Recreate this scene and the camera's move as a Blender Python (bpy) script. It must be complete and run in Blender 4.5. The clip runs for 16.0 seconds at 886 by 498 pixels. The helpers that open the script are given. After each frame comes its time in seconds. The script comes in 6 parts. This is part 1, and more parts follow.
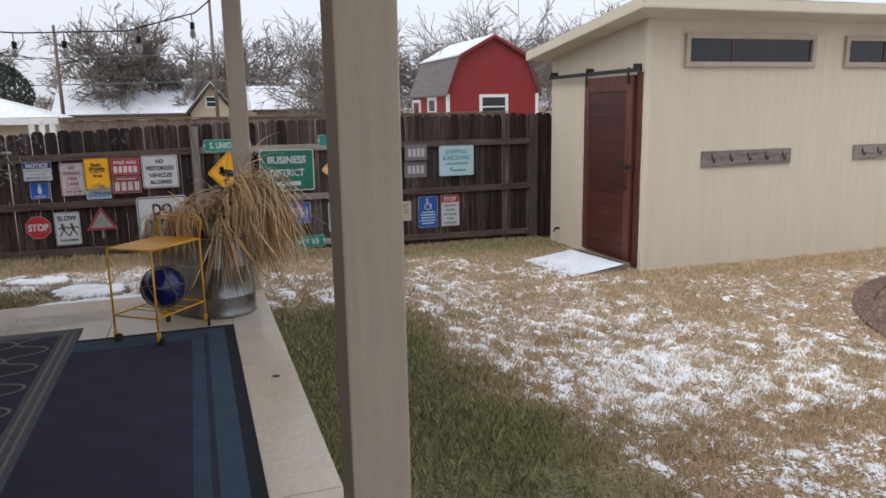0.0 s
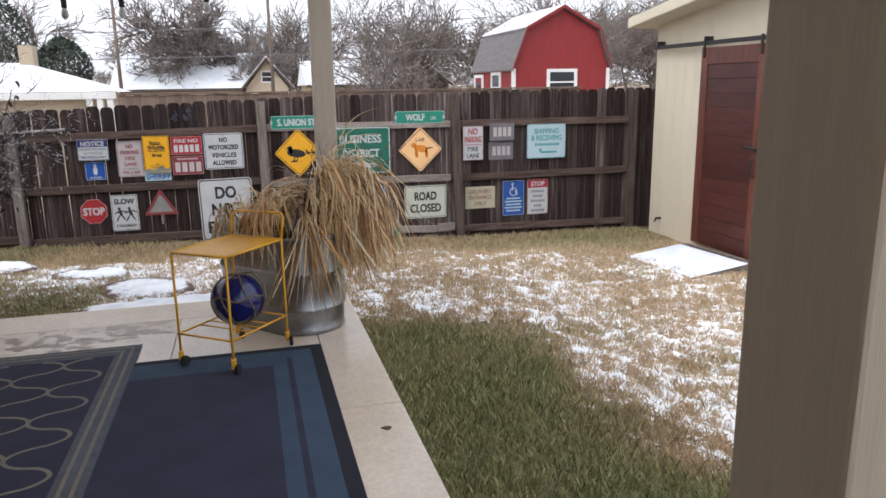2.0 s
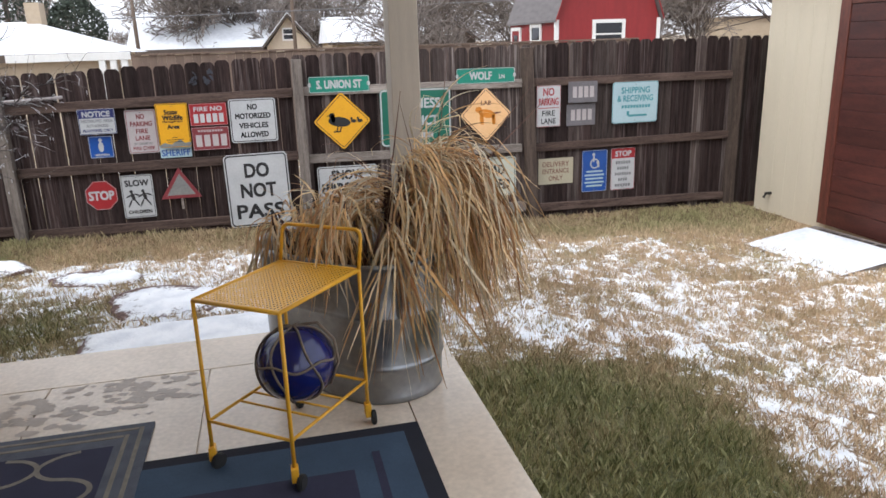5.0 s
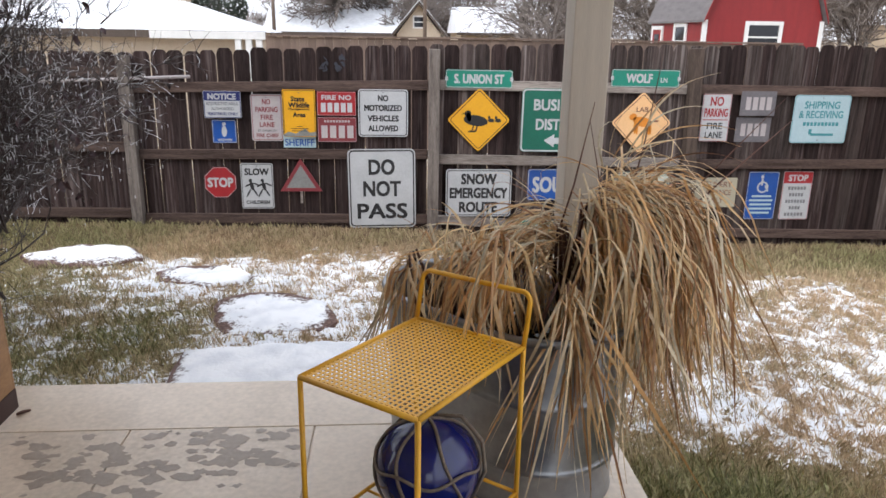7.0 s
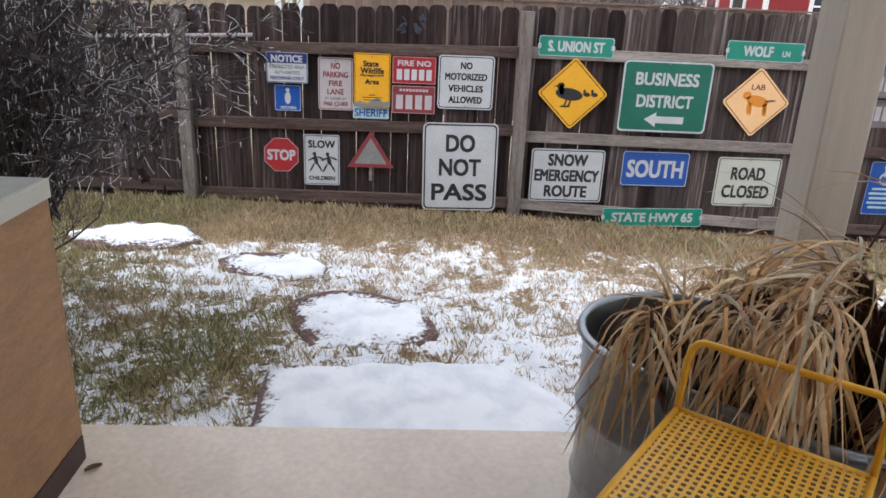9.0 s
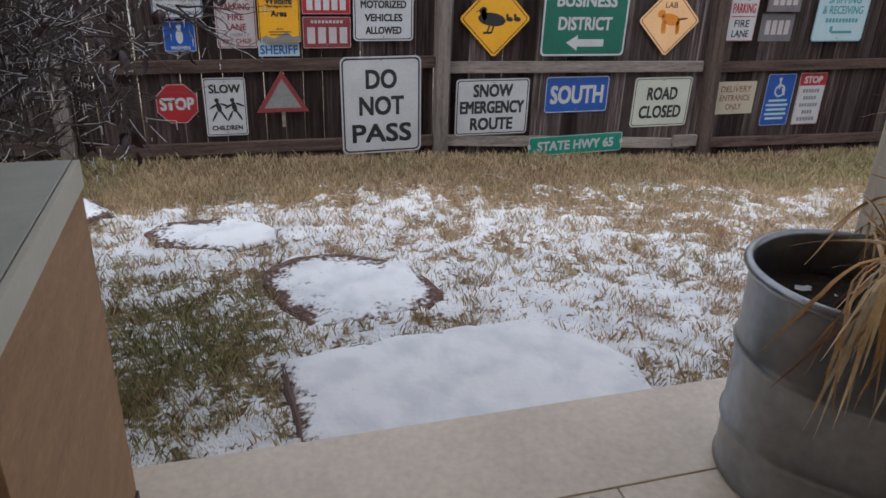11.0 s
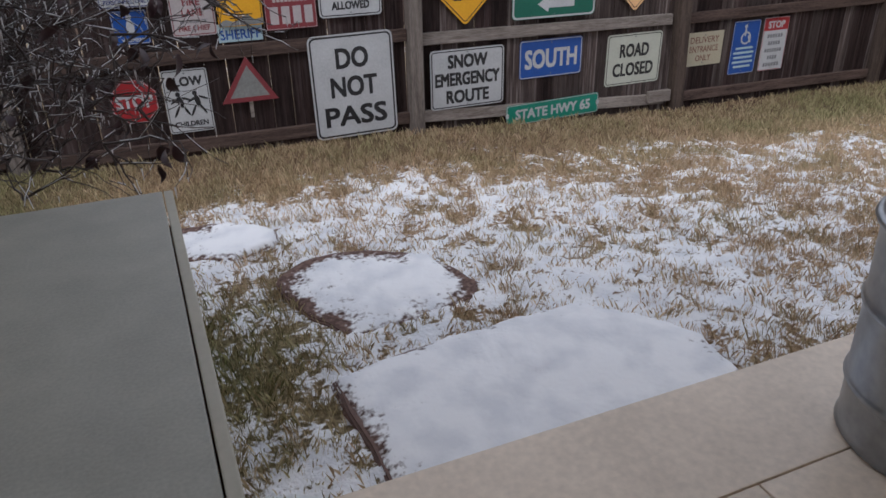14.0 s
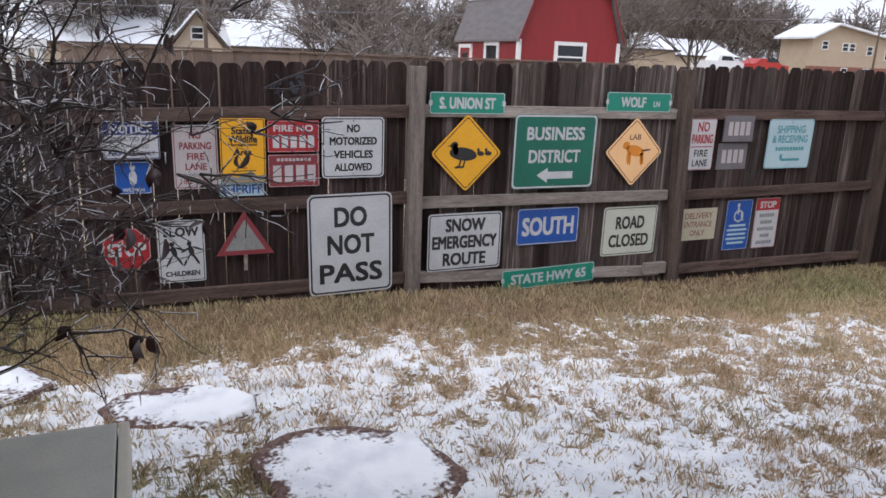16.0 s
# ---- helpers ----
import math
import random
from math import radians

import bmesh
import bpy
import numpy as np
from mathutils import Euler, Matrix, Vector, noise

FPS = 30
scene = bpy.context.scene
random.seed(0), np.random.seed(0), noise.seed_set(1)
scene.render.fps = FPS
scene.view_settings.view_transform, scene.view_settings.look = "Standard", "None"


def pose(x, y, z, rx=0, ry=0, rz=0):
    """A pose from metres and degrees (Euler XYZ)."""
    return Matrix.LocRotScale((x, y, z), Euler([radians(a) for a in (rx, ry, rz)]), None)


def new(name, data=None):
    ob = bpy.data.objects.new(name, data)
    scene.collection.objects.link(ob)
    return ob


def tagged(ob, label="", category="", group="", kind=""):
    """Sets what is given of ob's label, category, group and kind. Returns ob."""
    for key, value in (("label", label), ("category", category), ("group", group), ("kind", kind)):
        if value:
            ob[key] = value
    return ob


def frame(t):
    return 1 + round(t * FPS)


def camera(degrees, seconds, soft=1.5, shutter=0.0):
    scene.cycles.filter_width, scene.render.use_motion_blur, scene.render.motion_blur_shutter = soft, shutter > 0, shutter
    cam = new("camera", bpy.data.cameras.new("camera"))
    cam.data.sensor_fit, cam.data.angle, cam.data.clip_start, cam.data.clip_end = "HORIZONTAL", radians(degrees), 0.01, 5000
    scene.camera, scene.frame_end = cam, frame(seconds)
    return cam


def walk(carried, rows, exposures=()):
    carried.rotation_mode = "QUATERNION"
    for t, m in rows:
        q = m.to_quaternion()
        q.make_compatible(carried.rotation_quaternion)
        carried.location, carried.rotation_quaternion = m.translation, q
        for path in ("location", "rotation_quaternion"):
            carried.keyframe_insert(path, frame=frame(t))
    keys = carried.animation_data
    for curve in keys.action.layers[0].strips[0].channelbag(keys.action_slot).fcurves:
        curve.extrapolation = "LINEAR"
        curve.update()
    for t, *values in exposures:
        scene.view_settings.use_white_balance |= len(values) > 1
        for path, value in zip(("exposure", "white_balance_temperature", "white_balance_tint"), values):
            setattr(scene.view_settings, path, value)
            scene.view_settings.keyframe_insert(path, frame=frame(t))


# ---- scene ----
import itertools

cam = camera(63.2, 16.0, soft=1.6)
METRES, EYE, TILT, LEAN, TURN = 6.108, 1.6125, 0.0, 0.0, -20.3
ROWS = [
    (0.0, 0.0169, -0.0003, -0.0003, 1.29, -11.05, 1.02),
    (0.5, -0.0023, 0.0318, -0.0024, 3.91, -11.74, 0.37),
    (1.0, -0.0175, 0.0823, -0.0030, 5.83, -12.31, -0.97),
    (1.5, -0.0441, 0.1286, -0.0053, 4.93, -12.77, -0.36),
    (2.0, -0.0744, 0.1695, -0.0042, 5.14, -12.80, 0.86),
    (2.5, -0.0932, 0.2175, -0.0068, 5.89, -12.80, 1.90),
    (3.0, -0.1090, 0.2566, -0.0040, 6.61, -12.81, 0.06),
    (3.5, -0.1331, 0.2928, -0.0053, 4.31, -12.52, 0.29),
    (4.0, -0.1525, 0.3299, -0.0076, 5.17, -14.53, 0.89),
    (6.5, -0.2275, 0.5028, -0.0107, 12.56, -16.31, 0.20),
    (7.0, -0.2435, 0.5262, -0.0103, 16.26, -16.53, -0.90),
    (7.5, -0.2696, 0.5469, -0.0132, 14.08, -17.34, -0.57),
    (8.0, -0.3012, 0.5667, -0.0159, 14.72, -17.71, 0.44),
    (8.5, -0.3275, 0.5939, -0.0168, 16.67, -18.52, 0.59),
    (9.0, -0.3610, 0.6114, -0.0143, 18.27, -19.46, -2.38),
    (11.5, -0.5207, 0.6463, -0.0306, 1.96, -24.58, -1.91),
    (12.0, -0.5335, 0.6477, -0.0321, 1.38, -24.59, -2.31),
    (12.5, -0.5411, 0.6627, -0.0360, 1.60, -25.79, 0.09),
    (13.0, -0.5471, 0.6787, -0.0348, 3.85, -27.08, 1.59),
    (13.5, -0.5562, 0.6832, -0.0355, 3.20, -27.60, 0.67),
    (14.0, -0.5674, 0.6835, -0.0329, -2.71, -26.35, 1.12),
    (14.5, -0.5727, 0.6811, -0.0278, -5.68, -21.88, 0.03),
    (15.0, -0.5717, 0.6906, -0.0245, -6.62, -19.66, -1.04),
    (15.5, -0.5666, 0.7056, -0.0207, -4.42, -17.11, -0.91),
    (16.0, -0.5691, 0.7120, -0.0192, -2.35, -14.90, -2.04),
]
EXPOSURES = [(0.0, 0.11, 6230, 10), (2.0, 0.68, 6230, 10), (4.0, 0.76, 6230, 9), (7.5, 0.82, 6260, 10), (9.0, 0.71, 6100, 10), (11.5, 0.04, 6080, 11), (12.2, 0.0, 6080, 11), (13.5, -0.01, 6060, 12), (15.0, 0.05, 6080, 13), (16.0, 0.35, 6080, 13)]
walk(cam, [(t, pose(0, 0, EYE, TILT, LEAN, TURN) @ pose(METRES * x, METRES * y, METRES * z, 90 + pitch, roll, yaw)) for t, x, y, z, yaw, pitch, roll in ROWS], EXPOSURES)

# ---- world and light ----
SUN_EL, SUN_ROT = 48.0, 232.0
world = bpy.data.worlds.new("overcast_sky")
world.use_nodes = True
scene.world = world
wn, wl = world.node_tree.nodes, world.node_tree.links
sky = wn.new("ShaderNodeTexSky")
sky.sky_type = "NISHITA"
sky.sun_disc = False
sky.sun_elevation, sky.sun_rotation = radians(SUN_EL), radians(SUN_ROT)
sky.air_density, sky.dust_density = 1.0, 4.0
hue = wn.new("ShaderNodeHueSaturation")
hue.inputs["Saturation"].default_value = 0.22
wl.new(sky.outputs[0], hue.inputs["Color"])
cloud = wn.new("ShaderNodeMixRGB")
cloud.inputs[0].default_value = 0.55
cloud.inputs[2].default_value = (8.6, 8.75, 9.4, 1)
wl.new(hue.outputs[0], cloud.inputs[1])
wl.new(cloud.outputs[0], wn["Background"].inputs["Color"])
wn["Background"].inputs["Strength"].default_value = 0.13
sun_data = bpy.data.lights.new("sun", "SUN")
sun_data.energy, sun_data.angle, sun_data.color = 0.75, radians(35), (1, 0.97, 0.93)
sun = new("sun", sun_data)
sun.matrix_world = pose(0, 0, 30, 90 - SUN_EL, 0, 180 - SUN_ROT)


# ---- materials ----
def mat(name, base, dark=None, rough=0.7, scale=8.0, fine=60.0, bump=0.3, metal=0.0, stretch=(1, 1, 1), rand=0.0, spec=0.5, mixpos=(0.35, 0.7), obj=True, dist=0.004):
    """A surface with coarse stains and fine grain between two colours, and a little relief."""
    m = bpy.data.materials.new(name)
    m.use_nodes = True
    n, l = m.node_tree.nodes, m.node_tree.links
    b = n["Principled BSDF"]
    dark = dark or tuple(0.6 * c for c in base)
    co = n.new("ShaderNodeTexCoord")
    mp = n.new("ShaderNodeMapping")
    mp.inputs["Scale"].default_value = stretch
    l.new(co.outputs["Object"], mp.inputs[0])
    n1, n2 = n.new("ShaderNodeTexNoise"), n.new("ShaderNodeTexNoise")
    n1.inputs["Scale"].default_value, n1.inputs["Detail"].default_value = scale, 5
    n2.inputs["Scale"].default_value, n2.inputs["Detail"].default_value = fine, 3
    if rand:
        oi = n.new("ShaderNodeObjectInfo")
        add = n.new("ShaderNodeVectorMath")
        add.operation = "MULTIPLY_ADD"
        add.inputs[1].default_value = (37, 53, 71)
        l.new(oi.outputs["Random"], add.inputs[0])
        l.new(mp.outputs[0], add.inputs[2])
        src = add.outputs[0]
    else:
        src = mp.outputs[0]
    l.new(src, n1.inputs["Vector"])
    l.new(src, n2.inputs["Vector"])
    mx = n.new("ShaderNodeMath")
    mx.operation = "MULTIPLY_ADD"
    mx.inputs[1].default_value = 0.45
    l.new(n2.outputs["Fac"], mx.inputs[0])
    half = n.new("ShaderNodeMath")
    half.operation = "MULTIPLY"
    half.inputs[1].default_value = 0.55
    l.new(n1.outputs["Fac"], half.inputs[0])
    l.new(half.outputs[0], mx.inputs[2])
    rmp = n.new("ShaderNodeValToRGB")
    rmp.color_ramp.elements[0].position, rmp.color_ramp.elements[1].position = mixpos
    rmp.color_ramp.elements[0].color, rmp.color_ramp.elements[1].color = (*dark, 1), (*base, 1)
    l.new(mx.outputs[0], rmp.inputs[0])
    out = rmp.outputs[0]
    if rand:
        hs = n.new("ShaderNodeHueSaturation")
        ma = n.new("ShaderNodeMapRange")
        ma.inputs["To Min"].default_value, ma.inputs["To Max"].default_value = 1 - rand, 1 + rand
        l.new(oi.outputs["Random"], ma.inputs["Value"])
        l.new(ma.outputs[0], hs.inputs["Value"])
        l.new(out, hs.inputs["Color"])
        out = hs.outputs[0]
    l.new(out, b.inputs["Base Color"])
    b.inputs["Roughness"].default_value, b.inputs["Metallic"].default_value = rough, metal
    b.inputs["Specular IOR Level"].default_value = spec
    if bump:
        bp = n.new("ShaderNodeBump")
        bp.inputs["Strength"].default_value, bp.inputs["Distance"].default_value = bump, dist
        l.new(mx.outputs[0], bp.inputs["Height"])
        l.new(bp.outputs[0], b.inputs["Normal"])
    return m


def island_mat(name, colours, rough=0.8, trans=0.0):
    """Each loose piece of a mesh takes one of the colours by chance."""
    m = bpy.data.materials.new(name)
    m.use_nodes = True
    n, l = m.node_tree.nodes, m.node_tree.links
    g = n.new("ShaderNodeNewGeometry")
    r = n.new("ShaderNodeValToRGB")
    e = r.color_ramp.elements
    while len(e) < len(colours):
        e.new(0.5)
    for i, c in enumerate(colours):
        e[i].position, e[i].color = i / max(1, len(colours) - 1), (*c, 1)
    l.new(g.outputs["Random Per Island"], r.inputs[0])
    b = n["Principled BSDF"]
    l.new(r.outputs[0], b.inputs["Base Color"])
    b.inputs["Roughness"].default_value = rough
    return m


def lawn_mat(name, blades, bare=None):
    """Turf: the mesh carries how much snow lies and how green it is; noise breaks both up."""
    m = bpy.data.materials.new(name)
    m.use_nodes = True
    n, l = m.node_tree.nodes, m.node_tree.links
    b = n["Principled BSDF"]
    snow, green = n.new("ShaderNodeAttribute"), n.new("ShaderNodeAttribute")
    snow.attribute_name, green.attribute_name = "snow", "green"
    co = n.new("ShaderNodeTexCoord")
    ns = n.new("ShaderNodeTexNoise")
    ns.inputs["Scale"].default_value, ns.inputs["Detail"].default_value = 45, 6
    l.new(co.outputs["Object"], ns.inputs["Vector"])
    tan_, grn = n.new("ShaderNodeValToRGB"), n.new("ShaderNodeValToRGB")
    if blades:
        g = n.new("ShaderNodeNewGeometry")
        fac = g.outputs["Random Per Island"]
        tans, grns = ((0.37, 0.255, 0.155), (0.78, 0.60, 0.415)), ((0.135, 0.15, 0.062), (0.50, 0.48, 0.25))
    else:
        fac = ns.outputs["Fac"]
        tans, grns = ((0.17, 0.108, 0.063), (0.50, 0.36, 0.225)), ((0.07, 0.076, 0.034), (0.26, 0.245, 0.122))
    tans = bare or tans
    for r, cs in ((tan_, tans), (grn, grns)):
        lo, hi = (0.1, 0.9) if blades else (0.35, 0.65)
        r.color_ramp.elements[0].position, r.color_ramp.elements[1].position = lo, hi
        r.color_ramp.elements[0].color, r.color_ramp.elements[1].color = (*cs[0], 1), (*cs[1], 1)
        l.new(fac, r.inputs[0])
    mg = n.new("ShaderNodeMixRGB")
    l.new(green.outputs["Fac"], mg.inputs[0])
    l.new(tan_.outputs[0], mg.inputs[1])
    l.new(grn.outputs[0], mg.inputs[2])
    # bare earth and dark dead stalks where the turf is thin
    soil, earth = n.new("ShaderNodeAttribute"), n.new("ShaderNodeMixRGB")
    soil.attribute_name = "soil"
    earth.inputs[2].default_value = (0.20, 0.125, 0.075, 1) if blades else (0.105, 0.058, 0.038, 1)
    l.new(soil.outputs["Fac"], earth.inputs[0])
    l.new(mg.outputs[0], earth.inputs[1])
    out = earth.outputs[0]
    if not blades:
        ad = n.new("ShaderNodeMath")
        ad.operation = "ADD"
        tuft, both = n.new("ShaderNodeTexNoise"), n.new("ShaderNodeMath")
        tuft.inputs["Scale"].default_value, tuft.inputs["Detail"].default_value = 17, 4
        l.new(co.outputs["Object"], tuft.inputs["Vector"])
        both.operation = "MULTIPLY_ADD"
        both.inputs[1].default_value = 0.25 if bare else 1.0
        l.new(tuft.outputs["Fac"], both.inputs[0])
        l.new(ns.outputs["Fac"], both.inputs[2])
        l.new(snow.outputs["Fac"], ad.inputs[0])
        l.new(both.outputs[0], ad.inputs[1])
        st = n.new("ShaderNodeMapRange")
        st.inputs["From Min"].default_value, st.inputs["From Max"].default_value = (1.005, 1.225) if bare else (1.43, 1.56)
        l.new(ad.outputs[0], st.inputs["Value"])
        ms = n.new("ShaderNodeMixRGB")
        wet, shade = n.new("ShaderNodeTexNoise"), n.new("ShaderNodeValToRGB")
        wet.inputs["Scale"].default_value, wet.inputs["Detail"].default_value = 6, 5
        l.new(co.outputs["Object"], wet.inputs["Vector"])
        shade.color_ramp.elements[0].position, shade.color_ramp.elements[1].position = 0.36, 0.58
        shade.color_ramp.elements[0].color, shade.color_ramp.elements[1].color = (0.80, 0.82, 0.855, 1), (0.95, 0.96, 0.975, 1)
        l.new(wet.outputs["Fac"], shade.inputs[0])
        l.new(shade.outputs[0], ms.inputs[2])
        l.new(st.outputs[0], ms.inputs[0])
        l.new(out, ms.inputs[1])
        out = ms.outputs[0]
        bp = n.new("ShaderNodeBump")
        bp.inputs["Strength"].default_value, bp.inputs["Distance"].default_value = (0.25 if bare else 0.8), 0.02
        l.new(ns.outputs["Fac"], bp.inputs["Height"])
        l.new(bp.outputs[0], b.inputs["Normal"])
    l.new(out, b.inputs["Base Color"])
    b.inputs["Roughness"].default_value = 0.9
    b.inputs["Specular IOR Level"].default_value = 0.2
    return m


M = {}
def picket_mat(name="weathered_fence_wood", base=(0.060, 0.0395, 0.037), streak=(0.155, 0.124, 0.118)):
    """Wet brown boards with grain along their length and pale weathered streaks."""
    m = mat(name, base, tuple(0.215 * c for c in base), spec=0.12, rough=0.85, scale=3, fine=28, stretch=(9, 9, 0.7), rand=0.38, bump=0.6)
    n, l = m.node_tree.nodes, m.node_tree.links
    b = n["Principled BSDF"]
    old = b.inputs["Base Color"].links[0].from_socket
    co, mp, oi = n.new("ShaderNodeTexCoord"), n.new("ShaderNodeMapping"), n.new("ShaderNodeObjectInfo")
    mp.inputs["Scale"].default_value = (13, 13, 0.9)
    l.new(co.outputs["Object"], mp.inputs[0])
    add = n.new("ShaderNodeVectorMath")
    add.operation = "MULTIPLY_ADD"
    add.inputs[1].default_value = (91, 17, 43)
    l.new(oi.outputs["Random"], add.inputs[0])
    l.new(mp.outputs[0], add.inputs[2])
    ns = n.new("ShaderNodeTexNoise")
    ns.inputs["Scale"].default_value, ns.inputs["Detail"].default_value = 3.2, 6
    l.new(add.outputs[0], ns.inputs["Vector"])
    rp = n.new("ShaderNodeMapRange")
    rp.inputs["From Min"].default_value, rp.inputs["From Max"].default_value = 0.50, 0.70
    rp.inputs["To Max"].default_value = 0.7
    l.new(ns.outputs["Fac"], rp.inputs["Value"])
    mx = n.new("ShaderNodeMixRGB")
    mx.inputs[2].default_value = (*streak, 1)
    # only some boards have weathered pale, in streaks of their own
    few, gate = n.new("ShaderNodeMapRange"), n.new("ShaderNodeMath")
    few.inputs["From Min"].default_value, few.inputs["From Max"].default_value = 0.25, 0.95
    few.inputs["To Min"].default_value, few.inputs["To Max"].default_value = 0.15, 1.25
    l.new(oi.outputs["Random"], few.inputs["Value"])
    gate.operation = "MULTIPLY"
    l.new(rp.outputs[0], gate.inputs[0])
    l.new(few.outputs[0], gate.inputs[1])
    l.new(gate.outputs[0], mx.inputs[0])
    l.new(old, mx.inputs[1])
    l.new(mx.outputs[0], b.inputs["Base Color"])
    return m


M["fence"] = picket_mat()
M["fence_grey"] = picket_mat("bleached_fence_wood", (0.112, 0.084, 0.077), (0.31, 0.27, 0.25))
M["rail_brown"] = mat("damp_brown_rail_wood", (0.150, 0.105, 0.088), (0.040, 0.027, 0.023), spec=0.15, rough=0.9, scale=3, fine=25, stretch=(0.8, 9, 9), rand=0.25, bump=0.6)
M["post_pale"] = mat("bleached_fence_post", (0.27, 0.235, 0.21), (0.095, 0.078, 0.068), spec=0.15, rough=0.9, scale=3, fine=25, stretch=(9, 9, 0.8), bump=0.6)
M["rail"] = mat("grey_rail_wood", (0.38, 0.335, 0.30), (0.12, 0.098, 0.085), spec=0.15, rough=0.9, scale=3, fine=25, stretch=(0.8, 9, 9), rand=0.25, bump=0.6)
M["post_wood"] = mat("fence_post_wood", (0.125, 0.094, 0.077), (0.043, 0.032, 0.027), spec=0.15, rough=0.9, scale=3, fine=25, stretch=(9, 9, 0.8), rand=0.25, bump=0.6)
M["concrete"] = mat("patio_concrete", (0.86, 0.73, 0.585), (0.64, 0.54, 0.43), rough=0.2, scale=2.2, fine=45, bump=0.15, rand=0.05)
M["stain"] = mat("patio_damp_stain", (0.42, 0.35, 0.285), (0.33, 0.275, 0.225), rough=0.4, scale=6, fine=60, bump=0.1)
M["post_paint"] = mat("taupe_painted_post", (0.56, 0.49, 0.40), (0.47, 0.41, 0.335), rough=0.65, scale=3, fine=30, stretch=(12, 12, 0.7), bump=0.35)
M["stucco"] = mat("cream_painted_siding", (0.61, 0.54, 0.415), (0.55, 0.485, 0.37), rough=0.75, scale=2, fine=40, stretch=(3, 3, 0.6), bump=0.25)
M["trimcream"] = mat("cream_trim_paint", (0.64, 0.575, 0.445), (0.57, 0.51, 0.39), rough=0.6, scale=3, fine=30, bump=0.15)
M["frame_tan"] = mat("tan_window_frame", (0.46, 0.38, 0.31), (0.36, 0.29, 0.23), rough=0.6, scale=6, fine=40, bump=0.2)
M["door"] = mat("stained_red_wood", (0.098, 0.028, 0.020), (0.040, 0.011, 0.009), rough=0.45, scale=3, fine=24, stretch=(6, 1, 6), bump=0.3, rand=0.2)
M["doorv"] = mat("stained_red_stile", (0.150, 0.046, 0.029), (0.058, 0.017, 0.012), rough=0.45, scale=3, fine=24, stretch=(6, 6, 0.8), bump=0.3, rand=0.2)
M["iron"] = mat("black_iron", (0.035, 0.032, 0.032), (0.02, 0.018, 0.018), rough=0.55, metal=0.3, scale=12, fine=80, bump=0.2)
M["snow"] = mat("snow", (0.90, 0.92, 0.95), (0.66, 0.70, 0.78), rough=0.7, scale=4, fine=22, bump=0.5, dist=0.01)
M["snowroof"] = mat("thin_roof_snow", (0.86, 0.88, 0.92), (0.62, 0.64, 0.68), rough=0.8, scale=0.8, fine=5, bump=0.2)
M["flag"] = mat("red_flagstone", (0.20, 0.118, 0.096), (0.105, 0.062, 0.052), rough=0.7, scale=6, fine=40, bump=0.4)
M["galv"] = mat("galvanised_steel", (0.37, 0.385, 0.405), (0.25, 0.262, 0.28), rough=0.32, metal=0.95, scale=7, fine=30, bump=0.05)
M["yellow"] = mat("yellow_powder_coat", (0.86, 0.46, 0.03), (0.74, 0.37, 0.022), rough=0.42, scale=10, fine=60, bump=0.05)
M["rubber"] = mat("black_rubber", (0.02, 0.02, 0.02), (0.012, 0.012, 0.012), rough=0.7, scale=20, fine=90, bump=0.1)
M["blueglass"] = mat("cobalt_glass", (0.006, 0.012, 0.13), (0.003, 0.006, 0.07), rough=0.12, scale=4, fine=20, bump=0.0, spec=0.7)
M["rope"] = mat("faded_rope", (0.25, 0.20, 0.15), (0.13, 0.10, 0.075), rough=0.9, scale=40, fine=150, bump=0.5)
M["rug"] = mat("navy_rug_weave", (0.036, 0.037, 0.072), (0.022, 0.023, 0.048), rough=0.95, scale=5, fine=220, bump=0.5)
M["rugborder"] = mat("slate_blue_rug_border", (0.055, 0.092, 0.145), (0.034, 0.06, 0.098), rough=0.95, scale=5, fine=220, bump=0.5)
M["rugedge"] = mat("black_rug_binding", (0.017, 0.018, 0.03), (0.010, 0.011, 0.018), rough=0.95, scale=5, fine=220, bump=0.4)
M["rugline"] = mat("grey_rug_line", (0.28, 0.25, 0.205), (0.17, 0.15, 0.125), rough=0.95, scale=25, fine=220, bump=0.5)
M["ruggrey"] = mat("grey_rug_band", (0.13, 0.14, 0.165), (0.07, 0.078, 0.10), rough=0.95, scale=14, fine=220, bump=0.5)
M["laminate"] = mat("grey_green_laminate", (0.46, 0.46, 0.40), (0.34, 0.34, 0.295), rough=0.4, scale=14, fine=260, bump=0.05)
M["laminate_edge"] = mat("pale_laminate_edge", (0.56, 0.54, 0.45), (0.48, 0.46, 0.38), rough=0.5, scale=6, fine=90, bump=0.05)
# darker copy of the laminate, with the shade on the front put in
M["laminate_front"] = mat("shaded_laminate_front", (0.17, 0.16, 0.15), (0.11, 0.105, 0.10), rough=0.5, scale=8, fine=90, bump=0.05)
M["plywood"] = mat("plywood_side", (0.40, 0.225, 0.105), (0.26, 0.14, 0.064), rough=0.6, scale=3, fine=22, stretch=(1, 2, 6), bump=0.15)
M["cabinet"] = mat("dark_red_cabinet", (0.055, 0.017, 0.012), (0.027, 0.009, 0.007), rough=0.5, scale=3, fine=25, stretch=(6, 6, 0.8), bump=0.2)
M["glass_dark"] = mat("dark_window_glass", (0.022, 0.024, 0.03), (0.014, 0.015, 0.02), rough=0.06, scale=2, fine=10, bump=0.0)
M["bark_ice"] = mat("grey_brown_icy_bark", (0.080, 0.055, 0.048), (0.018, 0.012, 0.0115), rough=0.42, scale=25, fine=90, bump=0.4)
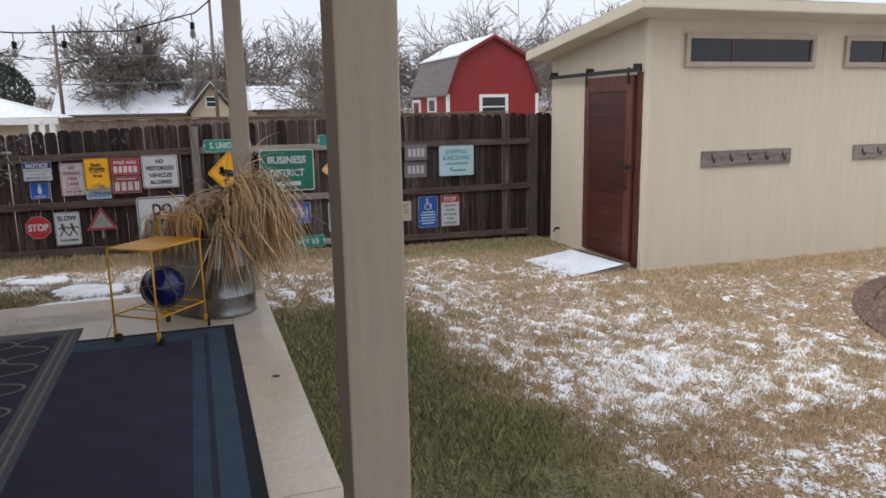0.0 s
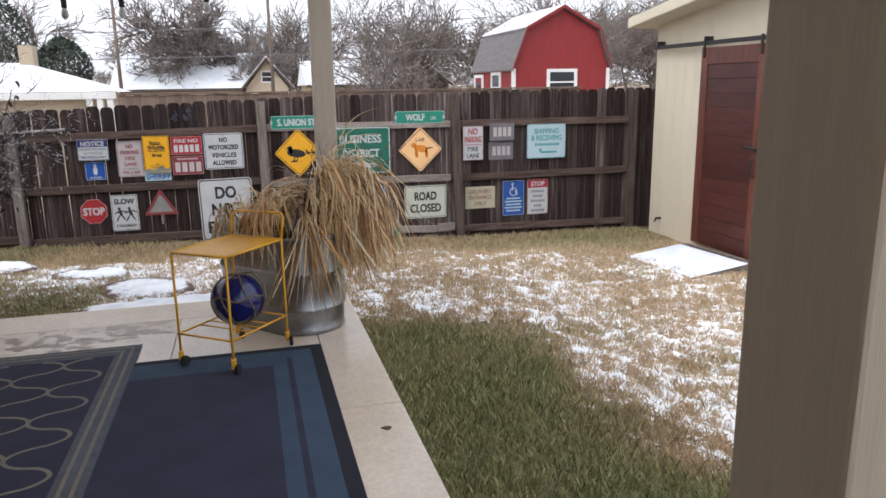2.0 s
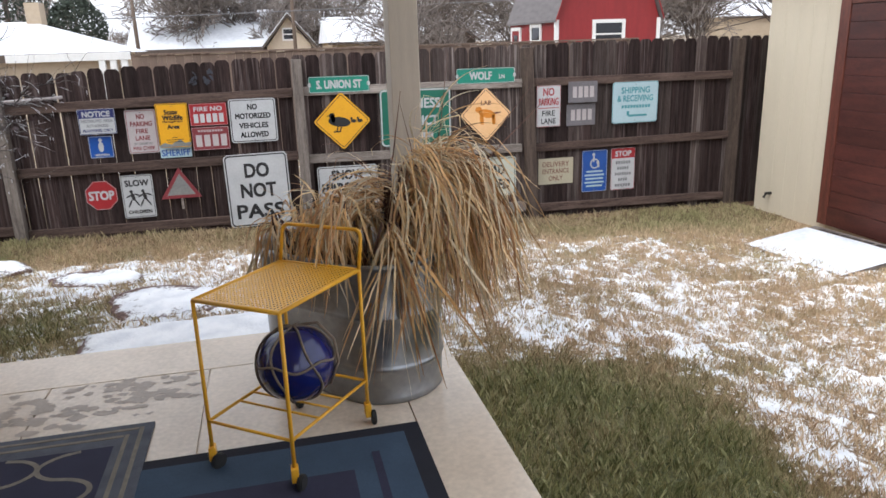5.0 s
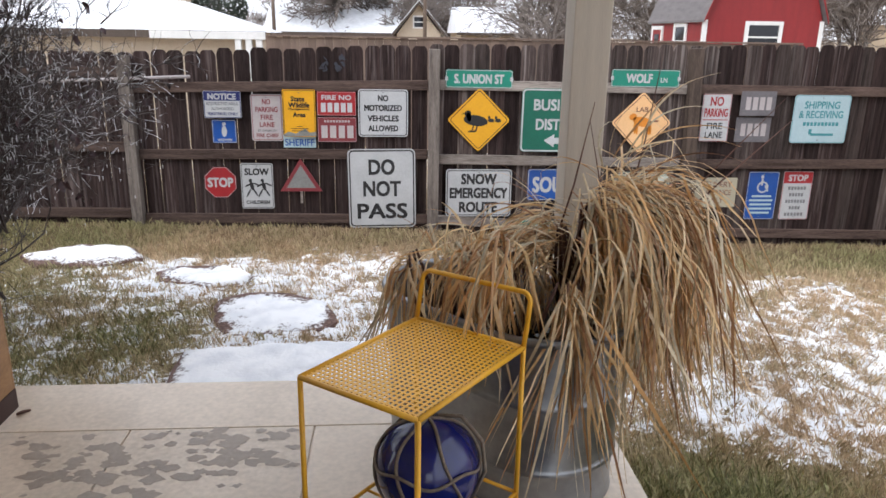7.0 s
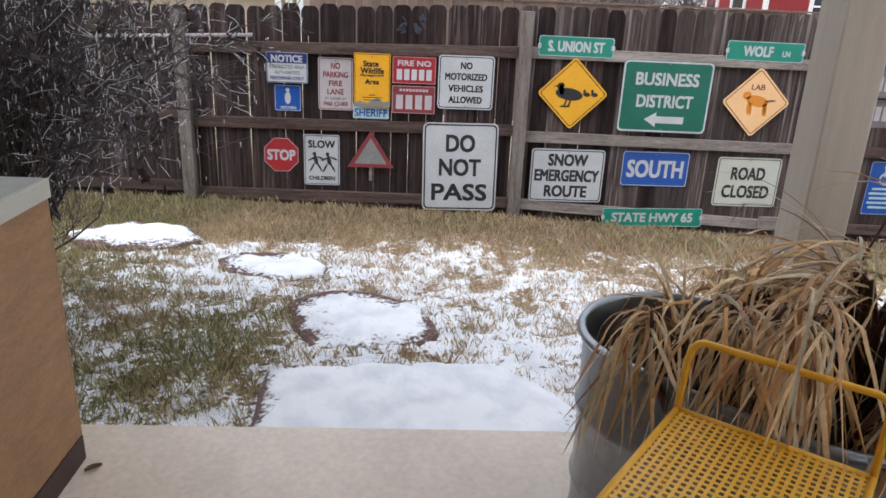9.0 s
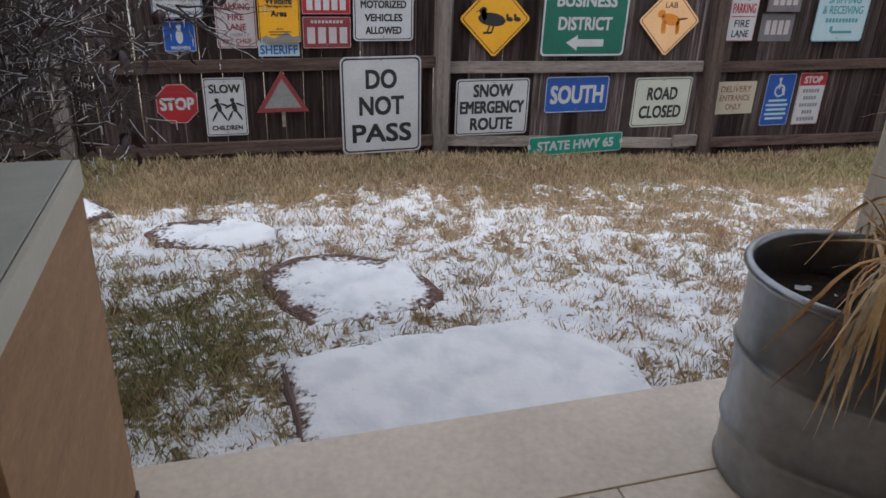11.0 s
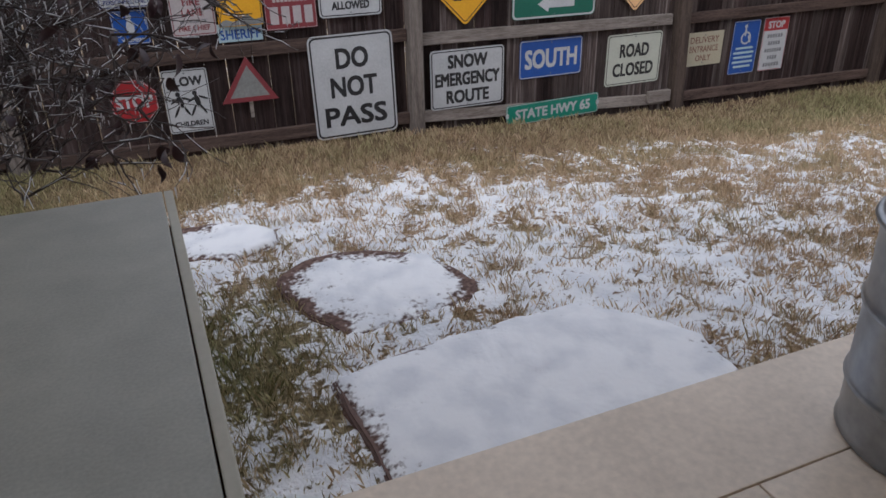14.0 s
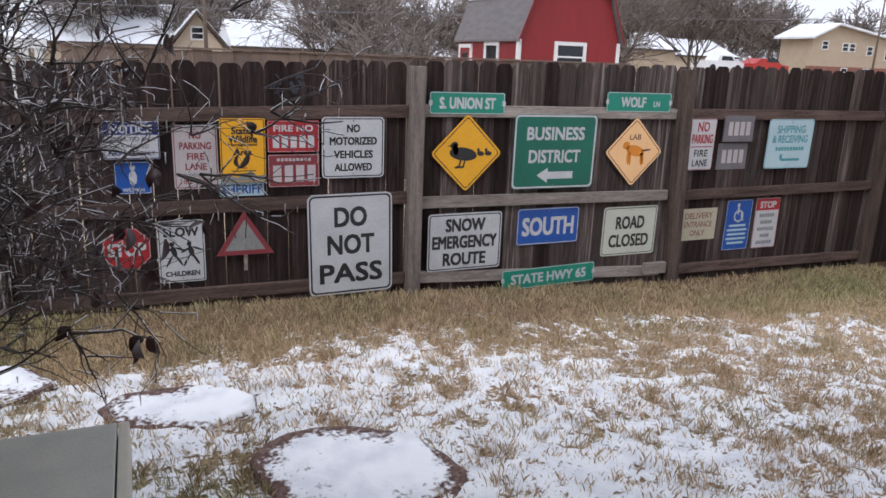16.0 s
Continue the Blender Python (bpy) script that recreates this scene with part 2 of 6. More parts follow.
# ice in near-white, so that it carries the glints in its colour
M["ice"] = mat("white_ice_and_glints", (0.86, 0.87, 0.90), (0.62, 0.63, 0.66), rough=0.12, scale=30, fine=90, bump=0.3)
M["dark_leaf"] = mat("dark_plum_leaf", (0.060, 0.026, 0.030), (0.028, 0.012, 0.016), rough=0.35, scale=25, fine=90, bump=0.3)
# unseen ceiling, kept pale to bounce light onto the patio
M["ceiling"] = mat("pale_bounce_ceiling", (0.76, 0.73, 0.67), (0.68, 0.65, 0.59), rough=0.7, scale=2, fine=30, bump=0.1)
M["lawn"] = lawn_mat("winter_turf", False)
M["blade"] = lawn_mat("winter_grass_blade", True)
M["flagsnow"] = lawn_mat("snow_lying_on_flagstone", False, ((0.10, 0.062, 0.052), (0.235, 0.155, 0.13)))


# ---- mesh helpers ----
def mesh_object(name, bm, material, parent=None, smooth=False):
    me = bpy.data.meshes.new(name)
    bm.to_mesh(me)
    bm.free()
    if smooth:
        me.polygons.foreach_set("use_smooth", [True] * len(me.polygons))
    for m in material if isinstance(material, (list, tuple)) else [material]:
        me.materials.append(m)
    ob = new(name, me)
    if parent:
        ob.parent = parent
    return ob


def part(name, bm, material, parent, label="", smooth=False):
    ob = mesh_object(name, bm, material, parent, smooth)
    return tagged(ob, label)


def thing(name, label, category, at=(0, 0, 0), rz=0.0, group="", kind=""):
    e = new(name)
    e.empty_display_size = 0.1
    e.matrix_basis = pose(*at, 0, 0, rz)
    return tagged(e, label, category, group, kind)


def box(x0, x1, y0, y1, z0, z1, bevel=0.0, bm=None):
    """A box between the given planes, with softened edges."""
    b = bmesh.new()
    r = bmesh.ops.create_cube(b, size=1.0)
    for v in r["verts"]:
        v.co = Vector(((x0 + x1) / 2 + v.co.x * (x1 - x0), (y0 + y1) / 2 + v.co.y * (y1 - y0), (z0 + z1) / 2 + v.co.z * (z1 - z0)))
    if bevel:
        bmesh.ops.bevel(b, geom=b.edges[:], offset=bevel, segments=2, affect="EDGES", profile=0.6)
    if bm is None:
        return b
    me = bpy.data.meshes.new("t")
    b.to_mesh(me)
    b.free()
    bm.from_mesh(me)
    bpy.data.meshes.remove(me)
    return bm


def slab_poly(points, z0, z1, bevel=0.0):
    """A prism over a plan outline."""
    b = bmesh.new()
    lo = [b.verts.new((x, y, z0)) for x, y in points]
    hi = [b.verts.new((x, y, z1)) for x, y in points]
    n = len(points)
    b.faces.new(lo[::-1])
    top = b.faces.new(hi)
    for i in range(n):
        b.faces.new((lo[i], lo[(i + 1) % n], hi[(i + 1) % n], hi[i]))
    bmesh.ops.recalc_face_normals(b, faces=b.faces[:])
    if bevel:
        bmesh.ops.bevel(b, geom=top.edges[:], offset=bevel, segments=2, affect="EDGES")
    return b


def upright(points, y0, y1, bevel=0.0):
    """A plate standing in the x-z plane over the outline given in x and z."""
    b = slab_poly([(x, z) for x, z in points], 0, y1 - y0, bevel)
    for v in b.verts:
        v.co = Vector((v.co.x, y1 - v.co.z, v.co.y))
    bmesh.ops.recalc_face_normals(b, faces=b.faces[:])
    return b


def tube(points, radii, sides=8, bm=None, cap=True):
    """A round bar along points."""
    b = bm if bm is not None else bmesh.new()
    pts = [Vector(p) for p in points]
    if not isinstance(radii, (list, tuple)):
        radii = [radii] * len(pts)
    rings = []
    ref = Vector((0.31, 0.17, 0.93))
    for i, p in enumerate(pts):
        d = (pts[min(i + 1, len(pts) - 1)] - pts[max(i - 1, 0)]).normalized()
        if abs(d.dot(ref)) > 0.95:
            ref = Vector((0.9, 0.3, 0.1))
        u = d.cross(ref).normalized()
        w = d.cross(u)
        rings.append([b.verts.new(p + radii[i] * (math.cos(6.28319 * k / sides) * u + math.sin(6.28319 * k / sides) * w)) for k in range(sides)])
    for a, c in zip(rings, rings[1:]):
        for k in range(sides):
            b.faces.new((a[k], a[(k + 1) % sides], c[(k + 1) % sides], c[k]))
    if cap:
        b.faces.new(rings[0][::-1])
        b.faces.new(rings[-1])
    return b


def raw_mesh(name, verts, faces, material, parent=None, smooth=False):
    me = bpy.data.meshes.new(name)
    me.from_pydata([tuple(v) for v in verts], [], [tuple(q) for q in faces])
    me.materials.append(material)
    if smooth:
        me.polygons.foreach_set("use_smooth", [True] * len(me.polygons))
    ob = new(name, me)
    if parent:
        ob.parent = parent
    return ob


def interp(x, xs, ys):
    return float(np.interp(x, xs, ys))


def sm(a, b, x):
    t = min(1.0, max(0.0, (x - a) / (b - a)))
    return t * t * (3 - 2 * t)


# ---- the ground ----
SLAB_N, SLAB_E, SLAB_W, SLAB_S, SLAB_Z = 6.45, 0.575, -6.0, -3.2, 0.08
FENCE_Y = 10.30


def ground_z(x, y):
    d = max(y - SLAB_N, x - SLAB_E, 0.0)
    far = interp(x, (-6, -2.6, 0, 2.6, 5.2, 10), (-0.15, -0.19, -0.265, -0.41, -0.45, -0.49))
    z = -0.11 + sm(0, 3.0, d) * (far + 0.11)
    z -= 0.7 * sm(11.5, 22, y) * (1 - sm(14, 30, x))
    z += 1.6 * sm(28, 44, x) * sm(35, 55, y)
    return z


def fbm(x, y, s, seed=0.0):
    return noise.fractal((x * s + seed, y * s - seed, seed), 1.0, 2.0, 4)


def shelter(x, y):
    """1 on the green strip that the patio roof keeps clear, 0 out in the open."""
    if x < 0.5:
        return 0.0
    edge = 1.85 + 0.45 * fbm(x, y, 0.9, 5.0) - 0.55 * sm(5.0, 6.4, y)
    return (1 - sm(edge - 0.35, edge + 0.45, x)) * (1 - sm(5.7, 6.5, y))


def snow_at(x, y):
    """How much snow lies: most round the stepping stones and out in the open lawn, none beside the patio and along the fence."""
    v = 0.505 + 0.16 * fbm(x, y, 1.3, 3.0) + 0.30 * fbm(x, y, 5.5, 9.0) + 0.22 * fbm(x, y, 15.0, 2.0)
    v += 0.20 * math.exp(-((x + 0.2) ** 2 / 1.4 + (y - 7.8) ** 2 / 1.0))
    v += 0.10 * math.exp(-((x - 2.6) ** 2 / 2.5 + (y - 6.2) ** 2 / 2.0))
    v += 0.20 * math.exp(-((x - 3.0) ** 2 / 0.30 + (y - 4.3) ** 2 / 0.45))
    v += 0.10 * math.exp(-((x - 4.0) ** 2 / 1.5 + (y - 4.2) ** 2 / 1.5))
    v += 0.22 * math.exp(-((x + 1.5) ** 2 / 0.9 + (y - 8.85) ** 2 / 0.16))
    v -= 0.55 * sm(9.0, 9.85, y + 0.5 * fbm(x, y, 1.2, 14.0))
    v -= 0.75 * shelter(x, y)
    v += 0.05 * math.exp(-((x - 1.3) ** 2 / 1.2 + (y - 7.2) ** 2 / 0.5))
    v -= 0.12 * sm(4.4, 5.6, x) * (1 - sm(6.0, 7.0, y)) + 0.13 * sm(2.0, 2.8, x) * (1 - sm(3.0, 3.9, y))
    v -= 0.22 * math.exp(-((x + 1.75) ** 2 / 0.20 + (y - 7.35) ** 2 / 0.35))
    v += 0.30 * math.exp(-((x + 1.6) ** 2 / 0.10 + (y - 6.65) ** 2 / 0.06))
    v -= 0.30 * (1 - sm(-3.2, -2.5, x))
    v -= 0.30 * math.exp(-((x - 4.6) ** 2 / 0.8 + (y - 9.2) ** 2 / 0.6))
    v -= 0.30 * sm(6.3, 7.3, y) * sm(4.8, 5.4, x)
    return v


def green_at(x, y):
    g = 0.08 + 0.34 * fbm(x, y, 1.6, 21.0) + 0.34 * sm(9.0, 9.8, y)
    g += 0.9 * shelter(x, y)
    g += 0.75 * math.exp(-((x + 1.8) ** 2 / 0.35 + (y - 7.3) ** 2 / 0.7))
    g += 0.5 * math.exp(-((x - 4.4) ** 2 / 1.2 + (y - 9.6) ** 2 / 0.4))
    g += 0.45 * (1 - sm(-2.6, -2.0, x))
    return min(1.0, max(0.0, g))


def soil_at(x, y):
    """Thin turf along the fence, most of all at its foot."""
    return 0.62 * sm(9.0, 9.8, y + 0.5 * fbm(x, y, 1.1, 17.0)) + 0.3 * sm(9.85, 10.2, y) * sm(1.5, 3.0, x)


def axis(fine0, fine1, step, far):
    a = list(np.arange(fine0, fine1 + 1e-6, step))
    out = [0.3, 0.8, 1.8, 4, 8, 16, 30, 60, 120, 260, far]
    return [fine0 - d for d in out[::-1]] + a + [fine1 + d for d in out]


def build_ground():
    xs, ys = axis(-4.2, 9.6, 0.036, 900), axis(1.0, 10.6, 0.036, 900)
    nx, ny = len(xs), len(ys)
    verts, sn, gr, so = [], [], [], []
    for y in ys:
        for x in xs:
            inside = -5.2 < x < 11 and 0 < y < 11.5
            s = snow_at(x, y) if inside else 0.35
            g = green_at(x, y) if inside else 0.25
            z = ground_z(x, y)
            if inside:
                z += 0.012 * fbm(x, y, 3.0, 2.0) + 0.022 * sm(0.45, 0.75, s)
                if x < SLAB_E + 0.03 and y < SLAB_N + 0.03:
                    z -= 0.06
            verts.append((x, y, z))
            sn.append(s)
            gr.append(g)
            so.append(soil_at(x, y) if inside else 0.0)
    faces = [(j * nx + i, j * nx + i + 1, (j + 1) * nx + i + 1, (j + 1) * nx + i) for j in range(ny - 1) for i in range(nx - 1)]
    ob = raw_mesh("ground", verts, faces, M["lawn"], smooth=True)
    for key, data in (("snow", sn), ("green", gr), ("soil", so)):
        at = ob.data.attributes.new(key, "FLOAT", "POINT")
        at.data.foreach_set("value", data)
    return tagged(ob, "dormant tan and green lawn with patches of thin snow", "lawn", kind="structure")


build_ground()


def build_blades(tufts=54000):
    """Fine upright blades in tufts."""
    rng = np.random.default_rng(4)
    verts, faces, sn, gr, so = [], [], [], [], []
    k = 0
    while k < tufts:
        if rng.random() < 0.74:
            x0, y0 = rng.uniform(-4.0, 5.2), rng.uniform(3.0, 10.22)
        else:
            x0, y0 = rng.uniform(0.6, 9.5), rng.uniform(1.6, 7.5)
        if x0 > 5.25 and y0 > 7.5:
            continue
        s = snow_at(x0, y0)
        k += 1
        if s > 0.58 and rng.random() < 0.42 or s > 0.46 and rng.random() < 0.12:
            continue
        g, e = green_at(x0, y0) + rng.uniform(-0.3, 0.3), soil_at(x0, y0)
        tall = rng.uniform(0.75, 1.3) * (1.0 + 0.2 * g)
        main = rng.uniform(0, 6.283)
        for q in range(10 if e < 0.4 else 8):
            x, y = x0 + rng.normal(0, 0.022), y0 + rng.normal(0, 0.022)
            if x < SLAB_E + 0.012 and y < SLAB_N + 0.012 or on_stone(x, y):
                continue
            h = rng.uniform(0.022, 0.056) * tall
            a, lean = main + rng.normal(0, 1.2), rng.uniform(0.05, 0.62)
            w = rng.uniform(0.0008, 0.0018)
            dx, dy = math.cos(a), math.sin(a)
            z = ground_z(x, y)
            b = len(verts)
            verts += [(x - dy * w, y + dx * w, z), (x + dy * w, y - dx * w, z), (x + dx * h * lean * 0.35 + dy * w * 0.6, y + dy * h * lean * 0.35 - dx * w * 0.6, z + h * 0.62), (x + dx * h * lean, y + dy * h * lean, z + h)]
            faces += [(b, b + 1, b + 2), (b, b + 2, b + 3)]
            sn += [s] * 4
            gr += [g] * 4
            so += [0.4 * e] * 4
    ob = raw_mesh("lawn_grass", verts, faces, M["blade"])
    for key, data in (("snow", sn), ("green", gr), ("soil", so)):
        at = ob.data.attributes.new(key, "FLOAT", "POINT")
        at.data.foreach_set("value", data)
    tagged(ob, "short dry tan and green lawn grass blades", "grass", kind="stuff")


# stepping stones: centre and outline of each
STONES = [
    ((-0.73, 6.86), ((-1.37, 6.47), (-1.38, 6.90), (-1.39, 7.14), (-1.05, 7.21), (-0.36, 7.23), (-0.17, 7.05), (-0.06, 6.84), (-0.09, 6.47))),
    ((-1.00, 7.80), ((-1.42, 8.03), (-1.24, 8.18), (-0.97, 8.17), (-0.69, 7.95), (-0.59, 7.64), (-0.68, 7.51), (-0.92, 7.45), (-1.23, 7.41), (-1.37, 7.70))),
    ((-1.65, 8.64), ((-2.03, 8.72), (-1.90, 8.88), (-1.58, 8.88), (-1.29, 8.65), (-1.33, 8.49), (-1.54, 8.38), (-1.90, 8.50))),
    ((-2.72, 9.15), ((-3.20, 9.15), (-2.82, 9.46), (-2.35, 9.30), (-2.22, 9.10), (-2.46, 8.84), (-2.95, 8.88))),
]


def stone_edge(i, a, grow=1.0):
    """The stone's edge in direction a from its centre, a little broken."""
    (cx, cy), pts = STONES[i]
    c, s = math.cos(a), math.sin(a)
    r = 0.3
    for (ax, ay), (bx, by) in zip(pts, pts[1:] + pts[:1]):
        ux, uy, vx, vy = ax - cx, ay - cy, bx - ax, by - ay
        det = c * -vy + s * vx
        if abs(det) > 1e-9:
            d, q = (ux * -vy + uy * vx) / det, (c * uy - s * ux) / det
            if d > 0 and -1e-6 <= q <= 1 + 1e-6:
                r = d
    r *= 1 + (0.012 if i == 0 else 0.05) * noise.noise((c * 3.1 + 9 * i, s * 3.1, 0.5)) + 0.02 * noise.noise((c * 9, s * 9, 3.0 * i))
    return cx + r * c * grow, cy + r * s * grow


def on_stone(x, y):
    for i, ((cx, cy), _) in enumerate(STONES):
        if abs(x - cx) < 0.75 and abs(y - cy) < 0.6:
            ex, ey = stone_edge(i, math.atan2(y - cy, x - cx))
            if math.hypot(x - cx, y - cy) < (1.03 if i == 0 else 0.985) * math.hypot(ex - cx, ey - cy):
                return True
    return False


def build_stone(i):
    (cx, cy), _ = STONES[i]
    top = -0.086 if i == 0 else ground_z(cx, cy) + 0.035
    e = thing("stepping_stone", ("large rectangular red flagstone pad under snow beside the patio" if i == 0 else "irregular red flagstone stepping stone half covered with snow"), "stepping stone", (cx, cy, top), group="flagstone path")
    pts = [stone_edge(i, 6.28319 * k / 48) for k in range(48)]
    part("stone", slab_poly([(x - cx, y - cy) for x, y in pts], -0.07, 0, 0.008), M["flag"], e)
    rings, n = 26, 112
    verts, lying = [(0, 0, 0.014)], [0.85]
    for r in range(1, rings + 1):
        t = r / rings
        for k in range(n):
            a = 6.28319 * k / n
            x, y = stone_edge(i, a, 1.01 * t)
            if i == 0:
                s = 0.88 - (0.26 + 0.30 * max(0.0, -math.cos(a))) * t ** 9 + 0.18 * fbm(x, y, 3.0, 31.0) * t + 0.20 * fbm(x, y, 11.0, 8.0) * t
            else:
                s = (0.80 if i == 1 else 0.74) - (0.30 if i == 1 else 0.24) * t ** 6 + (0.30 if i == 1 else 0.46) * fbm(x, y, 3.2, 31.0 + i) * t + 0.26 * fbm(x, y, 10.0, 8.0) * t
                s -= (0.66 if i == 1 else 0.34) * t ** 3 * max(0.0, math.cos(a - 2.1)) + (0.55 if i == 1 else 0.2) * t ** 4 * max(0.0, math.cos(a + 0.5)) ** 4 + 0.5 * t ** 4 * max(0.0, math.cos(a + 2.3)) ** 4
            verts.append((x - cx, y - cy, 0.004 + 0.016 * sm(0.42, 0.8, s) + 0.006 * fbm(x, y, 6, 1.0) * (1 - t ** 3) - 0.03 * sm(0.95, 1.0, t)))
            lying.append(s)
    faces = [(0, 1 + k, 1 + (k + 1) % n) for k in range(n)]
    for r in range(rings - 1):
        for k in range(n):
            m = (k + 1) % n
            faces.append((1 + r * n + k, 1 + (r + 1) * n + k, 1 + (r + 1) * n + m, 1 + r * n + m))
    ob = tagged(raw_mesh("snow_cover", verts, faces, M["flagsnow"], e, smooth=True), "thin uneven layer of white snow, bare in places")
    ob.data.attributes.new("snow", "FLOAT", "POINT").data.foreach_set("value", lying)


for i in range(4):
    build_stone(i)


# ---- the patio ----
def build_patio():
    e = tagged(thing("patio_slab", "cream broom-finished concrete patio slab with sawn joints", "patio", (0, 0, SLAB_Z)), kind="structure")
    part("slab_base", box(SLAB_W, SLAB_E - 0.012, SLAB_S, SLAB_N - 0.012, -0.25, -0.012), M["concrete"], e)
    xs, ys = (SLAB_W, -4.1, -2.62, -1.28, -0.58, 0.27, SLAB_E), (SLAB_S, -0.9, 0.9, 2.7, 4.35, 6.06, SLAB_N)
    for i in range(len(xs) - 1):
        for j in range(len(ys) - 1):
            if j == 5 and i < 5:
                if i:
                    continue
                x0, x1 = xs[0], SLAB_E
            elif j == 5:
                continue
            else:
                x0, x1 = xs[i], xs[i + 1]
            part("paving_panel", box(x0 + 0.003, x1 - 0.003, ys[j] + 0.003, ys[j + 1] - 0.003, -0.013, 0.0, 0.003), M["concrete"], e)
    rng = random.Random(5)
    for cx, cy, n, sp in ((-0.75, 5.85, 46, 0.30), (-1.15, 5.9, 40, 0.30), (-1.5, 5.9, 24, 0.2), (-1.1, 5.75, 34, 0.3)):
        b = bmesh.new()
        for k in range(n):
            x, y, r = rng.gauss(cx, sp), rng.gauss(cy, 0.11), rng.uniform(0.008, 0.034)
            if not (-1.7 < x < -0.62 and 5.64 < y < 6.04):
                continue
            m = 11
            vs = [b.verts.new((x + 1.5 * r * math.cos(6.283 * q / m) * rng.uniform(0.5, 1.3), y + r * math.sin(6.283 * q / m) * rng.uniform(0.5, 1.3), 0.0012 + 0.0002 * k / n)) for q in range(m)]
            b.faces.new(vs)
        part("damp_stain", b, M["stain"], e, "grey flaking stains on the concrete")
    part("leaf_mark", slab_poly([(0.45 + 0.022 * math.cos(a * 0.9) * (1 + 0.4 * math.sin(2.7 * a)), 4.09 + 0.018 * math.sin(a * 0.9)) for a in range(7)], 0.0, 0.004), M["door"], e, "dried brown leaf stain")


build_patio()


def build_rugs():
    z = 0.006
    e = thing("plain_rug", "navy blue outdoor rug with slate blue border", "rug", (0, 0, SLAB_Z))
    part("rug_body", box(-1.9, 0.272, 1.0, 5.275, 0.0, z), M["rugedge"], e)
    part("rug_band", box(-1.86, 0.205, 1.06, 5.215, z - 0.004, z + 0.0012), M["rugborder"], e, "slate blue border band")
    part("rug_field", box(-1.6, -0.015, 1.3, 5.00, z - 0.003, z + 0.0024), M["rug"], e)
    part("rug_stripe", box(0.06, 0.09, 1.2, 5.10, z - 0.003, z + 0.0022), M["rug"], e)
    f2 = thing("trellis_rug", "navy outdoor rug with beige trellis pattern overlapping the plain rug", "rug", (0, 0, SLAB_Z))
    x1, y1, h0, h1 = -0.765, 5.575, 0.001, 0.0135
    part("rug_body", box(-3.4, x1, 1.6, y1, h0, h1 - 0.001), M["ruggrey"], f2)
    part("rug_field", box(-3.28, x1 - 0.13, 1.72, y1 - 0.16, h1 - 0.006, h1 + 0.0004), M["rug"], f2)
    for d in (0.035, 0.085):
        part("border_line", box(x1 - d - 0.016, x1 - d, 1.7, y1 - d, h1 - 0.006, h1 + 0.001), M["rugline"], f2)
        part("border_line", box(-3.3, x1 - d - 0.02, y1 - d - 0.016, y1 - d, h1 - 0.006, h1 + 0.001), M["rugline"], f2)
    # quatrefoil trellis from wavy bands
    b = bmesh.new()
    w = 0.0095
    top = h1 + 0.0016

    def band(pts, level):
        vs = []
        for k, (x, y) in enumerate(pts):
            x2, y2 = pts[min(k + 1, len(pts) - 1)]
            x0, y0 = pts[max(k - 1, 0)]
            d = math.hypot(x2 - x0, y2 - y0) or 1
            nx, ny = -(y2 - y0) / d * w, (x2 - x0) / d * w
            vs.append((b.verts.new((x + nx, y + ny, level)), b.verts.new((x - nx, y - ny, level))))
        for a, c in zip(vs, vs[1:]):
            b.faces.new((a[0], c[0], c[1], a[1]))

    for i in range(13):
        pts = []
        for k in range(270):
            y = 1.75 + k * 0.0145
            if y > y1 - 0.17:
                break
            s = math.sin(6.28319 * y / 0.36)
            x = -1.03 - 0.215 * i + (-1) ** i * 0.1075 * math.copysign(abs(s) ** 0.6, s)
            if -3.25 < x < x1 - 0.135:
                pts.append((x, y))
        if len(pts) > 2:
            band(pts, top + 0.0009 * (i % 2))
    part("trellis_pattern", b, M["rugline"], f2, "beige quatrefoil lines")


build_rugs()


def build_patio_post(x, y, w, label):
    e = thing("patio_post", label, "post", (x, y, SLAB_Z), group="patio roof posts")
    b = box(-w / 2, w / 2, -w / 2, w / 2, 0.0, 2.52, 0.006)
    part("shaft", b, M["post_paint"], e)
    part("base_trim", box(-w / 2 - 0.012, w / 2 + 0.012, -w / 2 - 0.012, w / 2 + 0.012, 0.0, 0.09, 0.004), M["post_paint"], e)
    return e


build_patio_post(0.475, 1.645, 0.148, "taupe painted wooden post with rough grain at the patio edge")
build_patio_post(0.478, 6.37, 0.145, "taupe painted wooden post at the patio corner behind the tub")
corner = build_patio_post(-2.20, 6.455, 0.13, "taupe painted wooden post behind the cabinet")
# unseen ceiling and beams over the posts, and added walls that close the place
part_roof = tagged(mesh_object("ceiling", box(SLAB_W, 0.70, SLAB_S, 6.70, 2.78, 2.9), M["ceiling"]), "unseen pale ceiling of the patio roof", "ceiling", kind="structure")
tagged(mesh_object("beam", box(0.40, 0.555, SLAB_S, 6.45, 2.6, 2.778, 0.004), M["post_paint"]), "taupe painted roof beam", "beam", kind="structure")
tagged(mesh_object("beam", box(SLAB_W, 0.398, 6.37, 6.50, 2.6, 2.778, 0.004), M["post_paint"]), "taupe painted roof beam", "beam", kind="structure")
# added south wall stops short so that light reaches the near post
tagged(mesh_object("wall_south", box(SLAB_W, -1.2, SLAB_S - 0.2, SLAB_S, -0.3, 3.2), M["stucco"]), "unseen plain cream wall closing the patio", "wall", kind="structure")
